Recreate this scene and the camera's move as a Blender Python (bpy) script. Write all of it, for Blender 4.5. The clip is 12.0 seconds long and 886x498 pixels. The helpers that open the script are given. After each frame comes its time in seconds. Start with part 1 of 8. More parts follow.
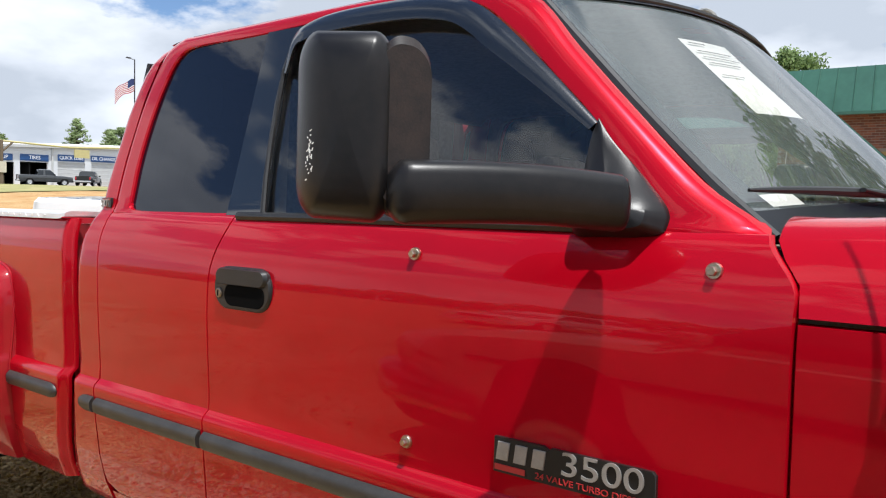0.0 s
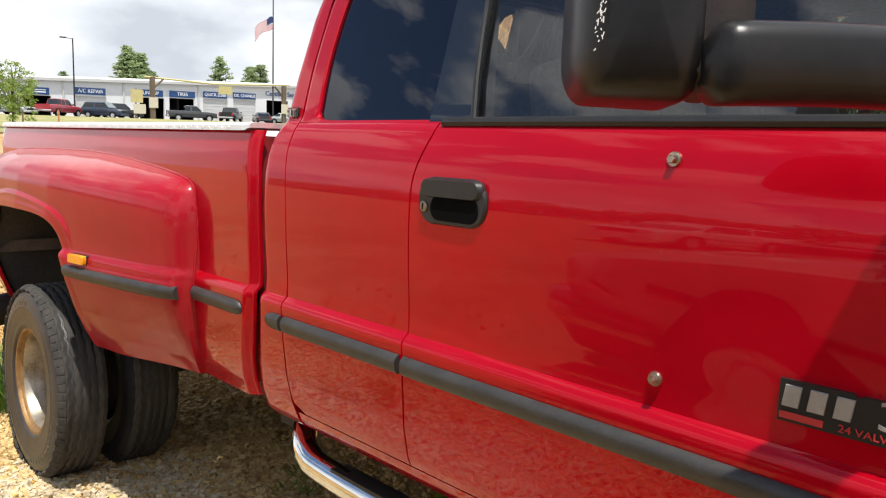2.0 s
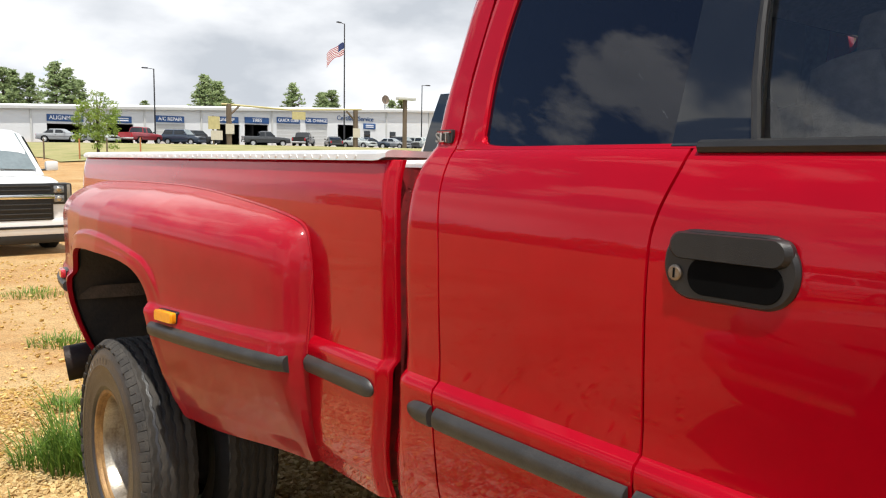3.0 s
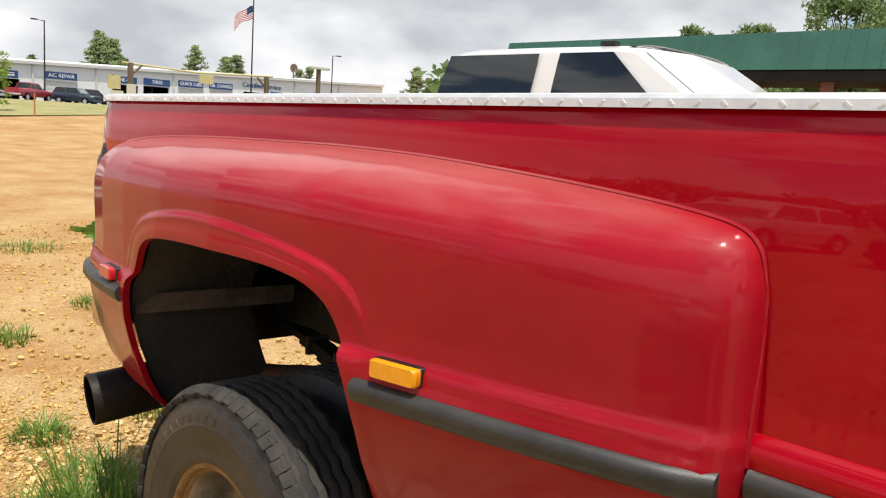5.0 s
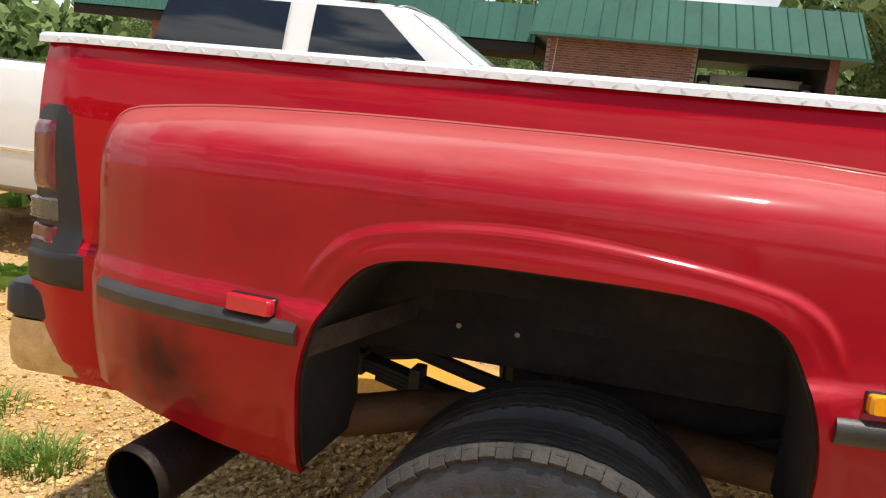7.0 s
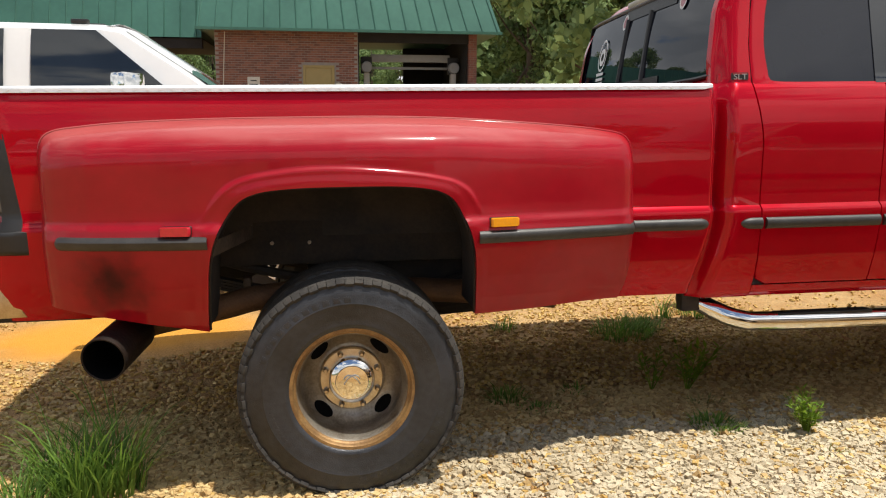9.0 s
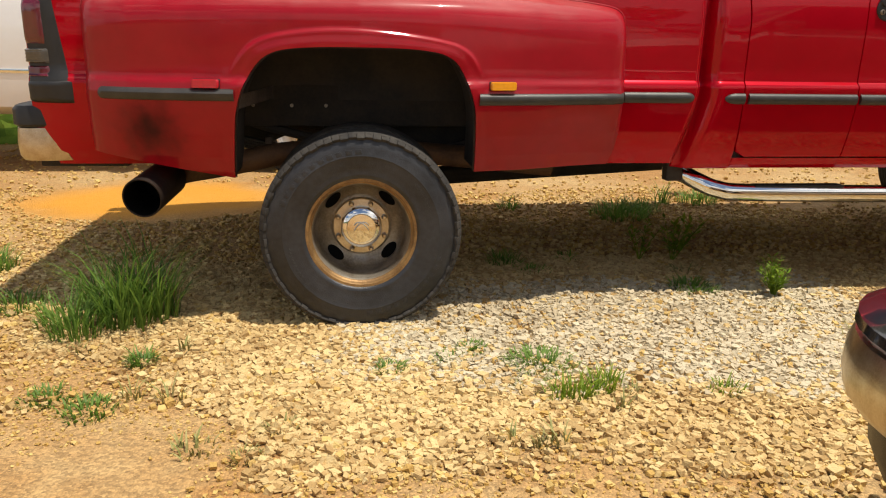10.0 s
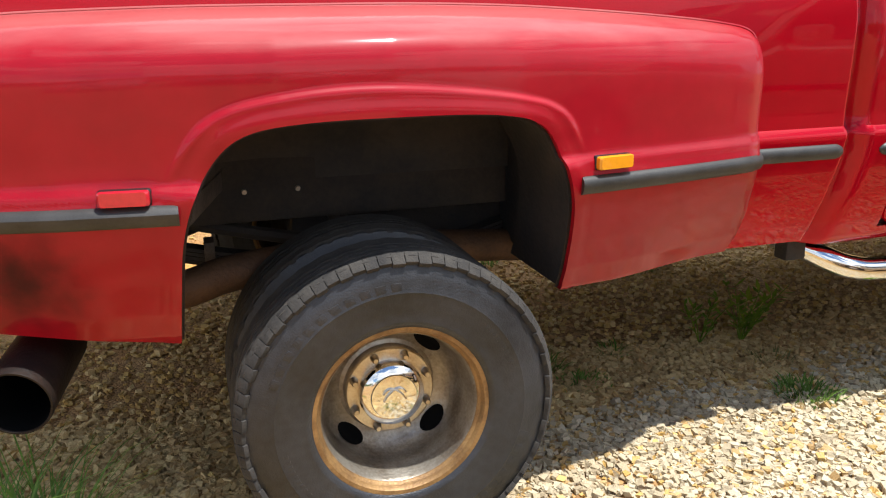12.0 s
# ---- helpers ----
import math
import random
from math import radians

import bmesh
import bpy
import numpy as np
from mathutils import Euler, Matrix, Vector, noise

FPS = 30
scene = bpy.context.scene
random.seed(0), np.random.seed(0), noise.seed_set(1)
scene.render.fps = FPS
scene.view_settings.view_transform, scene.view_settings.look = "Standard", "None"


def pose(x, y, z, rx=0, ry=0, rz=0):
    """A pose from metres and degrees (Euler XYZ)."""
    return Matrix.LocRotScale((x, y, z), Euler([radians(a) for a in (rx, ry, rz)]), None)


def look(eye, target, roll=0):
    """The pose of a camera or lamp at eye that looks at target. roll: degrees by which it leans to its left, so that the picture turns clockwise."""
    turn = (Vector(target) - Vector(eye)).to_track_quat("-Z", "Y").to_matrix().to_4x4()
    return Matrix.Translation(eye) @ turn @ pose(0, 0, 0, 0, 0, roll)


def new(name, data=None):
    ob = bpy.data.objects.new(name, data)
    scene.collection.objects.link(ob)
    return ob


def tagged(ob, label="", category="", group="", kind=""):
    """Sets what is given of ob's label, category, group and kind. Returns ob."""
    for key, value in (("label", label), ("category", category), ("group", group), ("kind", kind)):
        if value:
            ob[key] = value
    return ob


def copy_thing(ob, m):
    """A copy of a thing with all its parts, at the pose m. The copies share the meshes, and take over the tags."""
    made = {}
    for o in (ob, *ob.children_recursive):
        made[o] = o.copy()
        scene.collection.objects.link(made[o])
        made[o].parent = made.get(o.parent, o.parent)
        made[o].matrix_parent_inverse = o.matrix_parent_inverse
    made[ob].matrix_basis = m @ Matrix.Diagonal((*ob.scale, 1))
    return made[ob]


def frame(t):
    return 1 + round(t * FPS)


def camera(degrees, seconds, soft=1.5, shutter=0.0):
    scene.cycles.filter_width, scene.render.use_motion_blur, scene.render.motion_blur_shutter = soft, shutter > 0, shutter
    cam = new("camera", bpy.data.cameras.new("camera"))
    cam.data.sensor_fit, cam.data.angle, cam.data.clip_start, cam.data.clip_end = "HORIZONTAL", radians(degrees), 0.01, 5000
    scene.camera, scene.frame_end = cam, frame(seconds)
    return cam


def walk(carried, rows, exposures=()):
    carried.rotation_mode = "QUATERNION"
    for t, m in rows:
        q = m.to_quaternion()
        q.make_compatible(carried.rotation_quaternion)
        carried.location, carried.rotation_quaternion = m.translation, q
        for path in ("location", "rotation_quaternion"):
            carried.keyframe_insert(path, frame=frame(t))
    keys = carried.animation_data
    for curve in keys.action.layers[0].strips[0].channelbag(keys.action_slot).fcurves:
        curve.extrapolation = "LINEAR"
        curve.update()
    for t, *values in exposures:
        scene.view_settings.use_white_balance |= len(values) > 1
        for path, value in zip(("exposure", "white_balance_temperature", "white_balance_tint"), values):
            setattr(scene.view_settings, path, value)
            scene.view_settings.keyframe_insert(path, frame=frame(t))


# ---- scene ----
cam = camera(57.9, 12.0, soft=1.15)
# the truck stands on a slight cross-slope; the path is given in the truck's own axes
TILT = pose(0, 0, 0, -1.5, -0.8, 0)
PATH = [
    (0, (3.762, -0.964, 1.454), (2.52, 0.602, 1.383), 1.8),
    (0.5, (3.753, -0.957, 1.482), (2.512, 0.612, 1.468), 1.2),
    (1, (3.745, -0.946, 1.48), (2.467, 0.592, 1.44), 0.7),
    (1.5, (3.698, -0.95, 1.436), (2.29, 0.462, 1.277), 0.9),
    (2, (3.471, -0.945, 1.38), (2.012, 0.403, 1.145), 2.5),
    (2.5, (3.213, -0.906, 1.383), (1.737, 0.422, 1.145), 2.5),
    (3, (2.879, -0.778, 1.4), (1.305, 0.442, 1.211), 1.7),
    (3.5, (2.543, -0.778, 1.384), (0.973, 0.444, 1.181), 2.0),
    (3.7, (2.396, -0.786, 1.4), (0.85, 0.465, 1.185), 2.1),
    (5.3, (1.31, -0.891, 1.294), (-0.029, 0.576, 1.041), 4.1),
    (5.5, (1.144, -0.852, 1.271), (-0.105, 0.687, 1.000), 2.7),
    (6, (0.645, -0.874, 1.261), (-0.401, 0.812, 1.008), 3.2),
    (6.5, (0.306, -1.074, 1.277), (-0.459, 0.748, 0.973), 5.9),
    (8.3, (0.007, -2.227, 1.32), (0.135, -0.238, 1.15), -0.4),
    (8.5, (0.029, -2.378, 1.319), (0.215, -0.394, 1.147), -0.6),
    (9, (-0.054, -2.735, 1.24), (0.219, -0.772, 0.974), -0.8),
    (9.5, (-0.024, -2.975, 1.208), (0.269, -1.047, 0.763), 0.6),
    (10, (-0.031, -3.085, 1.113), (0.19, -1.16, 0.616), 0.9),
    (10.5, (-0.137, -2.848, 1.132), (0.097, -0.944, 0.566), 0.6),
    (11, (-0.16, -2.477, 1.135), (0.173, -0.586, 0.575), 0.4),
    (11.5, (-0.274, -2.046, 1.258), (0.169, -0.174, 0.712), 0.3),
    (12, (-0.407, -1.714, 1.276), (0.148, 0.132, 0.744), -1.0),
]
# the clip's camera sets its exposure and white balance as it goes
LEVELS = [(0.0, 0.55, 6000, 10), (0.5, 0.08, 6100, 10), (1.2, 0.08, 6200, 10), (2.0, 0.62, 6350, 10), (2.6, 0.62, 6400, 10), (3.5, 0.32, 6450, 10), (6.0, 0.46, 6600, 10), (6.6, 0.54, 6550, 10), (8.5, 0.50, 6400, 10), (9.2, 0.34, 6600, 10), (10.0, 0.26, 6850, 10), (10.7, 0.12, 6850, 10), (11.4, 0.38, 6450, 10), (12.0, 0.86, 6000, 10)]
walk(cam, [(t, TILT @ look(eye, target, roll)) for t, eye, target, roll in PATH], LEVELS)

# ---- world, sun, exposure ----
SUN_DIR = Vector((-0.25, 0.165, -1.0)).normalized()      # the way the sunlight travels
world = bpy.data.worlds.new("sky")
world.use_nodes = True
scene.world = world


def build_sky():
    nt = world.node_tree
    nt.nodes.clear()
    N, L = nt.nodes.new, nt.links.new
    out, bg = N("ShaderNodeOutputWorld"), N("ShaderNodeBackground")
    sky = N("ShaderNodeTexSky")
    sky.sky_type, sky.sun_disc = "NISHITA", False
    sky.sun_elevation = math.asin(-SUN_DIR.z)
    sky.sun_rotation = math.atan2(-SUN_DIR.x, -SUN_DIR.y)
    sky.air_density, sky.dust_density, sky.ozone_density = 0.85, 0.2, 3.0
    tc = N("ShaderNodeTexCoord")
    mp = N("ShaderNodeMapping")
    mp.inputs["Scale"].default_value = (1.0, 1.0, 2.4)
    mp.inputs["Location"].default_value = (0.7, 0.2, 0.4)
    n1 = N("ShaderNodeTexNoise")
    n1.inputs["Scale"].default_value, n1.inputs["Detail"].default_value, n1.inputs["Roughness"].default_value = 2.3, 10, 0.58
    r1 = N("ShaderNodeValToRGB")
    r1.color_ramp.elements[0].position, r1.color_ramp.elements[1].position = 0.425, 0.475
    n2 = N("ShaderNodeTexNoise")
    n2.inputs["Scale"].default_value, n2.inputs["Detail"].default_value = 3.1, 8
    r2 = N("ShaderNodeValToRGB")
    r2.color_ramp.elements[0].position, r2.color_ramp.elements[1].position = 0.38, 0.60
    r2.color_ramp.elements[0].color = (4.9, 5.2, 5.6, 1)
    r2.color_ramp.elements[1].color = (9.3, 9.35, 9.45, 1)
    mix = N("ShaderNodeMixRGB")
    clear = N("ShaderNodeVectorMath")         # the cloud cover breaks up high on the camera's side
    clear.operation = "DOT_PRODUCT"
    clear.inputs[1].default_value = (-0.25, -0.30, 0.92)
    high = N("ShaderNodeMapRange")
    high.inputs["From Min"].default_value, high.inputs["From Max"].default_value = 0.60, 0.74
    high.inputs["To Min"].default_value, high.inputs["To Max"].default_value = 0.03, -0.105
    lift = N("ShaderNodeMath")
    L(tc.outputs["Generated"], clear.inputs[0])
    L(clear.outputs["Value"], high.inputs["Value"])
    L(n1.outputs["Fac"], lift.inputs[0])
    L(high.outputs[0], lift.inputs[1])
    near = N("ShaderNodeVectorMath")          # thin cloud is brightest round the sun
    near.operation = "DOT_PRODUCT"
    near.inputs[1].default_value = tuple(-SUN_DIR)
    glow = N("ShaderNodeMapRange")
    glow.interpolation_type = "SMOOTHSTEP"
    glow.inputs["From Min"].default_value, glow.inputs["From Max"].default_value = 0.45, 1.0
    glow.inputs["To Min"].default_value, glow.inputs["To Max"].default_value = 1.0, 1.6
    lit = N("ShaderNodeVectorMath")
    lit.operation = "SCALE"
    L(tc.outputs["Generated"], near.inputs[0])
    L(near.outputs["Value"], glow.inputs["Value"])
    L(r2.outputs["Color"], lit.inputs[0])
    L(glow.outputs[0], lit.inputs["Scale"])
    L(tc.outputs["Generated"], mp.inputs["Vector"])
    L(mp.outputs[0], n1.inputs["Vector"])
    L(mp.outputs[0], n2.inputs["Vector"])
    L(lift.outputs[0], r1.inputs["Fac"])
    L(n2.outputs["Fac"], r2.inputs["Fac"])
    L(r1.outputs["Color"], mix.inputs["Fac"])
    L(sky.outputs["Color"], mix.inputs["Color1"])
    L(lit.outputs[0], mix.inputs["Color2"])
    L(mix.outputs["Color"], bg.inputs["Color"])
    bg.inputs["Strength"].default_value = 0.090
    L(bg.outputs[0], out.inputs["Surface"])


build_sky()
sun = new("sun", bpy.data.lights.new("sun", "SUN"))
sun.data.energy, sun.data.angle, sun.data.color = 4.2, radians(0.9), (1.0, 0.95, 0.86)
sun.matrix_world = look((0, 0, 30), Vector((0, 0, 30)) + SUN_DIR)


# ---- materials ----
def material(name, color, rough=0.5, metal=0.0, coat=0.0, var=0.0, scale=8.0, bump=0.0, bump_scale=60.0, color2=None,
             rough_var=0.0, spec=0.5, alpha=1.0, transmission=0.0, per_object=0.0, ior=1.5, coat_rough=0.03, coat_ior=1.5, stretch=(1, 1, 1)):
    """A procedural surface: two scales of colour change, uneven gloss and fine relief."""
    m = bpy.data.materials.new(name)
    m.use_nodes = True
    nt = m.node_tree
    N, L = nt.nodes.new, nt.links.new
    b = nt.nodes["Principled BSDF"]
    b.inputs["Base Color"].default_value = (*color, 1)
    b.inputs["Roughness"].default_value = rough
    b.inputs["Metallic"].default_value = metal
    b.inputs["Coat Weight"].default_value = coat
    b.inputs["Coat Roughness"].default_value = coat_rough
    b.inputs["Coat IOR"].default_value = coat_ior
    b.inputs["Specular IOR Level"].default_value = spec
    b.inputs["Transmission Weight"].default_value = transmission
    b.inputs["Alpha"].default_value = alpha
    b.inputs["IOR"].default_value = ior
    tc = N("ShaderNodeTexCoord")
    mp = N("ShaderNodeMapping")
    mp.inputs["Scale"].default_value = stretch
    L(tc.outputs["Object"], mp.inputs["Vector"])
    if var or color2:
        c2 = color2 or tuple(min(1, c * (1 - var)) for c in color)
        big, fine = N("ShaderNodeTexNoise"), N("ShaderNodeTexNoise")
        big.inputs["Scale"].default_value, big.inputs["Detail"].default_value = scale, 6
        fine.inputs["Scale"].default_value, fine.inputs["Detail"].default_value = scale * 9, 4
        for n in (big, fine):
            L(mp.outputs[0], n.inputs["Vector"])
        add = N("ShaderNodeMath")
        add.operation = "MULTIPLY_ADD"
        add.inputs[1].default_value, add.inputs[2].default_value = 0.45, -0.22
        L(fine.outputs["Fac"], add.inputs[0])
        plus = N("ShaderNodeMath")
        L(big.outputs["Fac"], plus.inputs[0])
        L(add.outputs[0], plus.inputs[1])
        src = plus.outputs[0]
        if per_object:
            info = N("ShaderNodeObjectInfo")
            geo = N("ShaderNodeNewGeometry")
            s = N("ShaderNodeMath")
            L(info.outputs["Random"], s.inputs[0])
            L(geo.outputs["Random Per Island"], s.inputs[1])
            w = N("ShaderNodeMath")
            w.operation = "WRAP"
            w.inputs[1].default_value, w.inputs[2].default_value = 1.0, 0.0
            L(s.outputs[0], w.inputs[0])
            k = N("ShaderNodeMath")
            k.operation = "MULTIPLY_ADD"
            k.inputs[1].default_value = per_object
            L(w.outputs[0], k.inputs[0])
            sh = N("ShaderNodeMath")
            sh.inputs[1].default_value = -per_object / 2
            L(src, sh.inputs[0])
            L(sh.outputs[0], k.inputs[2])
            src = k.outputs[0]
        ramp = N("ShaderNodeValToRGB")
        ramp.color_ramp.elements[0].position, ramp.color_ramp.elements[1].position = 0.3, 0.7
        ramp.color_ramp.elements[0].color = (*c2, 1)
        ramp.color_ramp.elements[1].color = (*color, 1)
        L(src, ramp.inputs["Fac"])
        L(ramp.outputs["Color"], b.inputs["Base Color"])
        if rough_var:
            rr = N("ShaderNodeMath")
            rr.operation = "MULTIPLY_ADD"
            rr.inputs[1].default_value, rr.inputs[2].default_value = rough_var, rough - rough_var / 2
            L(src, rr.inputs[0])
            L(rr.outputs[0], b.inputs["Roughness"])
    if bump:
        n = N("ShaderNodeTexNoise")
        n.inputs["Scale"].default_value, n.inputs["Detail"].default_value = bump_scale, 5
        L(mp.outputs[0], n.inputs["Vector"])
        bp = N("ShaderNodeBump")
        bp.inputs["Strength"].default_value, bp.inputs["Distance"].default_value = bump, 0.01
        L(n.outputs["Fac"], bp.inputs["Height"])
        L(bp.outputs[0], b.inputs["Normal"])
        if coat:
            L(bp.outputs[0], b.inputs["Coat Normal"])
    return m


def glass(name, tint, dens=0.85, rough=0.0, ior=1.55):
    """Tinted pane: part dark film, part clear, with a sharp mirror gloss."""
    m = bpy.data.materials.new(name)
    m.use_nodes = True
    nt = m.node_tree
    N, L = nt.nodes.new, nt.links.new
    nt.nodes.clear()
    out = N("ShaderNodeOutputMaterial")
    film, clear, gloss = N("ShaderNodeBsdfDiffuse"), N("ShaderNodeBsdfTransparent"), N("ShaderNodeBsdfGlossy")
    film.inputs["Color"].default_value = (*tint, 1)
    gloss.inputs["Roughness"].default_value = rough
    m1, m2 = N("ShaderNodeMixShader"), N("ShaderNodeMixShader")
    m1.inputs[0].default_value = dens
    L(clear.outputs[0], m1.inputs[1])
    L(film.outputs[0], m1.inputs[2])
    fr = N("ShaderNodeFresnel")
    fr.inputs["IOR"].default_value = ior
    L(fr.outputs[0], m2.inputs[0])
    L(m1.outputs[0], m2.inputs[1])
    L(gloss.outputs[0], m2.inputs[2])
    L(m2.outputs[0], out.inputs["Surface"])
    return m


PAINT = material("red_paint", (0.440, 0.0010, 0.0105), 0.26, 0.26, 1.0, color2=(0.37, 0.0008, 0.0085), scale=1.5, coat_rough=0.02, coat_ior=1.325, spec=0.05)
GRIMERED = material("grimy_red_flange", (0.26, 0.010, 0.014), 0.7, color2=(0.10, 0.014, 0.012), scale=30, bump=0.1, bump_scale=60)
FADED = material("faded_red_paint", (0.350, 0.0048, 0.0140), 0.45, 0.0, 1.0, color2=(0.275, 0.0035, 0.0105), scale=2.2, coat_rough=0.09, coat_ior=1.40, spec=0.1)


def soot_stain(m, centre, radius):
    """Exhaust soot on the paint behind the wheel: a ragged dark cloud."""
    nt = m.node_tree
    N, L = nt.nodes.new, nt.links.new
    b = nt.nodes["Principled BSDF"]
    src = b.inputs["Base Color"].links[0].from_socket
    tc, d, n = N("ShaderNodeTexCoord"), N("ShaderNodeVectorMath"), N("ShaderNodeTexNoise")
    d.operation = "DISTANCE"
    d.inputs[1].default_value = centre
    n.inputs["Scale"].default_value, n.inputs["Detail"].default_value = 14, 6
    L(tc.outputs["Object"], d.inputs[0])
    L(tc.outputs["Object"], n.inputs["Vector"])
    add = N("ShaderNodeMath")
    add.operation = "MULTIPLY_ADD"
    add.inputs[1].default_value = radius * 0.9
    L(n.outputs["Fac"], add.inputs[0])
    L(d.outputs["Value"], add.inputs[2])
    r = N("ShaderNodeMapRange")
    r.interpolation_type = "SMOOTHSTEP"
    r.inputs["From Min"].default_value, r.inputs["From Max"].default_value = radius * 0.55, radius * 1.75
    r.inputs["To Min"].default_value, r.inputs["To Max"].default_value = 0.92, 0.0
    L(add.outputs[0], r.inputs["Value"])
    mx = N("ShaderNodeMixRGB")
    mx.inputs["Color2"].default_value = (0.012, 0.006, 0.006, 1)
    L(r.outputs[0], mx.inputs["Fac"])
    L(src, mx.inputs["Color1"])
    L(mx.outputs["Color"], b.inputs["Base Color"])
    rr = N("ShaderNodeMapRange")
    rr.inputs["To Min"].default_value, rr.inputs["To Max"].default_value = 0.7, 0.1
    L(r.outputs[0], rr.inputs["Value"])
    L(rr.outputs[0], b.inputs["Coat Weight"])


def pale_shoulder(m, low, high):
    """Pale pink painted along the fender's upper shoulder, ragged below: sky sheen with chalky fading."""
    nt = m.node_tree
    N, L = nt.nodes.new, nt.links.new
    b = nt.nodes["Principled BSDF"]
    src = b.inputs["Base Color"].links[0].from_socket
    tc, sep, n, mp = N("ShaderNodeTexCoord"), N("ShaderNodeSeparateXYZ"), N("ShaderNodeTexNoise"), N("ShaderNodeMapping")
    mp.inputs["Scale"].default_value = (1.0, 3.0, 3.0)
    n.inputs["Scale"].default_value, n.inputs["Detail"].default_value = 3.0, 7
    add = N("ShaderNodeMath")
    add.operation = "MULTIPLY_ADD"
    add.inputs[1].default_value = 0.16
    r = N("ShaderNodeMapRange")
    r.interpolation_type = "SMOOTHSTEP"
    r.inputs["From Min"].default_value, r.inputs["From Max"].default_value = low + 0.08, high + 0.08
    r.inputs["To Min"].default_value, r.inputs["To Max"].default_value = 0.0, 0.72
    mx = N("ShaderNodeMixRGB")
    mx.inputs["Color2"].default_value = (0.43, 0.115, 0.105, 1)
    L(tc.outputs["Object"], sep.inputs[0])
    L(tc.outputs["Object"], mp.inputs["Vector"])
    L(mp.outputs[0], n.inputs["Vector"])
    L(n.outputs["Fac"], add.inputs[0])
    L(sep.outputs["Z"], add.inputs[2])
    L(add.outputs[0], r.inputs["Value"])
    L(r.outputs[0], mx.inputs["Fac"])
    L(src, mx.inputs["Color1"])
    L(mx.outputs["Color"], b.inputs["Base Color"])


# sky sheen and fading of the flare tops, put into the colour by height
pale_shoulder(FADED, 1.215, 1.315)
soot_stain(FADED, (-0.80, 0.0, 0.765), 0.150)
BLACK = material("black_plastic", (0.016, 0.0155, 0.0155), 0.45, var=0.35, scale=14, bump=0.12, bump_scale=700, rough_var=0.12)
MOLD = material("grey_rubber_molding", (0.040, 0.038, 0.035), 0.45, var=0.45, scale=20, bump=0.1, bump_scale=400)
SHELL = material("sun_faded_black_plastic", (0.0060, 0.0062, 0.0070), 0.33, color2=(0.014, 0.0125, 0.0125), scale=7, bump=0.05, bump_scale=600, spec=0.28)
DUSTY = material("dusty_black_plastic", (0.013, 0.011, 0.011), 0.55, color2=(0.030, 0.021, 0.018), scale=26, bump=0.05, bump_scale=300, spec=0.3)
SOOT = material("dark_underbody", (0.020, 0.018, 0.0175), 0.85, color2=(0.046, 0.034, 0.026), scale=9, bump=0.4, bump_scale=50)
FELT = material("black_wheelhouse_liner", (0.026, 0.024, 0.024), 0.8, color2=(0.056, 0.043, 0.035), scale=6, bump=0.3, bump_scale=60)
CHROME = material("chrome", (0.86, 0.84, 0.80), 0.07, 1.0, var=0.1, scale=14, rough_var=0.08)
DULLCHROME = material("weathered_chrome", (0.60, 0.55, 0.47), 0.28, 1.0, color2=(0.42, 0.34, 0.25), scale=22, bump=0.1, bump_scale=150)
STEEL = material("bare_steel", (0.42, 0.38, 0.32), 0.42, 0.9, color2=(0.25, 0.20, 0.15), scale=12, bump=0.12, bump_scale=120)
RIMMETAL = material("grimy_alloy_rim", (0.43, 0.39, 0.325), 0.36, 0.75, color2=(0.21, 0.170, 0.125), scale=13, bump=0.15, bump_scale=130)
RUSTRIM = material("rusty_rim_lip", (0.34, 0.20, 0.075), 0.5, 0.4, color2=(0.17, 0.09, 0.035), scale=18, bump=0.2, bump_scale=200)
RUBBER = material("weathered_tyre_rubber", (0.034, 0.035, 0.040), 0.38, color2=(0.012, 0.0118, 0.0125), scale=5, bump=0.2, bump_scale=220)
TREADR = material("dusty_tread_rubber", (0.050, 0.043, 0.036), 0.85, color2=(0.022, 0.020, 0.018), scale=16, bump=0.3, bump_scale=220)
ALU = material("bright_aluminium", (0.86, 0.86, 0.85), 0.42, 0.55, var=0.12, scale=18, rough_var=0.15)
AMBER = material("amber_lens", (0.85, 0.34, 0.01), 0.16, 0.0, 0.6, var=0.12, scale=60)
REDLENS = material("red_lens", (0.55, 0.015, 0.03), 0.14, 0.0, 0.6, var=0.2, scale=60)
DARKRED = material("smoked_red_lens", (0.125, 0.010, 0.020), 0.12, 0.0, 0.7, var=0.25, scale=30)
SMOKE = material("smoked_clear_lens", (0.26, 0.235, 0.19), 0.16, 0.0, 0.6, var=0.25, scale=40)
LAMPSMOKE = material("dark_smoked_lens", (0.085, 0.078, 0.068), 0.14, 0.0, 0.6, var=0.25, scale=40)
TINT = glass("tinted_glass", (0.003, 0.0042, 0.0105), 0.985, ior=1.58)
TINT2 = glass("front_door_glass", (0.012, 0.015, 0.020), 0.30, ior=1.78)
SCREEN = glass("windshield_glass", (0.42, 0.50, 0.47), 0.13, ior=1.98)
BAND = material("black_glass_band", (0.009, 0.010, 0.014), 0.25, var=0.2, scale=20, spec=0.15)
VISOR = material("smoked_visor_plastic", (0.010, 0.013, 0.019), 0.16, coat=0.3, var=0.2, scale=20, bump=0.03, bump_scale=300)
FRIT = material("black_glass_edge", (0.010, 0.011, 0.013), 0.06, coat=0.6, var=0.2, scale=20)
TRIMRED = material("badge_red", (0.45, 0.03, 0.03), 0.4, var=0.1, scale=50)
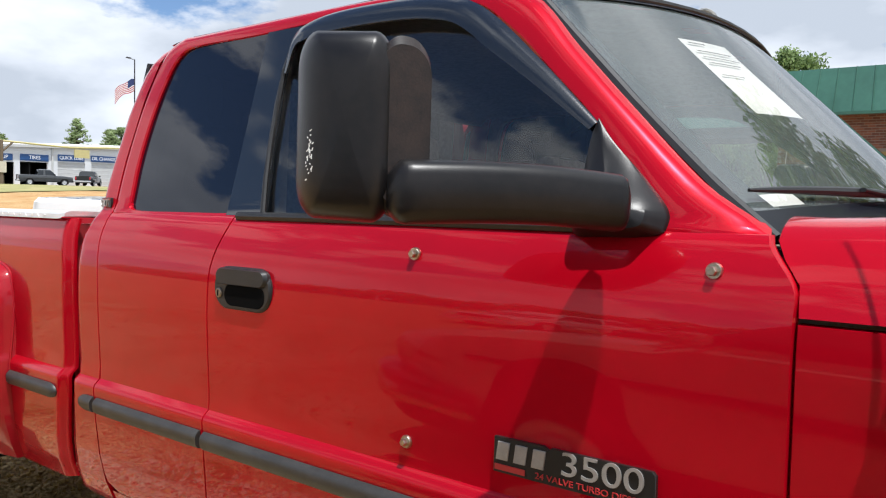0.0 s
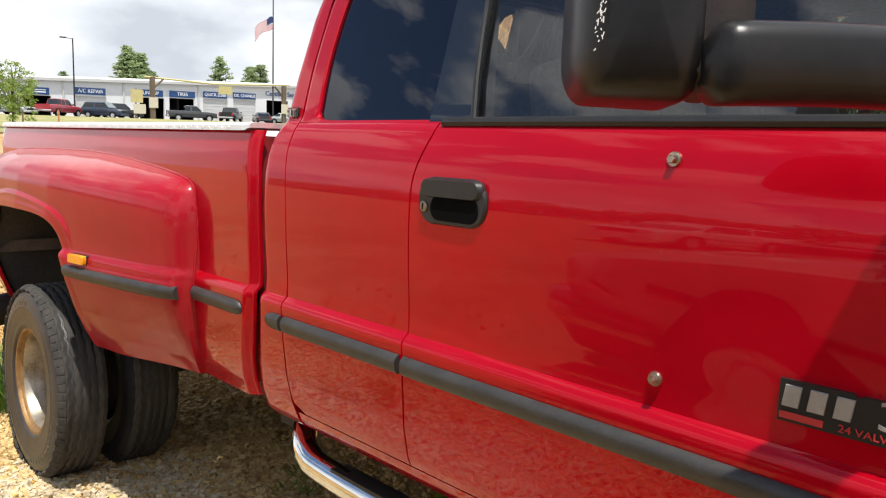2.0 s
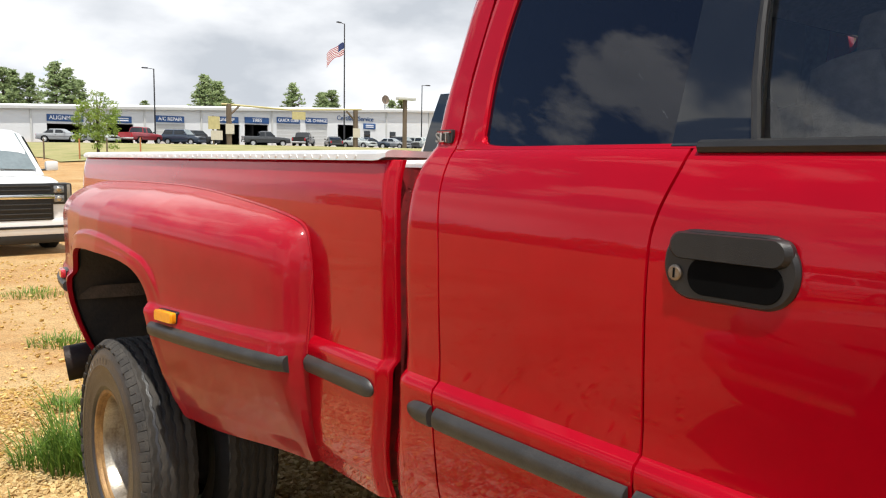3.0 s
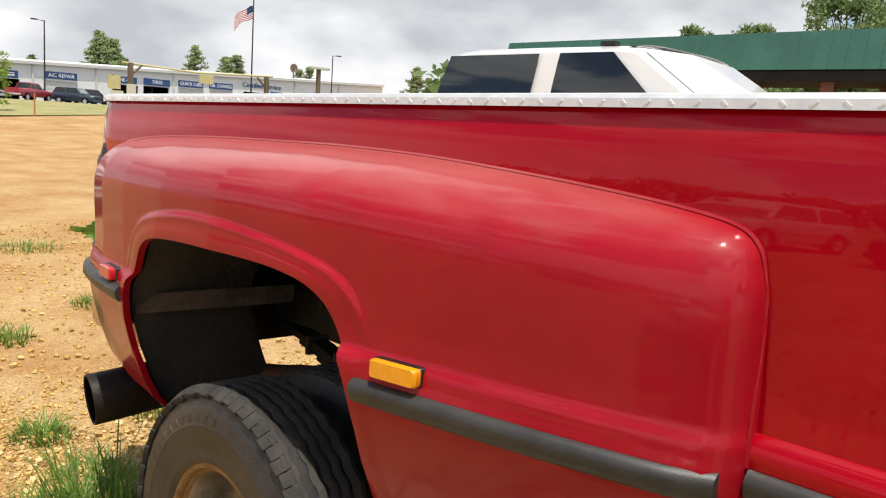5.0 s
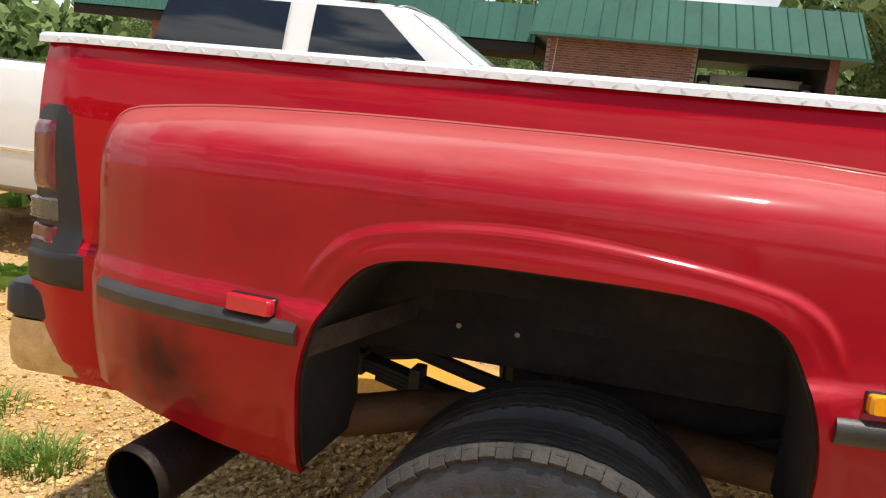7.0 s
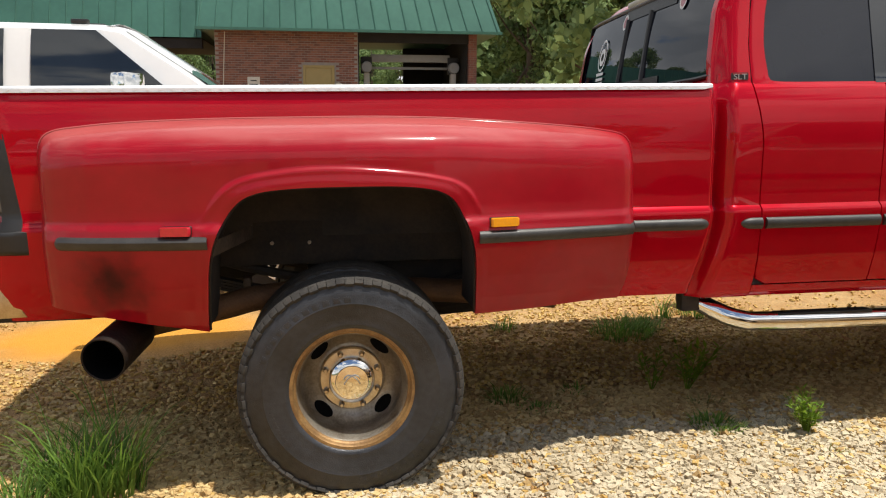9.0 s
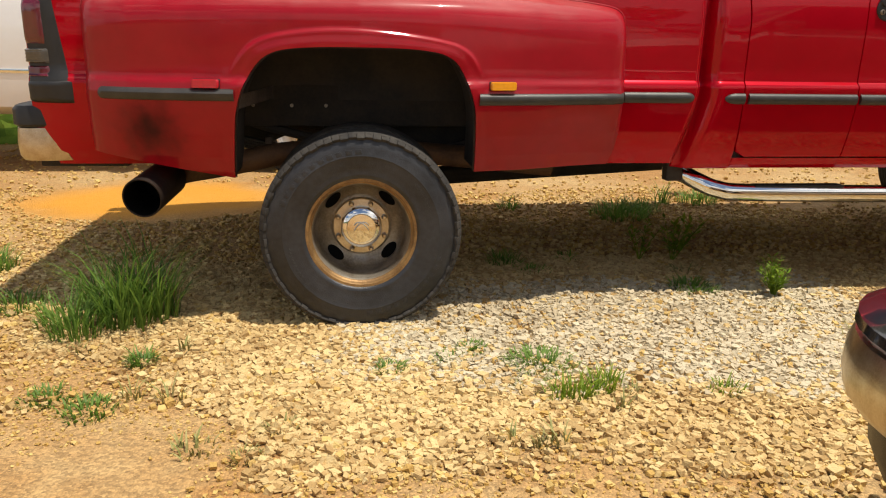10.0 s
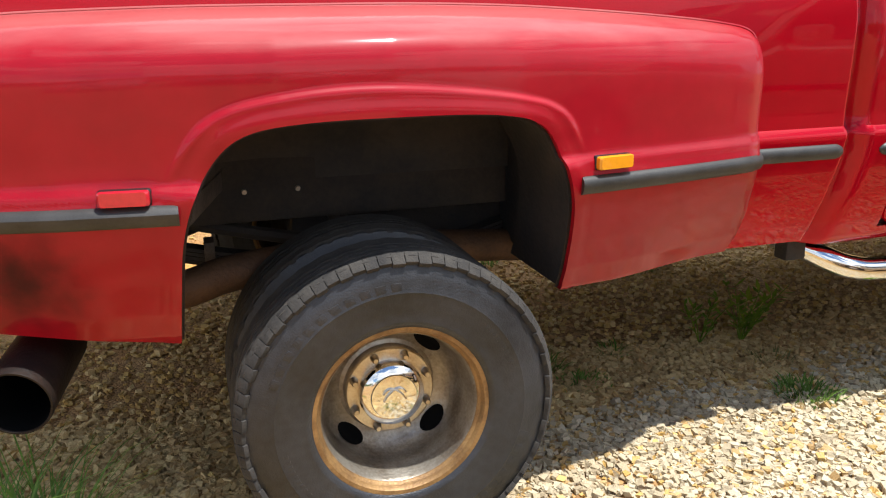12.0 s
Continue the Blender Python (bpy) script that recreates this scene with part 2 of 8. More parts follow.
BADGE = material("badge_black", (0.012, 0.012, 0.012), 0.35, var=0.2, scale=60)
SILVER = material("badge_silver", (0.42, 0.41, 0.39), 0.35, 0.5, var=0.15, scale=80)
SEAT = material("grey_seat_cloth", (0.34, 0.325, 0.29), 0.9, var=0.3, scale=60, bump=0.3, bump_scale=300)
DASH = material("tan_dashboard", (0.30, 0.28, 0.20), 0.7, var=0.2, scale=12, bump=0.15, bump_scale=300)
BELT = material("pale_seat_belt", (0.62, 0.60, 0.50), 0.8, var=0.15, scale=60)
PAPER = material("white_paper", (0.78, 0.78, 0.74), 0.8, var=0.06, scale=30)
EXHAUST = material("burnt_steel_tip", (0.006, 0.0055, 0.0055), 0.55, 0.0, color2=(0.022, 0.013, 0.009), scale=9, bump=0.2, bump_scale=90, spec=0.25)
DUSTIRON = material("dusty_brown_iron", (0.115, 0.080, 0.056), 0.8, color2=(0.050, 0.036, 0.028), scale=14, bump=0.3, bump_scale=90)
RUSTPIPE = material("rust_brown_pipe", (0.150, 0.075, 0.034), 0.7, 0.2, color2=(0.070, 0.036, 0.020), scale=9, bump=0.25, bump_scale=110)
SHOULDER = material("dusty_tread_block", (0.052, 0.046, 0.039), 0.9, color2=(0.022, 0.020, 0.019), scale=22, bump=0.3, bump_scale=220)
HEADLENS = material("clear_headlamp_lens", (0.30, 0.31, 0.32), 0.08, 0.5, 0.8, var=0.35, scale=30)
LAMPBASE = material("pinkish_lamp_base", (0.42, 0.10, 0.08), 0.5, var=0.3, scale=40)
ROOFLENS = material("olive_clear_lens", (0.115, 0.098, 0.055), 0.10, 0.0, 0.9, color2=(0.040, 0.035, 0.020), scale=50)
BRAKE = material("clouded_cream_lens", (0.46, 0.42, 0.31), 0.35, 0.0, 0.3, var=0.15, scale=30)
# near-black: soot in the exhaust bore, painted shade in recesses and openings
INSIDE = material("soot_and_shade_black", (0.005, 0.005, 0.005), 0.95, var=0.3, scale=20, spec=0.05)
WHITE = material("white_car_paint", (0.80, 0.80, 0.79), 0.35, 0, 1.0, var=0.04, scale=3)
BEIGE = material("beige_car_paint", (0.56, 0.50, 0.37), 0.35, 0, 1.0, var=0.06, scale=3)
NAVYBLK = material("glossy_black_bumper", (0.014, 0.015, 0.020), 0.18, 0, 0.8, var=0.3, scale=8)


# ---- mesh helpers ----
def mesh_of(name, verts, faces, mat, smooth=True, sharp=35.0):
    me = bpy.data.meshes.new(name)
    me.from_pydata([tuple(map(float, v)) for v in verts], [], [tuple(f) for f in faces])
    if mat:
        me.materials.append(mat)
    bm = bmesh.new()
    bm.from_mesh(me)
    bmesh.ops.remove_doubles(bm, verts=bm.verts, dist=1e-5)
    bmesh.ops.recalc_face_normals(bm, faces=bm.faces)
    if smooth:
        lim = radians(sharp)
        for f in bm.faces:
            f.smooth = True
        for e in bm.edges:
            if len(e.link_faces) == 2 and e.calc_face_angle(0) > lim:
                e.smooth = False
    bm.to_mesh(me)
    bm.free()
    return me


def part(name, data, parent=None, label="", m=None, mats=()):
    """One mesh object under a thing or a part; data is a mesh, or (verts, faces, material)."""
    if isinstance(data, tuple):
        data = mesh_of(name, *data)
    ob = new(name, data)
    for x in mats:
        ob.data.materials.append(x)
    if parent is not None:
        ob.parent = parent
    if m is not None:
        ob.matrix_local = m
    return tagged(ob, label)


def thing(name, label, category, group="", m=None, kind=""):
    ob = new(name)
    if m is not None:
        ob.matrix_world = m
    return tagged(ob, label, category, group, kind)


def join(*geos):
    """Several (verts, faces) as one."""
    vs, fs = [], []
    for v, f in geos:
        k = len(vs)
        vs += [tuple(p) for p in v]
        fs += [tuple(i + k for i in q) for q in f]
    return vs, fs


def moved(geo, m):
    return [tuple(m @ Vector(p)) for p in geo[0]], geo[1]


def box(x0, x1, y0, y1, z0, z1, r=0.0):
    """A box; with r its twelve edges are chamfered."""
    c, h = Vector(((x0 + x1) / 2, (y0 + y1) / 2, (z0 + z1) / 2)), Vector(((x1 - x0) / 2, (y1 - y0) / 2, (z1 - z0) / 2))
    bm = bmesh.new()
    bmesh.ops.create_cube(bm, size=2)
    for v in bm.verts:
        v.co = Vector((v.co.x * h.x, v.co.y * h.y, v.co.z * h.z)) + c
    if r:
        bmesh.ops.bevel(bm, geom=bm.edges[:], offset=min(r, min(h) * 0.98), segments=2, affect="EDGES", profile=0.6)
    bm.verts.index_update()
    out = [tuple(v.co) for v in bm.verts], [tuple(v.index for v in f.verts) for f in bm.faces]
    bm.free()
    return out


def patch(nu, nv, fn, closed_u=False):
    """A sheet of nu by nv cells; fn(u, v) gives the place."""
    vs = [fn(i / nu, j / nv) for j in range(nv + 1) for i in range(nu + (0 if closed_u else 1))]
    w = nu if closed_u else nu + 1
    fs = [(j * w + i, j * w + (i + 1) % w, (j + 1) * w + (i + 1) % w, (j + 1) * w + i) for j in range(nv) for i in range(nu)]
    return vs, fs


def revolve(profile, n=32, axis="y", c=(0, 0, 0)):
    """Turns (radius, height) pairs round an axis."""
    vs, fs = [], []
    for r, h in profile:
        for i in range(n):
            a = 2 * math.pi * i / n
            p = (r * math.cos(a), r * math.sin(a))
            vs.append({"y": (c[0] + p[0], c[1] + h, c[2] + p[1]), "z": (c[0] + p[0], c[1] + p[1], c[2] + h), "x": (c[0] + h, c[1] + p[0], c[2] + p[1])}[axis])
    for j in range(len(profile) - 1):
        fs += [(j * n + i, j * n + (i + 1) % n, (j + 1) * n + (i + 1) % n, (j + 1) * n + i) for i in range(n)]
    return vs, fs


def tube(pts, r, n=12, flat=1.0, caps=True):
    """A pipe along points; r is a number or one radius a point; flat squeezes it in height."""
    pts = [Vector(p) for p in pts]
    rs = r if isinstance(r, (list, tuple)) else [r] * len(pts)
    vs, fs = [], []
    for k, p in enumerate(pts):
        d = (pts[min(k + 1, len(pts) - 1)] - pts[max(k - 1, 0)]).normalized()
        side = d.cross(Vector((0, 0, 1)))
        side = side.normalized() if side.length > 1e-3 else Vector((1, 0, 0))
        up = side.cross(d).normalized()
        for i in range(n):
            a = 2 * math.pi * i / n
            vs.append(tuple(p + rs[k] * (math.cos(a) * side + flat * math.sin(a) * up)))
    for k in range(len(pts) - 1):
        fs += [(k * n + i, k * n + (i + 1) % n, (k + 1) * n + (i + 1) % n, (k + 1) * n + i) for i in range(n)]
    if caps:
        fs += [tuple(range(n)), tuple((len(pts) - 1) * n + i for i in range(n))]
    return vs, fs


def smooth_line(pts, n=6):
    """Catmull-Rom through points."""
    P = [Vector(p) for p in pts]
    P = [2 * P[0] - P[1]] + P + [2 * P[-1] - P[-2]]
    out = []
    for i in range(1, len(P) - 2):
        for k in range(n):
            t = k / n
            a, b, c, d = P[i - 1:i + 3]
            out.append(0.5 * (2 * b + (c - a) * t + (2 * a - 5 * b + 4 * c - d) * t * t + (3 * b - a - 3 * c + d) * t ** 3))
    return out + [P[-2]]


def lathe_prism(outline, y0, y1, inset=0.0):
    """A plate with an outline in x and z, from y0 to y1, its front edge drawn in a little."""
    n = len(outline)
    cx, cz = sum(p[0] for p in outline) / n, sum(p[1] for p in outline) / n
    def ring(y, d):
        out = []
        for x, z in outline:
            l = math.hypot(x - cx, z - cz) or 1
            out.append((x - (x - cx) / l * d, y, z - (z - cz) / l * d))
        return out
    rings = [ring(y0, inset), ring(y0 + inset, 0), ring(y1, 0)]
    vs = sum(rings, [])
    fs = [tuple(range(n)), tuple(reversed(range(2 * n, 3 * n)))]
    for k in range(2):
        fs += [(k * n + i, k * n + (i + 1) % n, (k + 1) * n + (i + 1) % n, (k + 1) * n + i) for i in range(n)]
    return vs, fs


def rounded(x0, x1, z0, z1, r, n=5):
    """A rounded rectangle's outline."""
    out = []
    for cx, cz, a0 in ((x1 - r, z1 - r, 0), (x0 + r, z1 - r, 90), (x0 + r, z0 + r, 180), (x1 - r, z0 + r, 270)):
        out += [(cx + r * math.cos(radians(a0 + 90 * k / n)), cz + r * math.sin(radians(a0 + 90 * k / n))) for k in range(n + 1)]
    return out


def lettering(body, size, mat, parent, m, name="lettering", extrude=0.001, label="", squeeze=1.0):
    cu = bpy.data.curves.new(name, "FONT")
    cu.body, cu.size, cu.extrude, cu.align_x, cu.align_y = body, size, extrude, "CENTER", "CENTER"
    ob = bpy.data.objects.new(name, cu)
    scene.collection.objects.link(ob)
    me = bpy.data.meshes.new_from_object(ob.evaluated_get(bpy.context.evaluated_depsgraph_get()))
    bpy.data.objects.remove(ob)
    bpy.data.curves.remove(cu)
    me.materials.clear()
    me.materials.append(mat)
    return part(name, me, parent, label, m @ Matrix.Diagonal((squeeze, 1, 1, 1)))


def outward(ob, ref):
    """Turns a sheet of glass so that its face looks away from ref."""
    me = ob.data
    me.update()
    s = sum((p.center - Vector(ref)).dot(p.normal) * p.area for p in me.polygons)
    if s < 0:
        me.flip_normals()
    return ob


# ---- the red pickup truck, in its own axes: x ahead, y across, z up, rear axle above the origin ----
truck = thing("pickup_truck", "red extended-cab dual-rear-wheel pickup truck with black tow mirrors on gravel", "truck", m=TILT)
MID = 1.20                                  # the truck's middle plane; the far side mirrors the near one
SIDE_Z = [0.58, 0.62, 0.68, 0.76, 0.86, 0.925, 0.95, 0.962, 0.978, 1.02, 1.12, 1.22, 1.30, 1.36, 1.40, 1.43, 1.455]
SIDE_Y = [0.290, 0.252, 0.226, 0.206, 0.192, 0.186, 0.184, 0.187, 0.203, 0.2035, 0.196, 0.191, 0.193, 0.202, 0.214, 0.232, 0.252]
BED_Y = [0.290, 0.252, 0.226, 0.206, 0.192, 0.186, 0.184, 0.187, 0.203, 0.2045, 0.199, 0.195, 0.195, 0.198, 0.204, 0.212, 0.232]


def blended(zs_, ys_):
    """A section smoothed above the molding, so that the panel's reflections run without kinks."""
    z = np.linspace(0.55, 1.47, 461)
    y = np.interp(z, zs_, ys_)
    k = np.exp(-0.5 * (np.arange(-40, 41) / 14.0) ** 2)
    soft = np.convolve(np.pad(y, 40, mode="edge"), k / k.sum(), mode="valid")
    w = np.clip((z - 1.0) / 0.06, 0, 1) * np.clip((1.45 - z) / 0.03, 0, 1)
    return z, y * (1 - w) + soft * w


SIDE_Z2, SIDE_Y2 = blended(SIDE_Z, SIDE_Y)
BED_Y2 = blended(SIDE_Z, BED_Y)[1]


def ease(t):
    t = min(1.0, max(0.0, t))
    return t * t * (3 - 2 * t)


def door_y(x, z):
    """The cab's side. A shallow swage runs along the doors and deepens ahead of the handle."""
    if z > 1.455:
        return 0.252 + (z - 1.455) * 0.235
    y = float(np.interp(z, SIDE_Z2, SIDE_Y2))
    k = ease((x - 2.0) / 1.4)
    return y + 0.004 * k * math.exp(-((z - 1.20) / 0.10) ** 2) - 0.004 * k * math.exp(-((z - 1.04) / 0.10) ** 2)


def bed_front(z):
    """The bed's front edge: upright, its foot swept back."""
    return 1.424 - 0.072 * ease((0.98 - z) / 0.40) - 0.010 * ease((z - 1.25) / 0.15)


def bed_y(x, z):
    y = float(np.interp(z, SIDE_Z2, BED_Y2))
    return y + 0.03 * ease((-1.13 - x) / 0.135) ** 2 + 0.022 * ease((x - (bed_front(z) - 0.028)) / 0.028) ** 2


def skirted(nu, nv, fn, depth=0.022, draw=0.004):
    """A sheet whose rim turns inward, as pressed steel does at a shut line."""
    vs, fs = patch(nu, nv, fn)
    w = nu + 1
    ring = [i for i in range(w)] + [j * w + nu for j in range(1, nv + 1)] + [nv * w + i for i in range(nu - 1, -1, -1)] + [j * w for j in range(nv - 1, 0, -1)]
    c = Vector([sum(v[k] for v in vs) / len(vs) for k in range(3)])
    k0 = len(vs)
    for i in ring:
        p = Vector(vs[i])
        d = (p - c)
        d.y = 0
        vs.append(tuple(p + d.normalized() * draw * 0.6 + Vector((0, draw, 0))))
    k1 = len(vs)
    for i in ring:
        p = Vector(vs[i])
        d = (p - c)
        d.y = 0
        vs.append(tuple(p + d.normalized() * draw * 0.6 + Vector((0, depth, 0))))
    n = len(ring)
    for i in range(n):
        j = (i + 1) % n
        fs.append((ring[i], ring[j], k0 + j, k0 + i))
        fs.append((k0 + i, k0 + j, k1 + j, k1 + i))
    return vs, fs


def zs(z0, z1, n, keep):
    """Rows of height between z0 and z1, with the profile's own heights kept."""
    s = sorted(set([z0, z1] + [z for z in keep if z0 < z < z1] + list(np.linspace(z0, z1, n))))
    return [z for i, z in enumerate(s) if i == 0 or z - s[i - 1] > 0.003]


def side_panel(xl, xr, z0, z1, fn, nu=14, nz=26, depth=0.022, bunch=1.0):
    rows = zs(z0, z1, nz, SIDE_Z)
    nv = len(rows) - 1
    def at(u, v):
        z = rows[round(v * nv)]
        w = 1 - (1 - u) ** bunch                            # closer rows toward the front edge
        x = xl(z) * (1 - w) + xr(z) * w
        return (x, fn(x, z), z)
    return skirted(nu, nv, at, depth)


def mirrored(geo):
    return [(x, 2 * MID - y, z) for x, y, z in geo[0]], geo[1]


def both(name, geo, mat, label="", parent=truck):
    a = part(name, (*geo, mat), parent, label)
    part(name, (*mirrored(geo), mat), parent, label)
    return a


def corner(z, z0, r):
    """Rounds a shut line's lower corner off."""
    return r - math.sqrt(max(0.0, r * r - max(0.0, r - (z - z0)) ** 2))


# bed
def bed_rear(z):
    return -1.265 + 0.07 * ease((0.80 - z) / 0.17) + 0.010 * ease((z - 1.2) / 0.22)


def bed_side():
    """The bed's outer sheet, open where the wheel stands behind the flared fender."""
    vs, fs = side_panel(lambda z: bed_rear(z), lambda z: bed_front(z), 0.625, 1.425, bed_y, 150, 34, 0.012, 1.9)
    keep = []
    for f in fs:
        x, z = sum(vs[i][0] for i in f) / len(f), sum(vs[i][2] for i in f) / len(f)
        if abs(x) < 0.56 and z < 1.13 and not (abs(x) > 0.46 and z > 1.06):
            continue
        keep.append(f)
    return vs, keep


both("bed_side", bed_side(), PAINT)
part("bed_front_wall", (*box(1.355, 1.385, 0.27, 2 * MID - 0.27, 0.74, 1.41, 0.006), PAINT), truck)
part("bed_floor", (*join(box(-1.20, 1.36, 0.66, 2 * MID - 0.66, 0.85, 0.88, 0.006), *[box(a, b, y0, y1, 0.85, 0.88, 0.006) for a, b in ((-1.20, -0.60), (0.60, 1.36)) for y0, y1 in ((0.26, 0.66), (2 * MID - 0.66, 2 * MID - 0.26))]), SOOT), truck)
# unseen filler under the tail, added to stop sunlight leaking into the shadow
part("rear_valance", (*box(-1.36, -0.74, 0.30, 2 * MID - 0.30, 0.66, 0.82, 0.03), SOOT), truck)
part("tailgate", (*box(-1.27, -1.21, 0.36, 2 * MID - 0.36, 0.80, 1.42, 0.015), PAINT), truck)
both("bed_inner_wall", box(-1.17, 1.36, 0.268, 0.285, 1.14, 1.40), PAINT)
both("wheel_tub", join(box(-0.62, 0.62, 0.27, 0.66, 1.125, 1.14), box(-0.62, 0.62, 0.645, 0.66, 0.84, 1.125), box(-1.15, -0.62, 0.262, 0.282, 0.84, 1.14), box(0.62, 1.355, 0.262, 0.282, 0.84, 1.14)), FELT)
both("bed_post", join(patch(6, 16, lambda u, v: (bed_front(0.66 + 0.75 * v) - 0.014 - 0.006 * math.sin(math.pi * u), 0.236 + 0.13 * u, 0.66 + 0.75 * v)), *[revolve([(0.0, -0.0012), (0.0035, -0.001), (0.0055, 0.001)], 8, "x", (bed_front(z) - 0.018, 0.262 + 0.006 * math.sin(140 * z), z)) for z in np.arange(1.17, 1.40, 0.027)]), GRIMERED)


def rail_geo():
    """The folded tread-plate cap: a flat top, a rounded lip and a short drop."""
    sec = [(0.330, 1.428), (0.330, 1.447), (0.220, 1.448), (0.206, 1.445), (0.200, 1.438), (0.199, 1.4235)]
    xs = list(np.linspace(-1.275, 1.33, 58)) + [1.345, 1.36, 1.375, 1.39, 1.402]
    def lip(x, z):                                          # the drop is cut away toward the front end
        return z + (1.445 - z) * 0.35 * ease((x - 1.365) / 0.035) if z < 1.445 else z
    vs = [(x, y + 0.03 * ease((-1.13 - x) / 0.135) ** 2 * (1 if y < 0.3 else 0.3), lip(x, z)) for x in xs for y, z in sec]
    n = len(sec)
    fs = [(i * n + j, i * n + j + 1, (i + 1) * n + j + 1, (i + 1) * n + j) for i in range(len(xs) - 1) for j in range(n - 1)]
    fs += [tuple(range(n)), tuple(reversed(range((len(xs) - 1) * n, len(xs) * n)))]
    return vs, fs


rail = both("bed_rail_cap", rail_geo(), ALU, "bright aluminium tread-plate rail cap")


def tread_bars():
    """Raised lozenges of the tread plate, leaning left and right by turns."""
    geos = []
    for i in range(62):
        x = -1.25 + i * 0.0414
        for k, (yy, zz, tilt) in enumerate(((0.1985, 1.4310, 1), (0.232, 1.4475, 0), (0.268, 1.4475, 0), (0.304, 1.4475, 0))):
            s = 1 if (i + k) % 2 else -1
            g = box(-0.006 if tilt else -0.010, 0.006 if tilt else 0.010, -0.0022, 0.0022, -0.0012, 0.0002 if tilt else 0.0005, 0.0002)
            m = Matrix.Translation((x + (0.02 if k % 2 else 0), yy + 0.03 * ease((-1.13 - x) / 0.135) ** 2, zz))
            m = m @ (Euler((radians(90), radians(-42 * s), 0)).to_matrix().to_4x4() if tilt else Euler((0, 0, radians(45 * s))).to_matrix().to_4x4())
            geos.append(moved(g, m))
    return join(*geos)


tb = tread_bars()
far_rail = [o for o in truck.children if o.name.startswith("bed_rail_cap") and o is not rail][0]
tagged(part("tread_pattern", (*tb, ALU), rail), kind="stuff")
tagged(part("tread_pattern", (*mirrored(tb), ALU), far_rail), kind="stuff")

# the dual-wheel fender
ARCH = [(-0.490, 0.590), (-0.474, 0.74), (-0.460, 0.85), (-0.430, 0.945), (-0.375, 1.032), (-0.306, 1.076), (-0.185, 1.092), (0.0, 1.095), (0.17, 1.092), (0.265, 1.083), (0.325, 1.068), (0.375, 1.030), (0.420, 0.940), (0.443, 0.85), (0.450, 0.74), (0.456, 0.612)]
FENDER_EDGE = [(-1.030, 0.69), (-1.040, 0.85), (-1.043, 1.02), (-1.043, 1.18), (-1.038, 1.243), (-1.020, 1.276), (-0.985, 1.294), (-0.92, 1.304), (-0.75, 1.319), (-0.44, 1.329), (-0.13, 1.331), (0.12, 1.331), (0.39, 1.323), (0.67, 1.304), (0.86, 1.287), (0.97, 1.273), (1.030, 1.260), (1.060, 1.240), (1.074, 1.205), (1.082, 1.12), (1.085, 0.93), (1.068, 0.72), (1.046, 0.625)]
TOPX = [x for x, z in FENDER_EDGE if z > 1.12]
TOPZ = [z for x, z in FENDER_EDGE if z > 1.12]
BULX = [-1.043, -1.039, -1.030, -1.012, -0.98, -0.93, -0.85, -0.7, -0.5, -0.25, 0.0, 0.3, 0.5, 0.7, 0.85, 0.95, 1.02, 1.055, 1.072, 1.082, 1.086]
BUL = [0.0, 0.030, 0.056, 0.079, 0.100, 0.124, 0.156, 0.192, 0.219, 0.237, 0.236, 0.213, 0.184, 0.150, 0.121, 0.099, 0.080, 0.064, 0.044, 0.020, 0.002]


def flare_y(x, z, d=1.0):
    top = float(np.interp(x, TOPX, TOPZ))
    t = (top - z) / 0.165
    p = (1 - (1 - min(1.0, max(0.0, t))) ** 3) ** 0.66
    low = 1 - (0.20 + 0.55 * ease((x - 0.60) / 0.46)) * ease((0.93 - z) / 0.34)
    y = bed_y(max(x, -0.98), z) - float(np.interp(x, BULX, BUL)) * p * low
    y -= 0.0105 * (1 - ease((d - 0.055) / 0.018)) * ease((z - 0.97) / 0.12)   # the proud lip over the wheel arch
    y -= 0.004 * (1 - ease((d - 0.02) / 0.02))
    y += 0.007 * (1 - ease(abs(z - 0.950) / 0.030)) * ease((d - 0.02) / 0.06)   # the step above the molding
    return y - 0.002


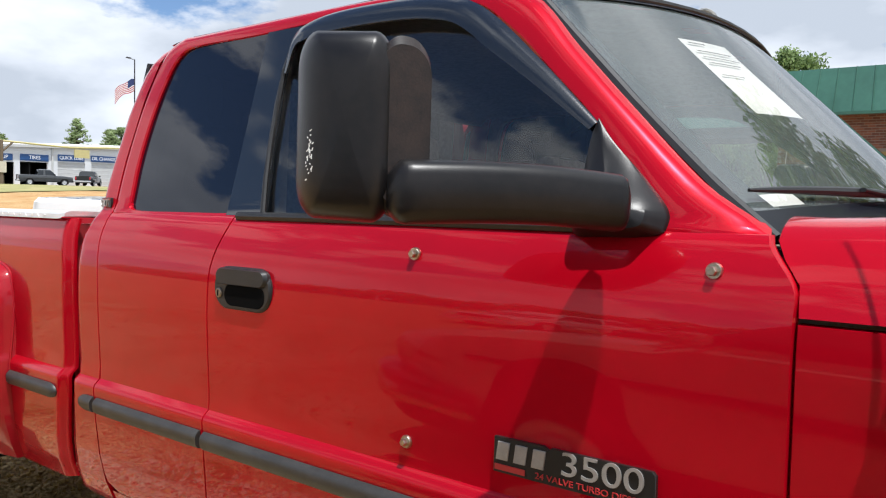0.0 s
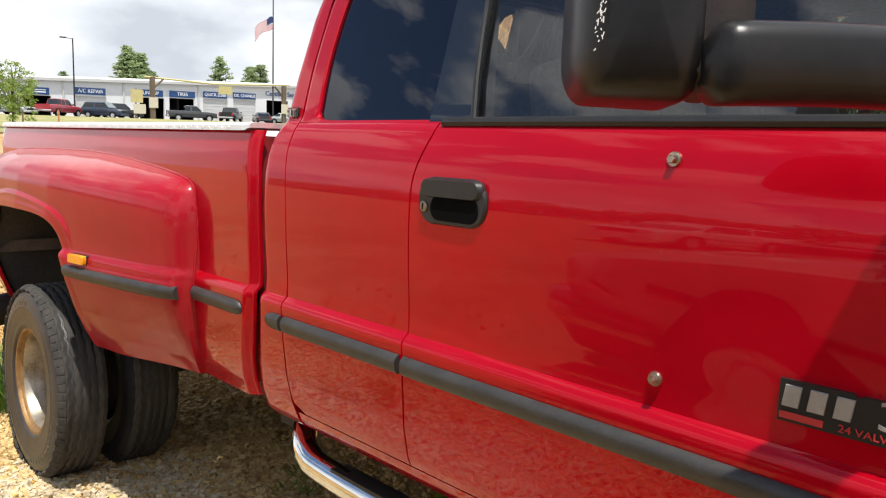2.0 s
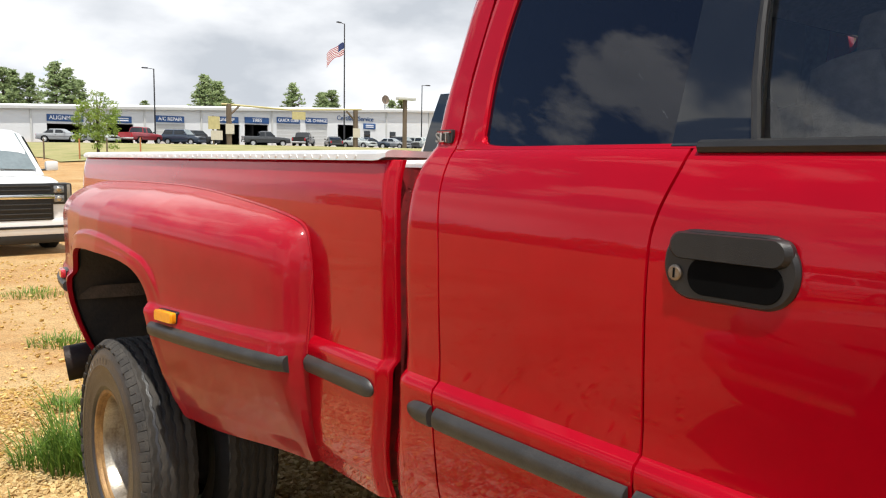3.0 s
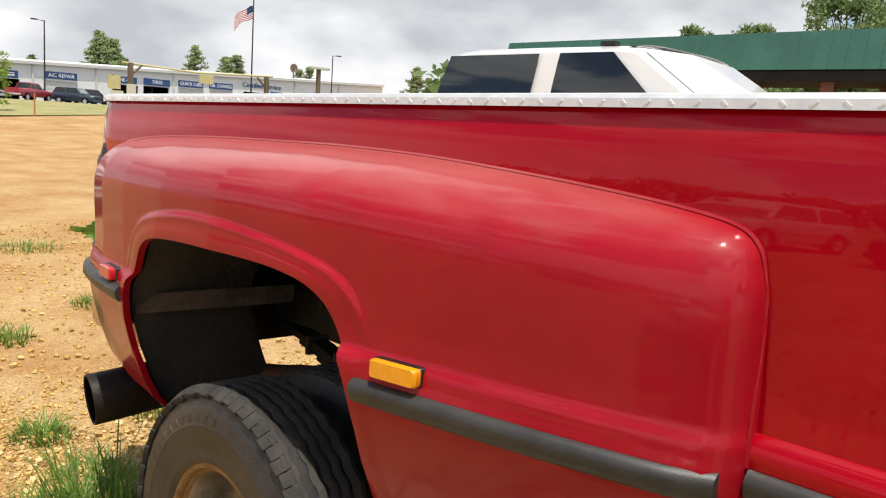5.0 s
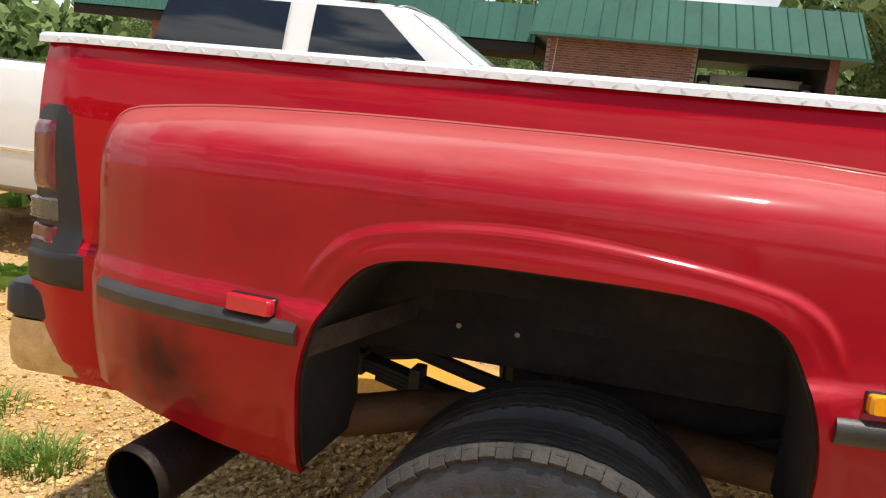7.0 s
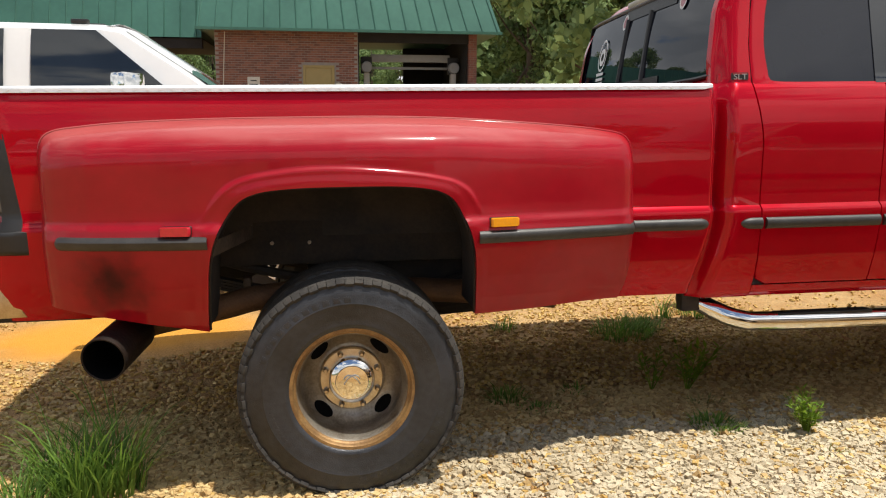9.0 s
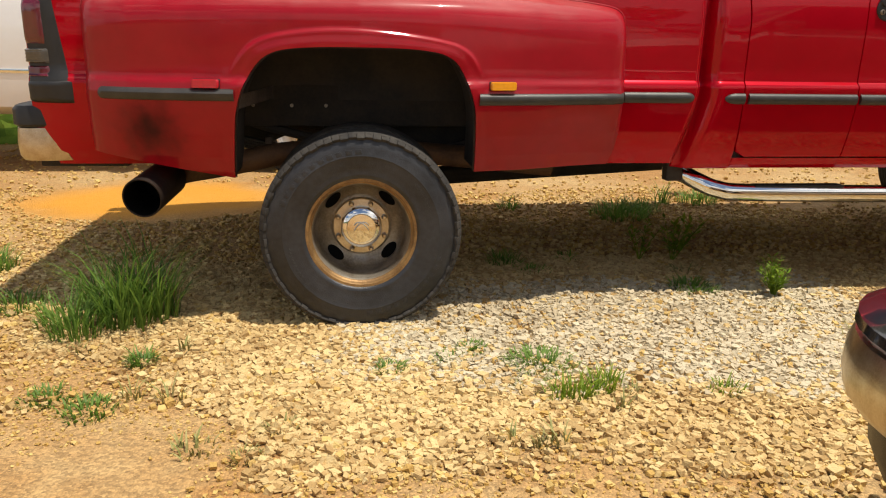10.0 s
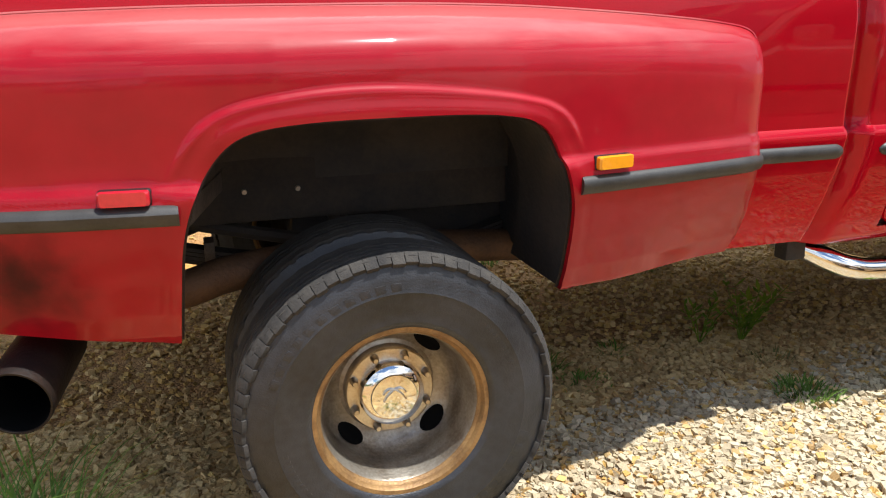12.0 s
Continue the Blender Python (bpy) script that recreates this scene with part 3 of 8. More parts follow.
def flare():
    inner = smooth_line([(x, 0, z) for x, z in ARCH], 5)
    n = len(inner) - 1
    outer_key = FENDER_EDGE
    outer = smooth_line([(x, 0, z) for x, z in outer_key], 6)
    lo = [0.0]
    for a, b in zip(outer, outer[1:]):
        lo.append(lo[-1] + (b - a).length)
    li = [0.0]
    for a, b in zip(inner, inner[1:]):
        li.append(li[-1] + (b - a).length)
    def on(line, ls, s):
        s *= ls[-1]
        return Vector((float(np.interp(s, ls, [p.x for p in line])), 0, float(np.interp(s, ls, [p.z for p in line]))))
    nu, nv = 320, 60
    LIP_ROWS = (0.0, 0.008, 0.018, 0.028, 0.040, 0.050, 0.055, 0.059, 0.063, 0.067, 0.071, 0.076, 0.083, 0.093)
    def at(u, v):
        a, b = on(inner, li, u), on(outer, lo, u)
        far = (b - a).length
        j = round(v * nv)
        if j < len(LIP_ROWS):                              # rows that keep their distance from the arch
            vv = LIP_ROWS[j] / far
        else:
            k = (j - len(LIP_ROWS) + 1) / (nv - len(LIP_ROWS) + 1)
            vv = LIP_ROWS[-1] / far * (1 - k) + k
            vv += (1 - vv) * 0.35 * k * k
        p = a.lerp(b, vv)
        return (p.x, flare_y(p.x, p.z, (p - a).length), p.z)
    vs, fs = patch(nu, nv, at)
    k = len(vs)                                            # the arch's edge turns inward
    for u in range(nu + 1):
        x, y, z = vs[u]
        vs.append((x, y + 0.018, z))
    fs += [(u, u + 1, k + u + 1, k + u) for u in range(nu)]
    k = len(vs)                                            # and so does the outer edge, against the bed
    for u in range(nu + 1):
        x, y, z = vs[nv * (nu + 1) + u]
        vs.append((x + 0.004 * (x > 0.9), y + 0.05, z))
    fs += [(nv * (nu + 1) + u, nv * (nu + 1) + u + 1, k + u + 1, k + u) for u in range(nu)]
    for row in (0, nu):
        base = len(vs)
        for v in range(nv + 1):
            x, y, z = vs[v * (nu + 1) + row]
            vs.append((x, y + 0.04, z))
        fs += [(v * (nu + 1) + row, (v + 1) * (nu + 1) + row, base + v + 1, base + v) for v in range(nv)]
    return vs, fs


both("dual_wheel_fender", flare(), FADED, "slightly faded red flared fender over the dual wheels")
welt = smooth_line([(x, bed_y(x, z) - 0.002, z + 0.001) for x, z in FENDER_EDGE if z > 0.9], 5)
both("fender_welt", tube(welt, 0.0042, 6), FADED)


def liner():
    """The dark wheelhouse: the arch's outline carried inward, with a flange inside the lip."""
    inner = smooth_line([(x, 0, z) for x, z in ARCH], 4)
    vs, fs = [], []
    depths = [0.022, 0.03, 0.12, 0.24, 0.38]
    for j, dy in enumerate(depths):
        for p in inner:
            k = 0.006 if j == 0 else -0.012
            c = Vector((0, 0, 0.7))
            q = p + (c - p).normalized() * k
            vs.append((q.x, flare_y(p.x, p.z, 0.0) + dy, q.z))
    n = len(inner)
    for j in range(len(depths) - 1):
        fs += [(j * n + i, j * n + i + 1, (j + 1) * n + i + 1, (j + 1) * n + i) for i in range(n - 1)]
    return vs, fs


both("wheelhouse_liner", liner(), FELT)
both("wheelhouse_wall", patch(10, 6, lambda u, v: (-0.62 + 1.24 * u, 0.60 + 0.012 * math.sin(5 * u) - 0.05 * ease((v - 0.45) / 0.1), 0.86 + 0.27 * v)), FELT)
both("inner_brace", join(*[patch(6, 2, lambda u, v, o=o, w=w: (-0.468 + 0.105 * u + o, 0.0 + 0.42 * u + w * v, 0.860 + 0.018 * u + (0.052 * v if not w else 0.052))) for o, w in ((0.0, 0.0), (0.004, 0.022))], patch(1, 2, lambda u, v: (-0.468 + 0.016 * u, 0.0, 0.862 + 0.054 * v))), DUSTIRON, "dusty flat steel brace")
both("wheelhouse_back", box(-0.64, -0.62, 0.28, 0.66, 0.88, 1.125), FELT)
both("wheelhouse_front", box(0.50, 0.53, 0.22, 0.66, 0.62, 1.125, 0.01), FELT)
# dark panel added to hide the sunlit ground beyond the wheelhouse
both("frame_skirt", box(-0.165, 1.0, 0.70, 0.74, 0.57, 0.80, 0.015), SOOT)
both("frame_rail", box(-1.15, 3.9, 0.61, 0.69, 0.742, 0.93, 0.01), SOOT)
def leaf_pack():
    """Stacked flat leaves, the lower ones shorter, bound by two clips."""
    line = [(-0.80, 0.725), (-0.64, 0.702), (-0.50, 0.672), (-0.36, 0.637), (-0.18, 0.606), (0.0, 0.600), (0.18, 0.606), (0.4, 0.637), (0.62, 0.70), (0.80, 0.735)]
    xs, zc = [p[0] for p in line], [p[1] for p in line]
    out = []
    for k, half in enumerate((0.80, 0.74, 0.62, 0.52, 0.42, 0.32)):
        n = 24
        vs = []
        for i in range(n + 1):
            x = -half + 2 * half * i / n
            z = float(np.interp(x, xs, zc)) + 0.014 - k * 0.0125
            vs += [(x, 0.628, z), (x, 0.692, z), (x, 0.692, z - 0.0105), (x, 0.628, z - 0.0105)]
        fs = [(i * 4 + a, i * 4 + (a + 1) % 4, i * 4 + 4 + (a + 1) % 4, i * 4 + 4 + a) for i in range(n) for a in range(4)] + [(0, 1, 2, 3), (4 * n, 4 * n + 3, 4 * n + 2, 4 * n + 1)]
        out.append((vs, fs))
    return join(*out)


both("leaf_spring", leaf_pack(), SOOT)
both("spring_clip", box(-0.425, -0.395, 0.620, 0.700, 0.595, 0.690, 0.004), DUSTIRON)
both("spring_clip", box(-0.575, -0.555, 0.620, 0.700, 0.650, 0.712, 0.004), DUSTIRON)
both("helper_spring", tube([(-0.58, 0.66, 0.785), (-0.42, 0.66, 0.733), (-0.26, 0.66, 0.694), (-0.1, 0.66, 0.66), (0.1, 0.66, 0.65)], 0.026, 8, 0.8), SOOT)
both("shock_absorber", tube([(0.04, 0.62, 0.46), (-0.06, 0.68, 0.86)], 0.03, 10), SOOT)
for bx in (-0.470, -0.300, -0.148):
    part("frame_bolt", (*revolve([(0.0, -0.006), (0.007, -0.006), (0.008, 0.0), (0.008, 0.02)], 8, "y", (bx, 0.602, 0.834)), STEEL), truck)
part("rear_axle", (*join(tube([(0, 0.3, 0.384), (0, 2.1, 0.384)], 0.055, 14), revolve([(0.0, -0.17), (0.1, -0.16), (0.17, -0.06), (0.17, 0.06), (0.1, 0.16), (0.0, 0.17)], 16, "x", (0, MID, 0.384))), SOOT), truck)
part("drive_shaft", (*tube([(0.1, MID, 0.40), (3.0, MID, 0.58)], 0.05, 10), SOOT), truck)
# unseen tyre added to block the bright gap behind the wheel
part("spare_tyre", (*revolve([(0.20, -0.09), (0.30, -0.11), (0.37, -0.08), (0.385, 0.0), (0.37, 0.08), (0.30, 0.11), (0.20, 0.09)], 32, "z", (-0.74, MID, 0.72)), TREADR), truck, "added spare tyre that closes the bright gap under the bed")
part("fuel_tank", (*box(1.0, 2.3, 1.55, 2.05, 0.42, 0.70, 0.05), SOOT), truck)


# moldings
def molding(x0, x1, fn, z=0.906, h=0.043, out=0.016, taper0=0.0, taper1=0.0):
    """A rubber strip with a chamfered face; its ends may run out to a point."""
    n = max(6, int((x1 - x0) / 0.05))
    sec = [(-1.0, 0.004), (-0.92, 0.55), (-0.55, 0.95), (0.25, 1.0), (0.62, 0.75), (0.95, 0.25), (1.0, 0.004)]
    vs, fs = [], []
    tip = (0.0, 0.04, 0.12, 0.25, 0.45, 0.7, 1.0)
    lo = [x0 + taper0 * t for t in tip] if taper0 else [x0]
    hi = [x1 - taper1 * t for t in reversed(tip)] if taper1 else [x1]
    xs = lo + list(np.linspace(lo[-1], hi[0], n)[1:-1]) + hi
    n = len(xs) - 1
    for x in xs:
        k = 1.0                                             # a tapered end is blunt and round
        for taper, d in ((taper0, x - x0), (taper1, x1 - x)):
            if taper and d < taper:
                k = min(k, math.sqrt(max(0.03, 1 - (1 - d / taper) ** 2)))
        for a, o in sec:
            zz = z + a * h / 2 * k
            vs.append((x, fn(x, zz) - out * o * k - 0.001, zz))
    m = len(sec)
    fs = [(i * m + j, i * m + j + 1, (i + 1) * m + j + 1, (i + 1) * m + j) for i in range(n) for j in range(m - 1)]
    fs += [tuple(range(m)), tuple(reversed(range(n * m, (n + 1) * m)))]
    return vs, fs


for name, x0, x1, fn, t0, t1, z in (("fender_molding", -0.975, -0.462, flare_y, 0.02, 0.0, 0.918), ("fender_molding", 0.455, 1.070, flare_y, 0.0, 0.0, 0.906),
                                 ("bed_molding", 1.090, 1.395, bed_y, 0.0, 0.035, 0.908), ("cab_corner_molding", 1.53, 1.615, door_y, 0.05, 0.0, 0.906),
                                 ("rear_door_molding", 1.632, 2.118, door_y, 0.0, 0.0, 0.906), ("front_door_molding", 2.135, 3.40, door_y, 0.0, 0.0, 0.906),
                                 ("front_fender_molding", 3.49, 3.62, door_y, 0.0, 0.03, 0.906)):
    both(name, molding(x0, x1, fn, z, 0.045, 0.016, t0, t1), MOLD, "grey rubber side molding")


# marker lamps on the fender
def marker(x0, x1, zc, mat, label):
    xm, h = (x0 + x1) / 2, (x1 - x0) / 2
    m = Matrix.Translation((xm, flare_y(xm, zc), zc)) @ Matrix.Rotation(math.atan2(flare_y(x1, zc) - flare_y(x0, zc), x1 - x0), 4, "Z")
    base = part("marker_lamp", (*lathe_prism(rounded(-h - 0.002, h + 0.002, -0.0175, 0.0175, 0.006, 3), -0.005, 0.01, 0.003), BADGE), truck, label, m)
    part("lens", (*lathe_prism(rounded(-h, h, -0.016, 0.016, 0.006, 3), -0.021, 0.0, 0.005), mat), base)


marker(0.495, 0.598, 0.957, AMBER, "amber marker lamp in a black base")
marker(-0.612, -0.512, 0.958, REDLENS, "red marker lamp in a black base")


# tail lamp wrapped round the bed's rear corner
def wrap(s, z):
    """A point of the rear corner: s is the way round it, from the side (0) to the back (1)."""
    x = -1.085 - 0.185 * math.sin(min(1.0, s) * math.pi / 2)
    return Vector((x, bed_y(max(x, -1.262), z) + 0.05 * max(0, s - 0.75) / 0.25, z))


def lamp_piece(z0, z1, s0, s1, out, lean=0.0):
    def at(u, v):
        z = z0 + (z1 - z0) * v
        s = s0 + (s1 - s0) * u + lean * max(0.0, z - 0.9) * (1 - u)
        edge = min(1.0, 6 * min(u, 1 - u), 6 * min(v, 1 - v))
        p = wrap(max(0.0, s), z)
        return tuple(p + Vector((-0.3, -1, 0)).normalized() * out * math.sqrt(max(0, edge)))
    return patch(10, 14, at)


tail = part("tail_lamp", (*lamp_piece(0.87, 1.285, 0.06, 1.0, 0.010, 0.45), BLACK), truck, "smoked tail lamp in a black surround")
part("upper_lens", (*lamp_piece(1.08, 1.255, 0.29, 0.97, 0.019, 0.10), DARKRED), tail)
reverse = part("reverse_lens", (*lamp_piece(1.015, 1.075, 0.27, 0.985, 0.026, 0.10), LAMPSMOKE), tail)
for k in range(4):
    part("lens_rib", (*lamp_piece(1.021 + 0.0135 * k, 1.028 + 0.0135 * k, 0.30, 0.98, 0.0285, 0.10), LAMPSMOKE), reverse)
part("lower_lens", (*lamp_piece(0.965, 1.01, 0.27, 0.97, 0.019, 0.10), DARKRED), tail)
part("lamp_foot", (*lamp_piece(0.868, 0.955, 0.04, 0.98, 0.018), BLACK), tail)
tail_far = part("tail_lamp", (*mirrored(lamp_piece(0.87, 1.285, 0.0, 1.0, 0.010, 0.45)), BLACK), truck, "smoked tail lamp in a black surround")
part("upper_lens", (*mirrored(lamp_piece(1.08, 1.255, 0.26, 0.97, 0.017, 0.30)), DARKRED), tail_far)

# rear bumper: chrome shell with a black step pad
bump_line = smooth_line([(-1.15, 0.232, 0), (-1.27, 0.222, 0), (-1.325, 0.232, 0), (-1.350, 0.29, 0), (-1.368, 0.48, 0), (-1.38, MID, 0), (-1.368, 2 * MID - 0.48, 0), (-1.350, 2 * MID - 0.29, 0), (-1.325, 2 * MID - 0.232, 0), (-1.27, 2 * MID - 0.222, 0), (-1.15, 2 * MID - 0.232, 0)], 6)


def bumper_strip(profile):
    vs, fs = [], []
    m = len(profile)
    for p in bump_line:
        d = Vector((p.x + 0.9, (p.y - MID) * 0.25, 0)).normalized()
        for o, z in profile:
            vs.append((p.x + d.x * o, p.y + d.y * o, z))
    n = len(bump_line)
    fs = [(i * m + j, i * m + j + 1, (i + 1) * m + j + 1, (i + 1) * m + j) for i in range(n - 1) for j in range(m - 1)]
    fs += [tuple(range(m)), tuple(reversed(range((n - 1) * m, n * m)))]
    return vs, fs


bumper = part("rear_bumper", (*bumper_strip([(-0.05, 0.636), (-0.014, 0.640), (0.0, 0.660), (0.006, 0.71), (0.0, 0.768), (-0.05, 0.772)]), DULLCHROME), truck, "dull chrome rear step bumper")
part("step_pad", (*bumper_strip([(-0.06, 0.772), (-0.002, 0.772), (0.012, 0.782), (0.012, 0.840), (0.0, 0.855), (-0.09, 0.860)]), BLACK), bumper, "black ribbed plastic step pad")
part("bumper_bracket", (*box(-1.30, -0.95, 0.34, 0.40, 0.60, 0.70, 0.01), SOOT), bumper)

# exhaust with a wide tip turned out behind the wheel
pipe = part("exhaust_pipe", (*tube(smooth_line([(0.9, 0.62, 0.56), (0.42, 0.60, 0.61), (0.0, 0.57, 0.64), (-0.33, 0.50, 0.632), (-0.47, 0.46, 0.610), (-0.62, 0.42, 0.588), (-0.74, 0.37, 0.574), (-0.785, 0.30, 0.563)], 6), 0.051, 20), RUSTPIPE), truck, "wide rust-brown exhaust pipe with a burnt tip")
d0, d1 = Vector((-0.785, 0.33, 0.565)), Vector((-0.835, 0.035, 0.522))
ax = (d1 - d0).normalized()
q = ax.to_track_quat("Z", "Y").to_matrix().to_4x4()
L0 = (d1 - d0).length
part("exhaust_tip", (*moved(revolve([(0.047, -0.01), (0.075, 0.03), (0.0775, L0 - 0.004), (0.0765, L0), (0.0725, L0), (0.071, L0 - 0.004)], 36, "z"), Matrix.Translation(d0) @ q), EXHAUST), pipe)
part("tip_bore", (*moved(revolve([(0.0712, L0 - 0.003), (0.07, 0.10), (0.0, 0.08)], 36, "z"), Matrix.Translation(d0) @ q), INSIDE), pipe)


# cab: rear corner, two doors, glass, pillars, roof
def cab_rear(z):
    if z > 1.45:
        return float(np.interp(z, [1.45, 1.55, 1.74, 1.86, 1.925, 1.95], [1.455, 1.458, 1.485, 1.53, 1.585, 1.655]))
    return 1.438 + 0.017 * ease((z - 1.38) / 0.07) - 0.068 * ease((0.96 - z) / 0.40)


def seam_a(z):                                           # cab corner to rear door
    if z > 1.447:
        return float(np.interp(z, [1.447, 1.594, 1.778, 1.909, 1.955], [1.588, 1.588, 1.612, 1.655, 1.715]))
    return 1.614 - 0.026 * ease((z - 1.2) / 0.247)


def seam_b(z):                                           # rear door to front door
    return 2.125 + 0.03 * ease((z - 1.30) / 0.15) - 0.012 * ease((0.9 - z) / 0.25)


def seam_c(z):                                           # front door to front fender
    return 3.462 - 0.05 * ease((z - 1.36) / 0.09) + 0.01 * ease((1.0 - z) / 0.3)


def corner_y(x, z):
    y = door_y(x, z) + 0.02 * ease((z - 1.89) / 0.055)
    k = 0.06 if z < 1.45 else max(0.03, 0.327 + 0.126 * (z - 1.475) - y)
    return y + k * (1 - ease((x - cab_rear(z)) / 0.085)) ** 2


both("cab_corner", side_panel(cab_rear, lambda z: seam_a(z) - 0.003, 0.60, 1.948, corner_y, 18, 44, 0.04), PAINT)
both("rocker_panel", side_panel(lambda z: 1.616, lambda z: 3.46, 0.60, 0.648, lambda x, z: door_y(x, z) + 0.004, 20, 4, 0.03), PAINT)
Z0 = 0.655
both("rear_door", side_panel(lambda z: seam_a(z) + 0.003 + corner(z, Z0, 0.05), lambda z: seam_b(z) - 0.003, Z0, 1.447, door_y, 16, 34), PAINT)
front_door = both("front_door", side_panel(lambda z: seam_b(z) + 0.003, lambda z: seam_c(z) - 0.004, Z0, 1.447, door_y, 44, 60), PAINT)


def roof_edge(x):
    """Height of the roof's side edge along the cab, and down the windshield's edge."""
    return float(np.interp(x, [1.60, 1.66, 1.75, 2.6, 2.75, 2.83, 2.90, 3.024, 3.153, 3.296, 3.405], [1.925, 1.944, 1.955, 1.958, 1.946, 1.930, 1.907, 1.784, 1.658, 1.526, 1.440]))


def frame_ring(outer, inner, fn, n=8, depth=0.02):
    """The steel between the window openings and the door's edge; it rounds inward where a third number says so."""
    a = smooth_line([(x, d, z) for x, z, d in outer + outer[:1]], n)[:-1]
    b = smooth_line([(x, 0, z) for x, z in inner + inner[:1]], n)[:-1]
    m = len(a)
    rings = []
    for t, w, lip in ((0.0, 1.0, 0.002), (0.08, 0.62, 0), (0.2, 0.28, 0), (0.38, 0.07, 0), (0.6, 0.0, 0), (0.93, 0.0, 0), (1.0, 0.0, 0.004)):
        rings.append([(p.x + (q.x - p.x) * t, fn(p.x, p.z) * (1 - t) + fn(q.x, q.z) * t + lip + p.y * w, p.z + (q.z - p.z) * t) for p, q in zip(a, b)])
    rings.append([(x, y + depth, z) for x, y, z in rings[-1]])
    vs = sum(rings, [])
    fs = [(k * m + i, k * m + (i + 1) % m, (k + 1) * m + (i + 1) % m, (k + 1) * m + i) for k in range(len(rings) - 1) for i in range(m)]
    return vs, fs


def pane(outline, fn, sink=0.012, n=8, thick=0.004):
    """A sheet of glass inside an outline, following the side's slope."""
    a = smooth_line([(x, 0, z) for x, z in outline + outline[:1]], n)[:-1]
    m = len(a)
    cx, cz = sum(p.x for p in a) / m, sum(p.z for p in a) / m
    vs, fs = [], []
    for t in (1.0, 0.75, 0.5, 0.25):
        for p in a:
            x, z = cx + (p.x - cx) * t, cz + (p.z - cz) * t
            vs.append((x, fn(x, z) + sink, z))
    vs.append((cx, fn(cx, cz) + sink, cz))
    for k in range(3):
        fs += [(k * m + i, k * m + (i + 1) % m, (k + 1) * m + (i + 1) % m, (k + 1) * m + i) for i in range(m)]
    fs += [(3 * m + i, 3 * m + (i + 1) % m, 4 * m) for i in range(m)]
    return vs, fs


DLO = [(1.662, 1.475), (1.70, 1.456), (1.95, 1.455), (2.30, 1.456), (2.70, 1.456), (3.05, 1.456), (3.15, 1.458), (3.19, 1.470), (3.17, 1.52), (3.09, 1.635), (3.00, 1.72), (2.87, 1.835), (2.745, 1.905), (2.46, 1.922), (2.10, 1.915), (1.84, 1.916), (1.760, 1.905), (1.715, 1.86), (1.675, 1.745), (1.655, 1.60)]
EDGE = [(1.590, 1.447, 0), (1.70, 1.447, 0), (1.95, 1.447, 0), (2.30, 1.447, 0), (2.70, 1.447, 0), (3.05, 1.447, 0), (3.24, 1.447, 0), (3.404, 1.446, 0.025), (3.296, 1.530, 0.045), (3.153, 1.662, 0.045), (3.024, 1.788, 0.045), (2.90, 1.910, 0.04), (2.74, 1.948, 0.022), (2.45, 1.957, 0.018), (2.10, 1.957, 0.018), (1.80, 1.955, 0.018), (1.715, 1.952, 0.018), (1.658, 1.905, 0.004), (1.615, 1.77, 0), (1.591, 1.60, 0)]
both("door_frame", frame_ring(EDGE, DLO, door_y, 5), PAINT, "red door frame and windshield pillar")
QWIN = [(1.650, 1.47), (1.70, 1.450), (1.90, 1.450), (2.12, 1.450), (2.15, 1.46), (2.15, 1.70), (2.15, 1.90), (2.12, 1.922), (1.95, 1.924), (1.83, 1.922), (1.75, 1.909), (1.705, 1.862), (1.665, 1.745), (1.646, 1.60)]
def glass_y(x, z):
    """The side glass lies in one plane, with a slight bow along its length."""
    return 0.252 + (z - 1.455) * 0.235 + 0.010 * ((x - 2.4) / 0.8) ** 2 - 0.004


both("quarter_window", pane(QWIN, glass_y, 0.006, 5), TINT, "dark tinted quarter window")
CABIN = (2.3, MID, 1.5)
FWIN = [(2.225, 1.47), (2.26, 1.450), (2.60, 1.450), (2.95, 1.450), (3.12, 1.450), (3.20, 1.462), (3.18, 1.52), (3.10, 1.640), (3.01, 1.727), (2.88, 1.845), (2.75, 1.912), (2.50, 1.928), (2.30, 1.924), (2.22, 1.90), (2.205, 1.68)]
both("front_door_window", pane(FWIN, glass_y, 0.013, 5), TINT2, "lightly tinted front door window")
both("window_weatherstrip", tube([(2.17, door_y(2.2, 1.45) - 0.003, 1.449), (2.6, door_y(2.6, 1.45) - 0.003, 1.450), (3.18, door_y(3.1, 1.45) - 0.003, 1.450)], 0.011, 8), BLACK)
both("division_post", side_panel(lambda z: 2.115 + 0.02 * (z - 1.45), lambda z: float(np.interp(z, [1.45, 1.61, 1.80, 1.92], [2.255, 2.231, 2.222, 2.25])), 1.451, 1.918, lambda x, z: door_y(x, z) - 0.001, 6, 12, 0.01), FRIT)
both("window_channel", tube([(x, door_y(x, z) - 0.002, z) for x, z in ((2.257, 1.452), (2.238, 1.54), (2.229, 1.62), (2.222, 1.72), (2.222, 1.81), (2.238, 1.885), (2.285, 1.917))], 0.007, 8), BLACK)


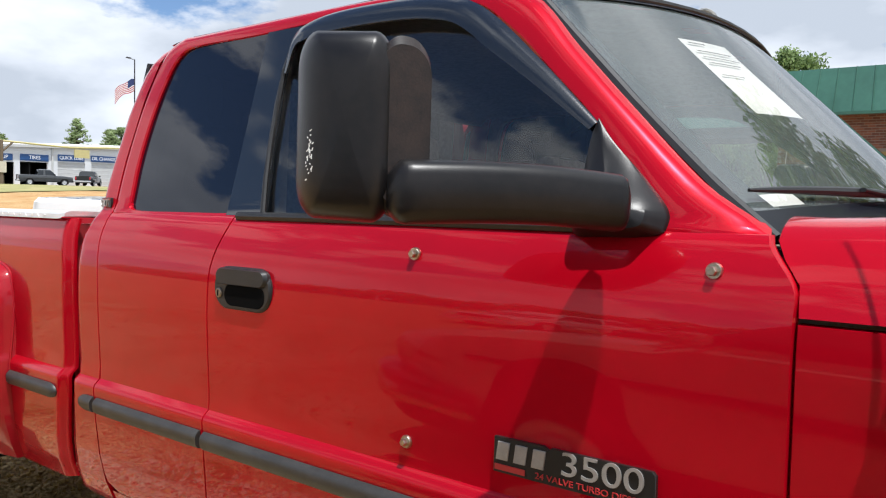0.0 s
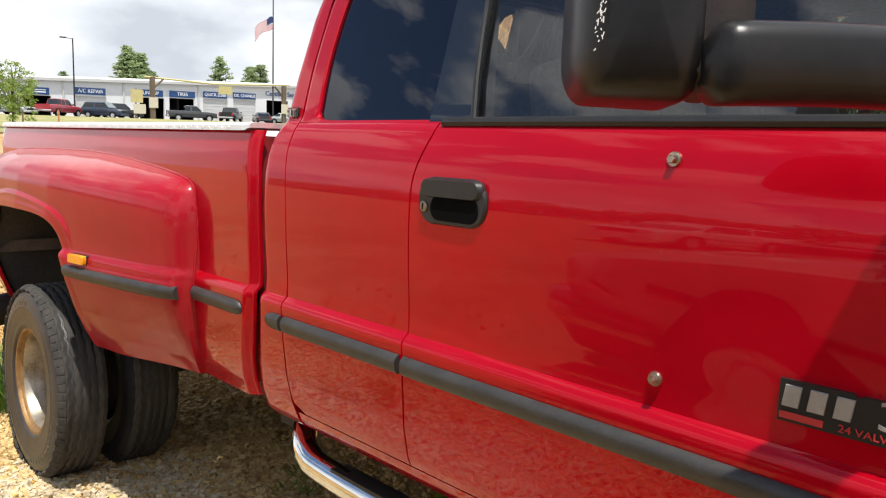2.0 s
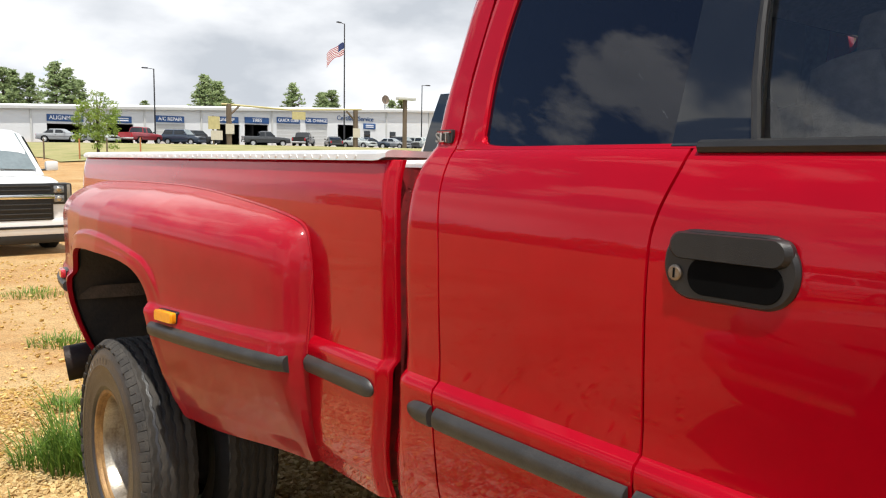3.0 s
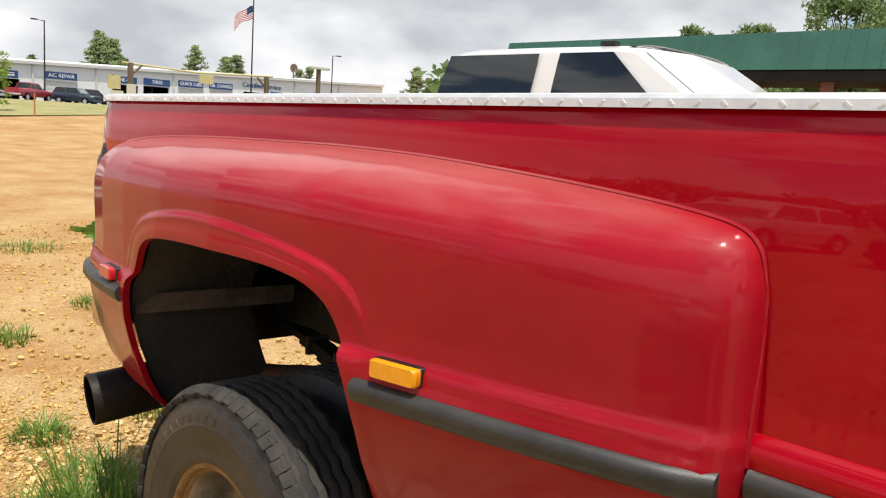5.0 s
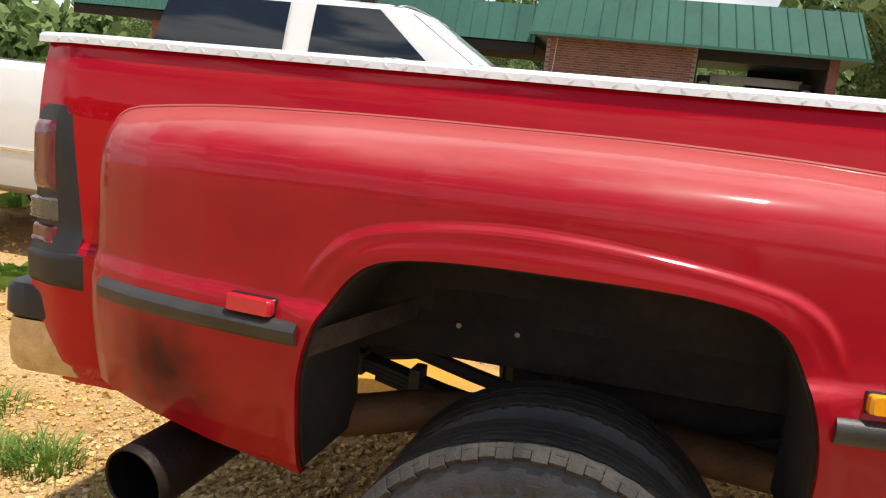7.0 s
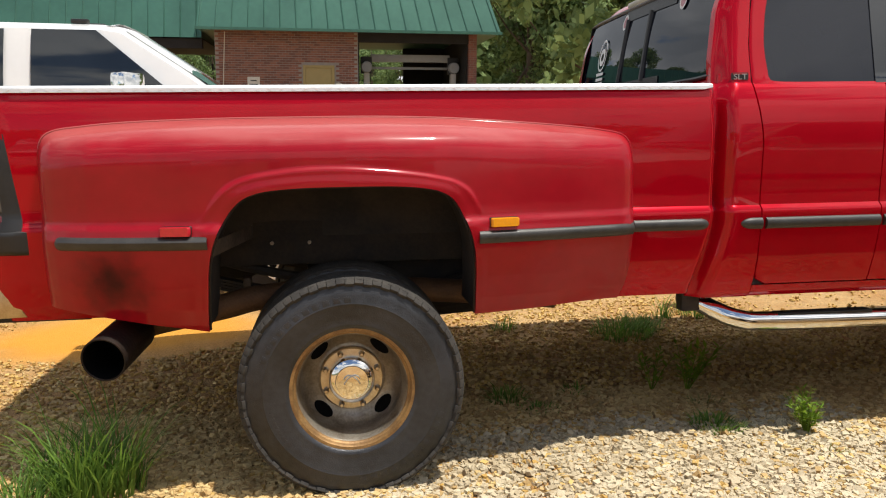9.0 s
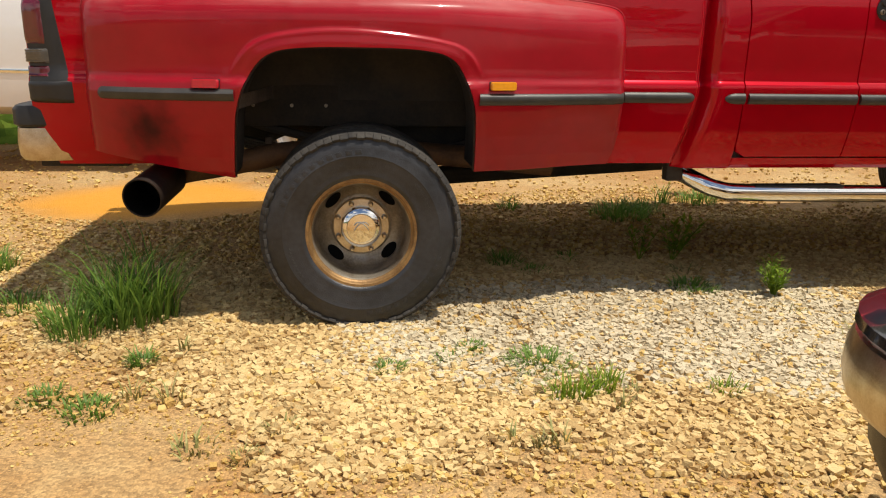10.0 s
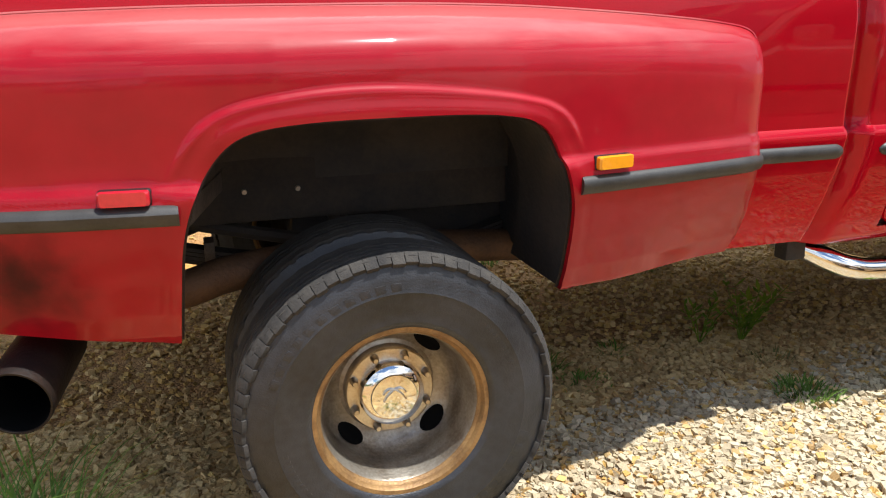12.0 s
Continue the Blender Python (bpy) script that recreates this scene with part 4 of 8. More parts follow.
def visor():
    """The smoked rain visor that follows the window's upper edge."""
    line = smooth_line([(2.226, 0, 1.80), (2.246, 0, 1.886), (2.33, 0, 1.920), (2.52, 0, 1.925), (2.69, 0, 1.912), (2.80, 0, 1.874), (2.95, 0, 1.758), (3.098, 0, 1.630)], 12)
    vs, fs = [], []
    sec = [(0.012, -0.004), (0.0, -0.022), (-0.022, -0.032), (-0.040, -0.035), (-0.041, -0.029), (-0.022, -0.026), (0.0, -0.016)]
    for i, p in enumerate(line):
        t = line[min(i + 4, len(line) - 1)] - line[max(i - 4, 0)]
        d = Vector((-t.z, 0, t.x)).normalized()
        k = min(1.0, 0.35 + 3 * min(i, len(line) - 1 - i) / len(line))
        for o, dy in sec:
            q = p + d * o * k
            vs.append((q.x, door_y(q.x, min(1.95, p.z)) + dy * k, q.z))
    m = len(sec)
    fs = [(i * m + j, i * m + (j + 1) % m, (i + 1) * m + (j + 1) % m, (i + 1) * m + j) for i in range(len(line) - 1) for j in range(m)]
    fs += [tuple(range(m)), tuple(reversed(range((len(line) - 1) * m, len(line) * m)))]
    return vs, fs


both("window_visor", visor(), VISOR, "smoked plastic rain visor over the front window")


# roof: one crowned shell over the cab
def roof():
    def at(u, v):
        s = math.sin(math.pi * (v - 0.5)) * 0.5 + (v * 2 - 1) * 0.5
        x0, x1 = 1.548 + 0.107 * abs(s) ** 5, 2.896 + 0.142 * (1 - s * s)
        x = x0 + (x1 - x0) * u
        e = roof_edge(min(2.90, max(1.60, x)))
        crown = float(np.interp(u, [0, 0.05, 0.2, 0.8, 0.93, 1], [1.944, 1.970, 2.030, 2.05, 2.02, 1.978]))
        ye = 0.386 + 0.012 * ease((x - 2.75) / 0.15)
        return (x, MID + s * (MID - ye), crown - (crown - e) * abs(s) ** 3.2)
    return patch(34, 44, at)


part("roof", (*roof(), PAINT), truck, "red roof with clearance lamps")


def shield_edge(v):
    """The windshield's side edge from its foot to its head."""
    k = [0, 0.22, 0.48, 0.74, 1.0]
    return [float(np.interp(v, k, c)) for c in ([3.405, 3.296, 3.153, 3.024, 2.898], [0.290, 0.312, 0.343, 0.373, 0.400], [1.440, 1.526, 1.658, 1.784, 1.909])]


both("pillar_trim", tube([shield_edge(k / 10) for k in range(11)], 0.0125, 8), BLACK)


def shield(u, v):
    """The windshield's surface: u across, v from its foot to its head."""
    x, y0, z = shield_edge(v)
    s = u * 2 - 1
    return (x + (0.17 - 0.03 * v) * (1 - s * s), MID + s * (MID - y0), z + (0.045 + 0.018 * v) * (1 - s * s))


part("windshield", (*patch(24, 16, shield), SCREEN), truck, "curved windshield with a black edge")


def frit():
    geos = []
    def lift(p):
        return (p[0] + 0.003, p[1], p[2] + 0.003)
    geos.append(patch(4, 16, lambda u, v: lift(shield(0.009 * u, v))))
    geos.append(patch(4, 16, lambda u, v: lift(shield(1 - 0.014 * u, v))))
    geos.append(patch(24, 3, lambda u, v: lift(shield(u, 0.10 * v))))
    geos.append(patch(24, 3, lambda u, v: lift(shield(u, 1 - 0.015 * v))))
    return join(*geos)


part("windshield_edge", (*frit(), BAND), truck)
for side in (0, 1):
    part("inner_pillar_band", (*patch(6, 16, lambda u, v: Vector(shield(abs(side - (0.058 - 0.018 * v) * u), v)) + Vector((-0.008, 0, -0.008))), BAND), truck)
part("windshield_seal", (*tube([Vector(shield(k / 16, 1.0)) + Vector((-0.004, 0, 0.006)) for k in range(17)], 0.010, 8), BLACK), truck)
note = part("price_sheet", (*patch(8, 8, lambda u, v: Vector(shield(0.215 + 0.125 * u, 0.50 + 0.36 * v)) + Vector((-0.012, 0, -0.012))), PAPER), truck, "white paper sheet behind the windshield")
lines = [patch(3, 1, lambda u, v, a=a, w=w: Vector(shield(0.225 + 0.8 * w * u, a - 0.03 + 0.006 * v)) + Vector((-0.009, 0, -0.009))) for a, w in ((0.86, 0.05), (0.82, 0.11), (0.79, 0.12), (0.76, 0.10), (0.70, 0.07))]
part("printed_bars", (*join(*lines), SMOKE), note)
part("registration_sticker", (*patch(4, 4, lambda u, v: Vector(shield(0.062 + 0.05 * u, 0.14 + 0.05 * v)) + Vector((-0.012, 0, -0.012))), PAPER), truck)
for k in range(5):
    y = 0.50 + k * (2 * (MID - 0.50)) / 4
    s = (y - MID) / (MID - 0.386)
    cx = 2.80 + 0.13 * (1 - s * s)
    cz = 2.02 - 0.075 * abs(s) ** 2.5
    lamp = part("clearance_lamp", (*moved(box(-0.050, 0.055, -0.031, 0.031, -0.022, -0.001, 0.004), Matrix.Translation((cx, y, cz - 0.006)) @ Euler((0, radians(9), 0)).to_matrix().to_4x4()), LAMPBASE), truck, "olive-tan roof clearance lamp")
    part("lens", (*moved(patch(8, 6, lambda u, v: (-0.05 + 0.105 * u, (-0.03 + 0.06 * v), 0.003 + 0.040 * math.sin(math.pi * min(1, u * 1.08)) ** 0.7 * math.sin(math.pi * v) ** 0.4)), Matrix.Translation((cx, y, cz - 0.006)) @ Euler((0, radians(9), 0)).to_matrix().to_4x4()), ROOFLENS), lamp)

# rear wall of the cab with a three-pane sliding window
part("cab_back_wall", (*box(1.472, 1.50, 0.30, 2 * MID - 0.30, 0.70, 1.49, 0.01), PAINT), truck)


def back(u, v, off=0.0):
    z = 1.475 + 0.435 * v
    x = 1.468 + 0.030 * v + 0.045 * v * v - off
    y = 0.315 + 0.055 * v
    s = u * 2 - 1
    return (x - 0.02 * (1 - s * s), MID + s * (MID - y), z)


def ring_patch(a0, a1, b0, b1, off):
    return patch(12, 10, lambda u, v: back(a0 + (a1 - a0) * u, b0 + (b1 - b0) * v, off))


backwin = part("rear_window", (*ring_patch(0.015, 0.985, 0.03, 0.97, 0.0), TINT), truck, "dark sliding rear window in three panes")
def header(u, v):
    s = u * 2 - 1
    edge = Vector((1.550 + 0.107 * abs(s) ** 5, MID + s * (MID - 0.388), 1.945))
    return Vector(back(u, 0.97, -0.002)).lerp(edge, v) + Vector((-0.006 * math.sin(math.pi * v) + 0.05 * abs(s) ** 8 * (1 - 0.7 * v), -0.012 * s * abs(s) ** 7, -0.006 * abs(s) ** 8))


part("window_header", (*patch(24, 4, header), PAINT), truck)
part("gasket", (*tube([back(u, v, 0.004) for u, v in [(0.012, 0.03), (0.012, 0.97)] + [(k / 12, 0.985) for k in range(1, 12)] + [(0.988, 0.97), (0.988, 0.03)] + [(k / 12, 0.015) for k in range(11, 0, -1)] + [(0.012, 0.03)]], 0.009, 6), BLACK), backwin)
part("slider_rail", (*join(ring_patch(0.25, 0.62, 0.84, 0.97, 0.004), ring_patch(0.30, 0.66, 0.03, 0.12, 0.004)), BLACK), backwin)
for a in (0.41, 0.59):
    part("slider_post", (*tube([back(a, 0.10, 0.004), back(a, 0.86, 0.004)], 0.014, 6), BLACK), backwin)


def decal(u0, v0, ru, rv, mat, n=24, r0=0.0):
    ring = [(u0 + ru * k * math.cos(a), v0 + rv * k * math.sin(a)) for k in (1.0, r0 or 0.01) for a in [2 * math.pi * i / n for i in range(n)]]
    return [back(u, v, 0.007) for u, v in ring], [(i, (i + 1) % n, n + (i + 1) % n, n + i) for i in range(n)]


for u0 in (0.205, 0.612):
    part("round_decal", (*decal(u0, 0.84, 0.020, 0.09, PAPER, 24, 0.72), PAPER), backwin, "white ring decal with a pink centre")
    part("decal_centre", (*decal(u0, 0.84, 0.0145, 0.065, PAPER), material("pink_decal", (0.5, 0.25, 0.27), 0.6, var=0.2, scale=60)), backwin)
part("window_decal", (*join(decal(0.775, 0.52, 0.040, 0.20, PAPER, 24, 0.86), decal(0.775, 0.50, 0.026, 0.11, PAPER, 24, 0.45), *[ring_patch(0.74, 0.81, b, b + 0.035, 0.007) for b in (0.27, 0.205, 0.15)]), PAPER), backwin, "white round decal over plain bars")
part("high_brake_lamp", (*box(1.512, 1.545, MID - 0.20, MID + 0.20, 1.908, 1.940, 0.008), BRAKE), truck, "clouded high-mounted brake lamp")

for o in truck.children:
    if o.name.startswith(("quarter_window", "front_door_window", "windshield", "rear_window")):
        outward(o, CABIN)

# inside of the cab
both("inner_trim", frame_ring([(x, z - 0.004, d) for x, z, d in EDGE], DLO, lambda x, z: door_y(x, z) + 0.03, 5, 0.03), SEAT, "grey inner door trim")
part("headliner", ([(x, y, z - 0.025) for x, y, z in roof()[0]], roof()[1], SEAT), truck)
part("rear_header_trim", (*patch(24, 4, lambda u, v: header(u, v) + Vector((0.012, 0.010 * (1 - 2 * u), -0.004))), SEAT), truck)
both("inner_door_panel", box(1.55, 3.40, 0.285, 0.315, 0.60, 1.44, 0.01), SEAT)
part("cab_floor", (*box(1.5, 3.6, 0.30, 2 * MID - 0.30, 0.68, 0.72, 0.01), SOOT), truck)
part("dashboard", (*patch(16, 10, lambda u, v: (3.02 + 0.50 * v, 0.36 + (2 * MID - 0.72) * u, 1.20 + 0.24 * math.sin(0.5 * math.pi * min(1, 1.6 * v)) - 0.03 * v * v)), DASH), truck, "tan padded dashboard")
part("steering_wheel", (*moved(join(*[tube([(0.19 * math.cos(a), 0.19 * math.sin(a), 0) for a in np.linspace(0, 2 * math.pi, 25)], 0.014, 8, caps=False)] + [tube([(0, 0, -0.02), (0.18 * math.cos(a), 0.18 * math.sin(a), 0)], 0.014, 6) for a in (0.2, 2.9, 4.7)]), Matrix.Translation((2.92, 1.62, 1.36)) @ Euler((0, radians(-62), 0)).to_matrix().to_4x4()), DASH), truck)
for nm, sx, sy in (("front_seat", 2.35, 0.46), ("front_seat", 2.35, 1.36), ("rear_seat", 1.80, 0.42), ("rear_seat", 1.80, 1.25)):
    w = 0.60 if nm == "front_seat" else 0.74
    st = part(nm, (*box(sx, sx + 0.52, sy, sy + w, 0.92, 1.08, 0.05), SEAT), truck, "grey cloth seat")
    part("backrest", (*moved(box(-0.07, 0.07, sy, sy + w, 0, 0.56, 0.05), Matrix.Translation((sx + 0.02, 0, 1.06)) @ Euler((0, radians(-12), 0)).to_matrix().to_4x4()), SEAT), st)
    part("headrest", (*box(sx - 0.16, sx - 0.07, sy + w / 2 - 0.13, sy + w / 2 + 0.13, 1.56, 1.70, 0.035), SEAT), st)
part("seat_belt", (*tube([(2.17, 0.375, 1.84), (2.175, 0.365, 1.5), (2.18, 0.35, 1.0)], 0.020, 6, 0.3), BELT), truck, "pale grey seat belt")

# nose: front fender, hood, grille, bumper
def nose_y(x, z):
    y = door_y(min(x, 3.5), min(z, 1.43)) + 0.10 * ease((x - 4.5) / 0.55) ** 2
    return y - 0.055 * ease((x - 3.6) / 0.5) * (1 - ease((x - 4.7) / 0.4)) * ease((z - 0.7) / 0.3)


FA = 4.05


def nose_low(x):
    return max(0.60, 0.39 + math.sqrt(max(0.0, 0.50 ** 2 - (x - FA) ** 2)) * 1.25 if abs(x - FA) < 0.5 else 0.60)


def fender_panel():
    def at(u, v):
        x = 3.472 + (5.02 - 3.472) * u
        lo = nose_low(x)
        top = 1.325 - 0.10 * ease((x - 4.4) / 0.6)
        z = lo + (top - lo) * v
        x += (seam_c(z) + 0.004 - 3.472) * (1 - u) ** 4
        return (x, nose_y(x, z), z)
    return skirted(60, 18, at, 0.03)


both("front_fender", fender_panel(), PAINT)


def hood():
    def at(u, v):
        x = 3.476 + 1.544 * u
        s = math.sin(math.pi * (v - 0.5)) * 0.35 + (v * 2 - 1) * 0.65
        side = nose_y(x, 1.30) + 0.004
        top = 1.485 - 0.04 * u - 0.10 * ease((x - 4.5) / 0.55)
        edge = 1.335 - 0.10 * ease((x - 4.4) / 0.6)
        k = 1 - max(0, (abs(s) - 0.80) / 0.20) ** 3.2
        x += (seam_c(edge + (top - edge) * k) + 0.004 - 3.476) * (1 - u) ** 6
        return (x, MID + s * (MID - side), edge + (top - edge) * k - 0.02 * (1 - ease((x - 3.476) / 0.1)) * (1 - s * s))
    return skirted(36, 64, at, 0.02)


part("hood", (*hood(), PAINT), truck, "red hood with high rounded shoulders")
part("cowl_panel", (*box(3.36, 3.60, 0.275, 2 * MID - 0.275, 1.33, 1.428, 0.01), BLACK), truck)
part("cowl_grille", (*patch(20, 4, lambda u, v: (3.42 + 0.12 * v, 0.36 + (2 * MID - 0.72) * u, 1.452 - 0.01 * v)), BLACK), truck)
part("front_panel", (*box(4.98, 5.06, 0.36, 2 * MID - 0.36, 0.72, 1.22, 0.03), PAINT), truck)
grille = part("grille", (*box(5.05, 5.09, 0.72, 2 * MID - 0.72, 0.82, 1.18, 0.01), CHROME), truck)
for gy in (0.76, MID + 0.03):
    for gz in (0.85, 1.02):
        part("grille_opening", (*box(5.085, 5.095, gy, gy + 0.41, gz, gz + 0.14, 0.004), BADGE), grille)
both("headlamp", box(5.03, 5.07, 0.40, 0.68, 0.95, 1.15, 0.02), SMOKE)
part("front_bumper", (*box(5.02, 5.18, 0.24, 2 * MID - 0.24, 0.50, 0.74, 0.04), CHROME), truck)

# antenna on the near front fender
part("antenna", (*tube([(3.86, 0.34, 1.30), (3.865, 0.345, 1.44), (3.80, 0.36, 2.15)], [0.012, 0.004, 0.002], 8), BLACK), truck)

mount = part("antenna_mount", (*join(box(3.585, 3.612, 0.150, 0.19, 1.20, 1.275, 0.008), tube([(3.598, 0.17, 1.26), (3.60, 0.17, 1.47), (3.64, 0.17, 1.95)], [0.004, 0.003, 0.002], 8)), BLACK), truck, "black whip antenna on a clamp")
part("clamp_bolt", (*revolve([(0.0, -0.012), (0.009, -0.010), (0.009, 0.0)], 6, "y", (3.598, 0.150, 1.262)), DULLCHROME), mount)

# wipers
for wy in (0.62, 1.20):
    wp = part("wiper", (*tube([Vector(shield((wy + 0.30 - 0.33) / 1.74, 0.02)) + Vector((0.01, 0, 0.02)), Vector(shield((wy - 0.33) / 1.74, 0.10)) + Vector((0.012, 0, 0.026))], [0.012, 0.007], 8, 0.6), BLACK), truck, "black wiper resting on the windshield")
    part("blade", (*tube([Vector(shield((wy - 0.26 - 0.33 + 0.52 * k / 8) / 1.74, 0.155 - 0.07 * k / 8)) + Vector((0.008, 0, 0.014)) for k in range(9)], [0.003, 0.006, 0.007, 0.008, 0.009, 0.008, 0.007, 0.006, 0.003], 8), BLACK), wp)

# tow mirror
def mirror():
    """The head's shell: rounded, swept back toward its outer edge."""
    out = rounded(-0.5, 0.5, -0.5, 0.5, 0.20, 7)
    vs, fs = [], []
    n = len(out)
    base, inner = Vector((2.858, -0.180, 0)), Vector((3.005, -0.125, 0))
    for depth, k in ((0.0, 0.03), (0.0, 0.25), (0.0, 0.50), (0.001, 0.68), (0.005, 0.82), (0.013, 0.92), (0.026, 0.98), (0.045, 1.0), (0.13, 1.02), (0.14, 0.97)):
        for a, b in out:
            t = a * k + 0.5
            bow = 0.030 * (1 - (2 * t - 1) ** 2)
            p = base.lerp(inner, 0.5 + a * k)
            back_dir = Vector((-0.72, 0.70, 0))
            p = p + back_dir * (depth - bow * (1 if depth < 0.1 else 0))
            vs.append((p.x, p.y, 1.588 + b * 0.272 * k - 0.008 * a))
    for k in range(9):
        fs += [(k * n + i, k * n + (i + 1) % n, (k + 1) * n + (i + 1) % n, (k + 1) * n + i) for i in range(n)]
    fs += [tuple(range(n)), tuple(reversed(range(9 * n, 10 * n)))]
    return vs, fs


tow = both("tow_mirror", mirror(), SHELL, "black plastic towing mirror folded out on a thick arm")
tow_far = [o for o in truck.children if o.name.startswith("tow_mirror") and o is not tow][0]


def mirror_side():
    out = [(a, math.copysign(0.5 - (0.5 - abs(b)) * 0.4, b)) for a, b in rounded(-0.5, 0.5, -0.5, 0.5, 0.45, 9)]
    n = len(out)
    vs, fs = [], []
    a0, a1 = Vector((2.980, -0.132, 0)), Vector((3.036, -0.082, 0))
    for depth, k in ((0.002, 0.86), (0.014, 0.97), (0.10, 0.98)):
        for a, b in out:
            p = a0.lerp(a1, 0.5 + a) + Vector((-0.72, 0.70, 0)) * (depth - 0.010 + 0.03 * (a + 0.5) ** 2)
            vs.append((p.x, p.y, 1.586 + b * 0.272 * k * (1 - 0.05 * (a + 0.5))))
    for k in range(2):
        fs += [(k * n + i, k * n + (i + 1) % n, (k + 1) * n + (i + 1) % n, (k + 1) * n + i) for i in range(n)]
    fs += [tuple(range(n)), tuple(reversed(range(2 * n, 3 * n)))]
    return vs, fs


def arm():
    line = [Vector((2.985, -0.120, 1.492)), Vector((3.02, -0.085, 1.494)), Vector((3.08, -0.01, 1.497)), Vector((3.14, 0.065, 1.496)), Vector((3.195, 0.14, 1.490)), Vector((3.215, 0.165, 1.487))]
    line = smooth_line(line, 5)
    vs, fs = [], []
    n = 20
    for k, p in enumerate(line):
        t = k / (len(line) - 1)
        h = 0.047 - 0.004 * t
        w = 0.048
        end = min(1.0, math.sqrt(min(1.0, 8 * t + 0.25)), math.sqrt(min(1.0, 7 * (1 - t) + 0.35)))
        for i in range(n):
            a = 2 * math.pi * i / n
            ca, sa = math.cos(a), math.sin(a)
            ca, sa = math.copysign(abs(ca) ** 0.6, ca), math.copysign(abs(sa) ** 0.6, sa)
            vs.append((p.x + 0.75 * w * ca * end, p.y - 0.65 * w * ca * end, p.z + h * sa * end))
    fs = [(k * n + i, k * n + (i + 1) % n, (k + 1) * n + (i + 1) % n, (k + 1) * n + i) for k in range(len(line) - 1) for i in range(n)]
    fs += [tuple(range(n)), tuple(reversed(range((len(line) - 1) * n, len(line) * n)))]
    return vs, fs


def sail():
    """The triangular foot in the window's front corner."""
    rim = smooth_line([(3.100, 0, 1.640), (3.135, 0, 1.597), (3.20, 0, 1.535), (3.245, 0, 1.487), (3.252, 0, 1.458), (3.235, 0, 1.440), (3.15, 0, 1.435), (3.09, 0, 1.44), (3.085, 0, 1.50), (3.090, 0, 1.60), (3.100, 0, 1.640)], 4)[:-1]
    n = len(rim)
    vs, fs = [], []
    cx, cz = 3.155, 1.49
    for t, o in ((1.0, 0.012), (1.0, -0.003), (0.96, -0.009), (0.75, -0.019), (0.4, -0.029), (0.02, -0.036)):
        for p in rim:
            x, z = cx + (p.x - cx) * t, cz + (p.z - cz) * t
            bulge = 0.035 * ease(1 - (z - 1.43) / 0.14) * ease((1 - t) / 0.3)
            vs.append((x, door_y(x, max(z, 1.44)) + o * (0.4 + 0.6 * ease(1 - (z - 1.49) / 0.09)) - bulge, z))
    fs = [(k * n + i, k * n + (i + 1) % n, (k + 1) * n + (i + 1) % n, (k + 1) * n + i) for k in range(5) for i in range(n)]
    return vs, fs


for geo, nm, mt, lb in ((mirror_side(), "mirror_end_cap", DUSTY, "dusty brown-black end cap"), (arm(), "arm", SHELL, ""), (sail(), "mirror_foot", SHELL, "")):
    part(nm, (*geo, mt), tow, lb)
    part(nm, (*mirrored(geo), mt), tow_far, lb)
scuff = [moved(box(-0.0003 - 0.0005 * random.random(), 0.0003 + 0.0004 * random.random(), -0.0004, 0.0004, -0.001, 0.001 + 0.006 * random.random() ** 2), Matrix.Translation((2.8990 + 0.9 * (q_ := random.gauss(0, 0.003)), -0.1885 + 0.35 * q_, 1.545 + random.gauss(0, 0.014))) @ Euler((0, random.uniform(-0.6, 0.9), radians(20))).to_matrix().to_4x4()) for k in range(30)]
tagged(part("scrape_mark", (*join(*scuff), PAPER), tow, "pale scrape in the plastic"), kind="stuff")

# door handles
def handle(xc, zc):
    y = door_y(xc, zc)
    base = part("door_handle", (*lathe_prism(rounded(xc - 0.103, xc + 0.103, zc - 0.052, zc + 0.048, 0.048, 9), y - 0.008, y + 0.01, 0.005), BLACK), front_door, "black plastic pull handle with a key lock")
    # the recess is a raised plate with its shade put into the colour
    part("cup", (*lathe_prism(rounded(xc - 0.060, xc + 0.084, zc - 0.043, zc + 0.010, 0.026, 7), y - 0.0095, y + 0.006, 0.001), INSIDE), base)
    part("grip", (*lathe_prism(rounded(xc - 0.094, xc + 0.094, zc + 0.005, zc + 0.044, 0.0190, 7), y - 0.015, y + 0.002, 0.008), BLACK), base)
    part("key_lock", (*revolve([(0.0, -0.003), (0.009, -0.003), (0.0115, -0.001), (0.012, 0.004)], 16, "y", (xc - 0.080, y - 0.0095, zc - 0.016)), STEEL), base)
    part("key_slot", (*box(xc - 0.0815, xc - 0.0785, y - 0.0135, y - 0.011, zc - 0.023, zc - 0.009), INSIDE), base)


handle(2.262, 1.284)

# hex bolts left in the door by an earlier mirror
for bx, bz in ((2.762, 1.388), (3.342, 1.392), (2.765, 1.026), (3.335, 0.985)):
    y = door_y(bx, bz)
    w = part("hex_bolt", (*revolve([(0.0, -0.003), (0.0115, -0.003), (0.0130, 0.0), (0.0130, 0.005)], 20, "y", (bx, y - 0.003, bz)), DULLCHROME), truck, "steel hex bolt on a washer")
    part("bolt_head", (*revolve([(0.0, -0.0125), (0.0062, -0.0125), (0.0076, -0.0105), (0.0076, -0.003)], 6, "y", (bx, y - 0.003, bz)), DULLCHROME), w)

# badges: a model badge with lettering on the door and a trim badge on the cab corner
FACE = Euler((radians(90), 0, 0)).to_matrix().to_4x4()


def face(x, y, z):
    return Matrix.Translation((x, y, z)) @ FACE


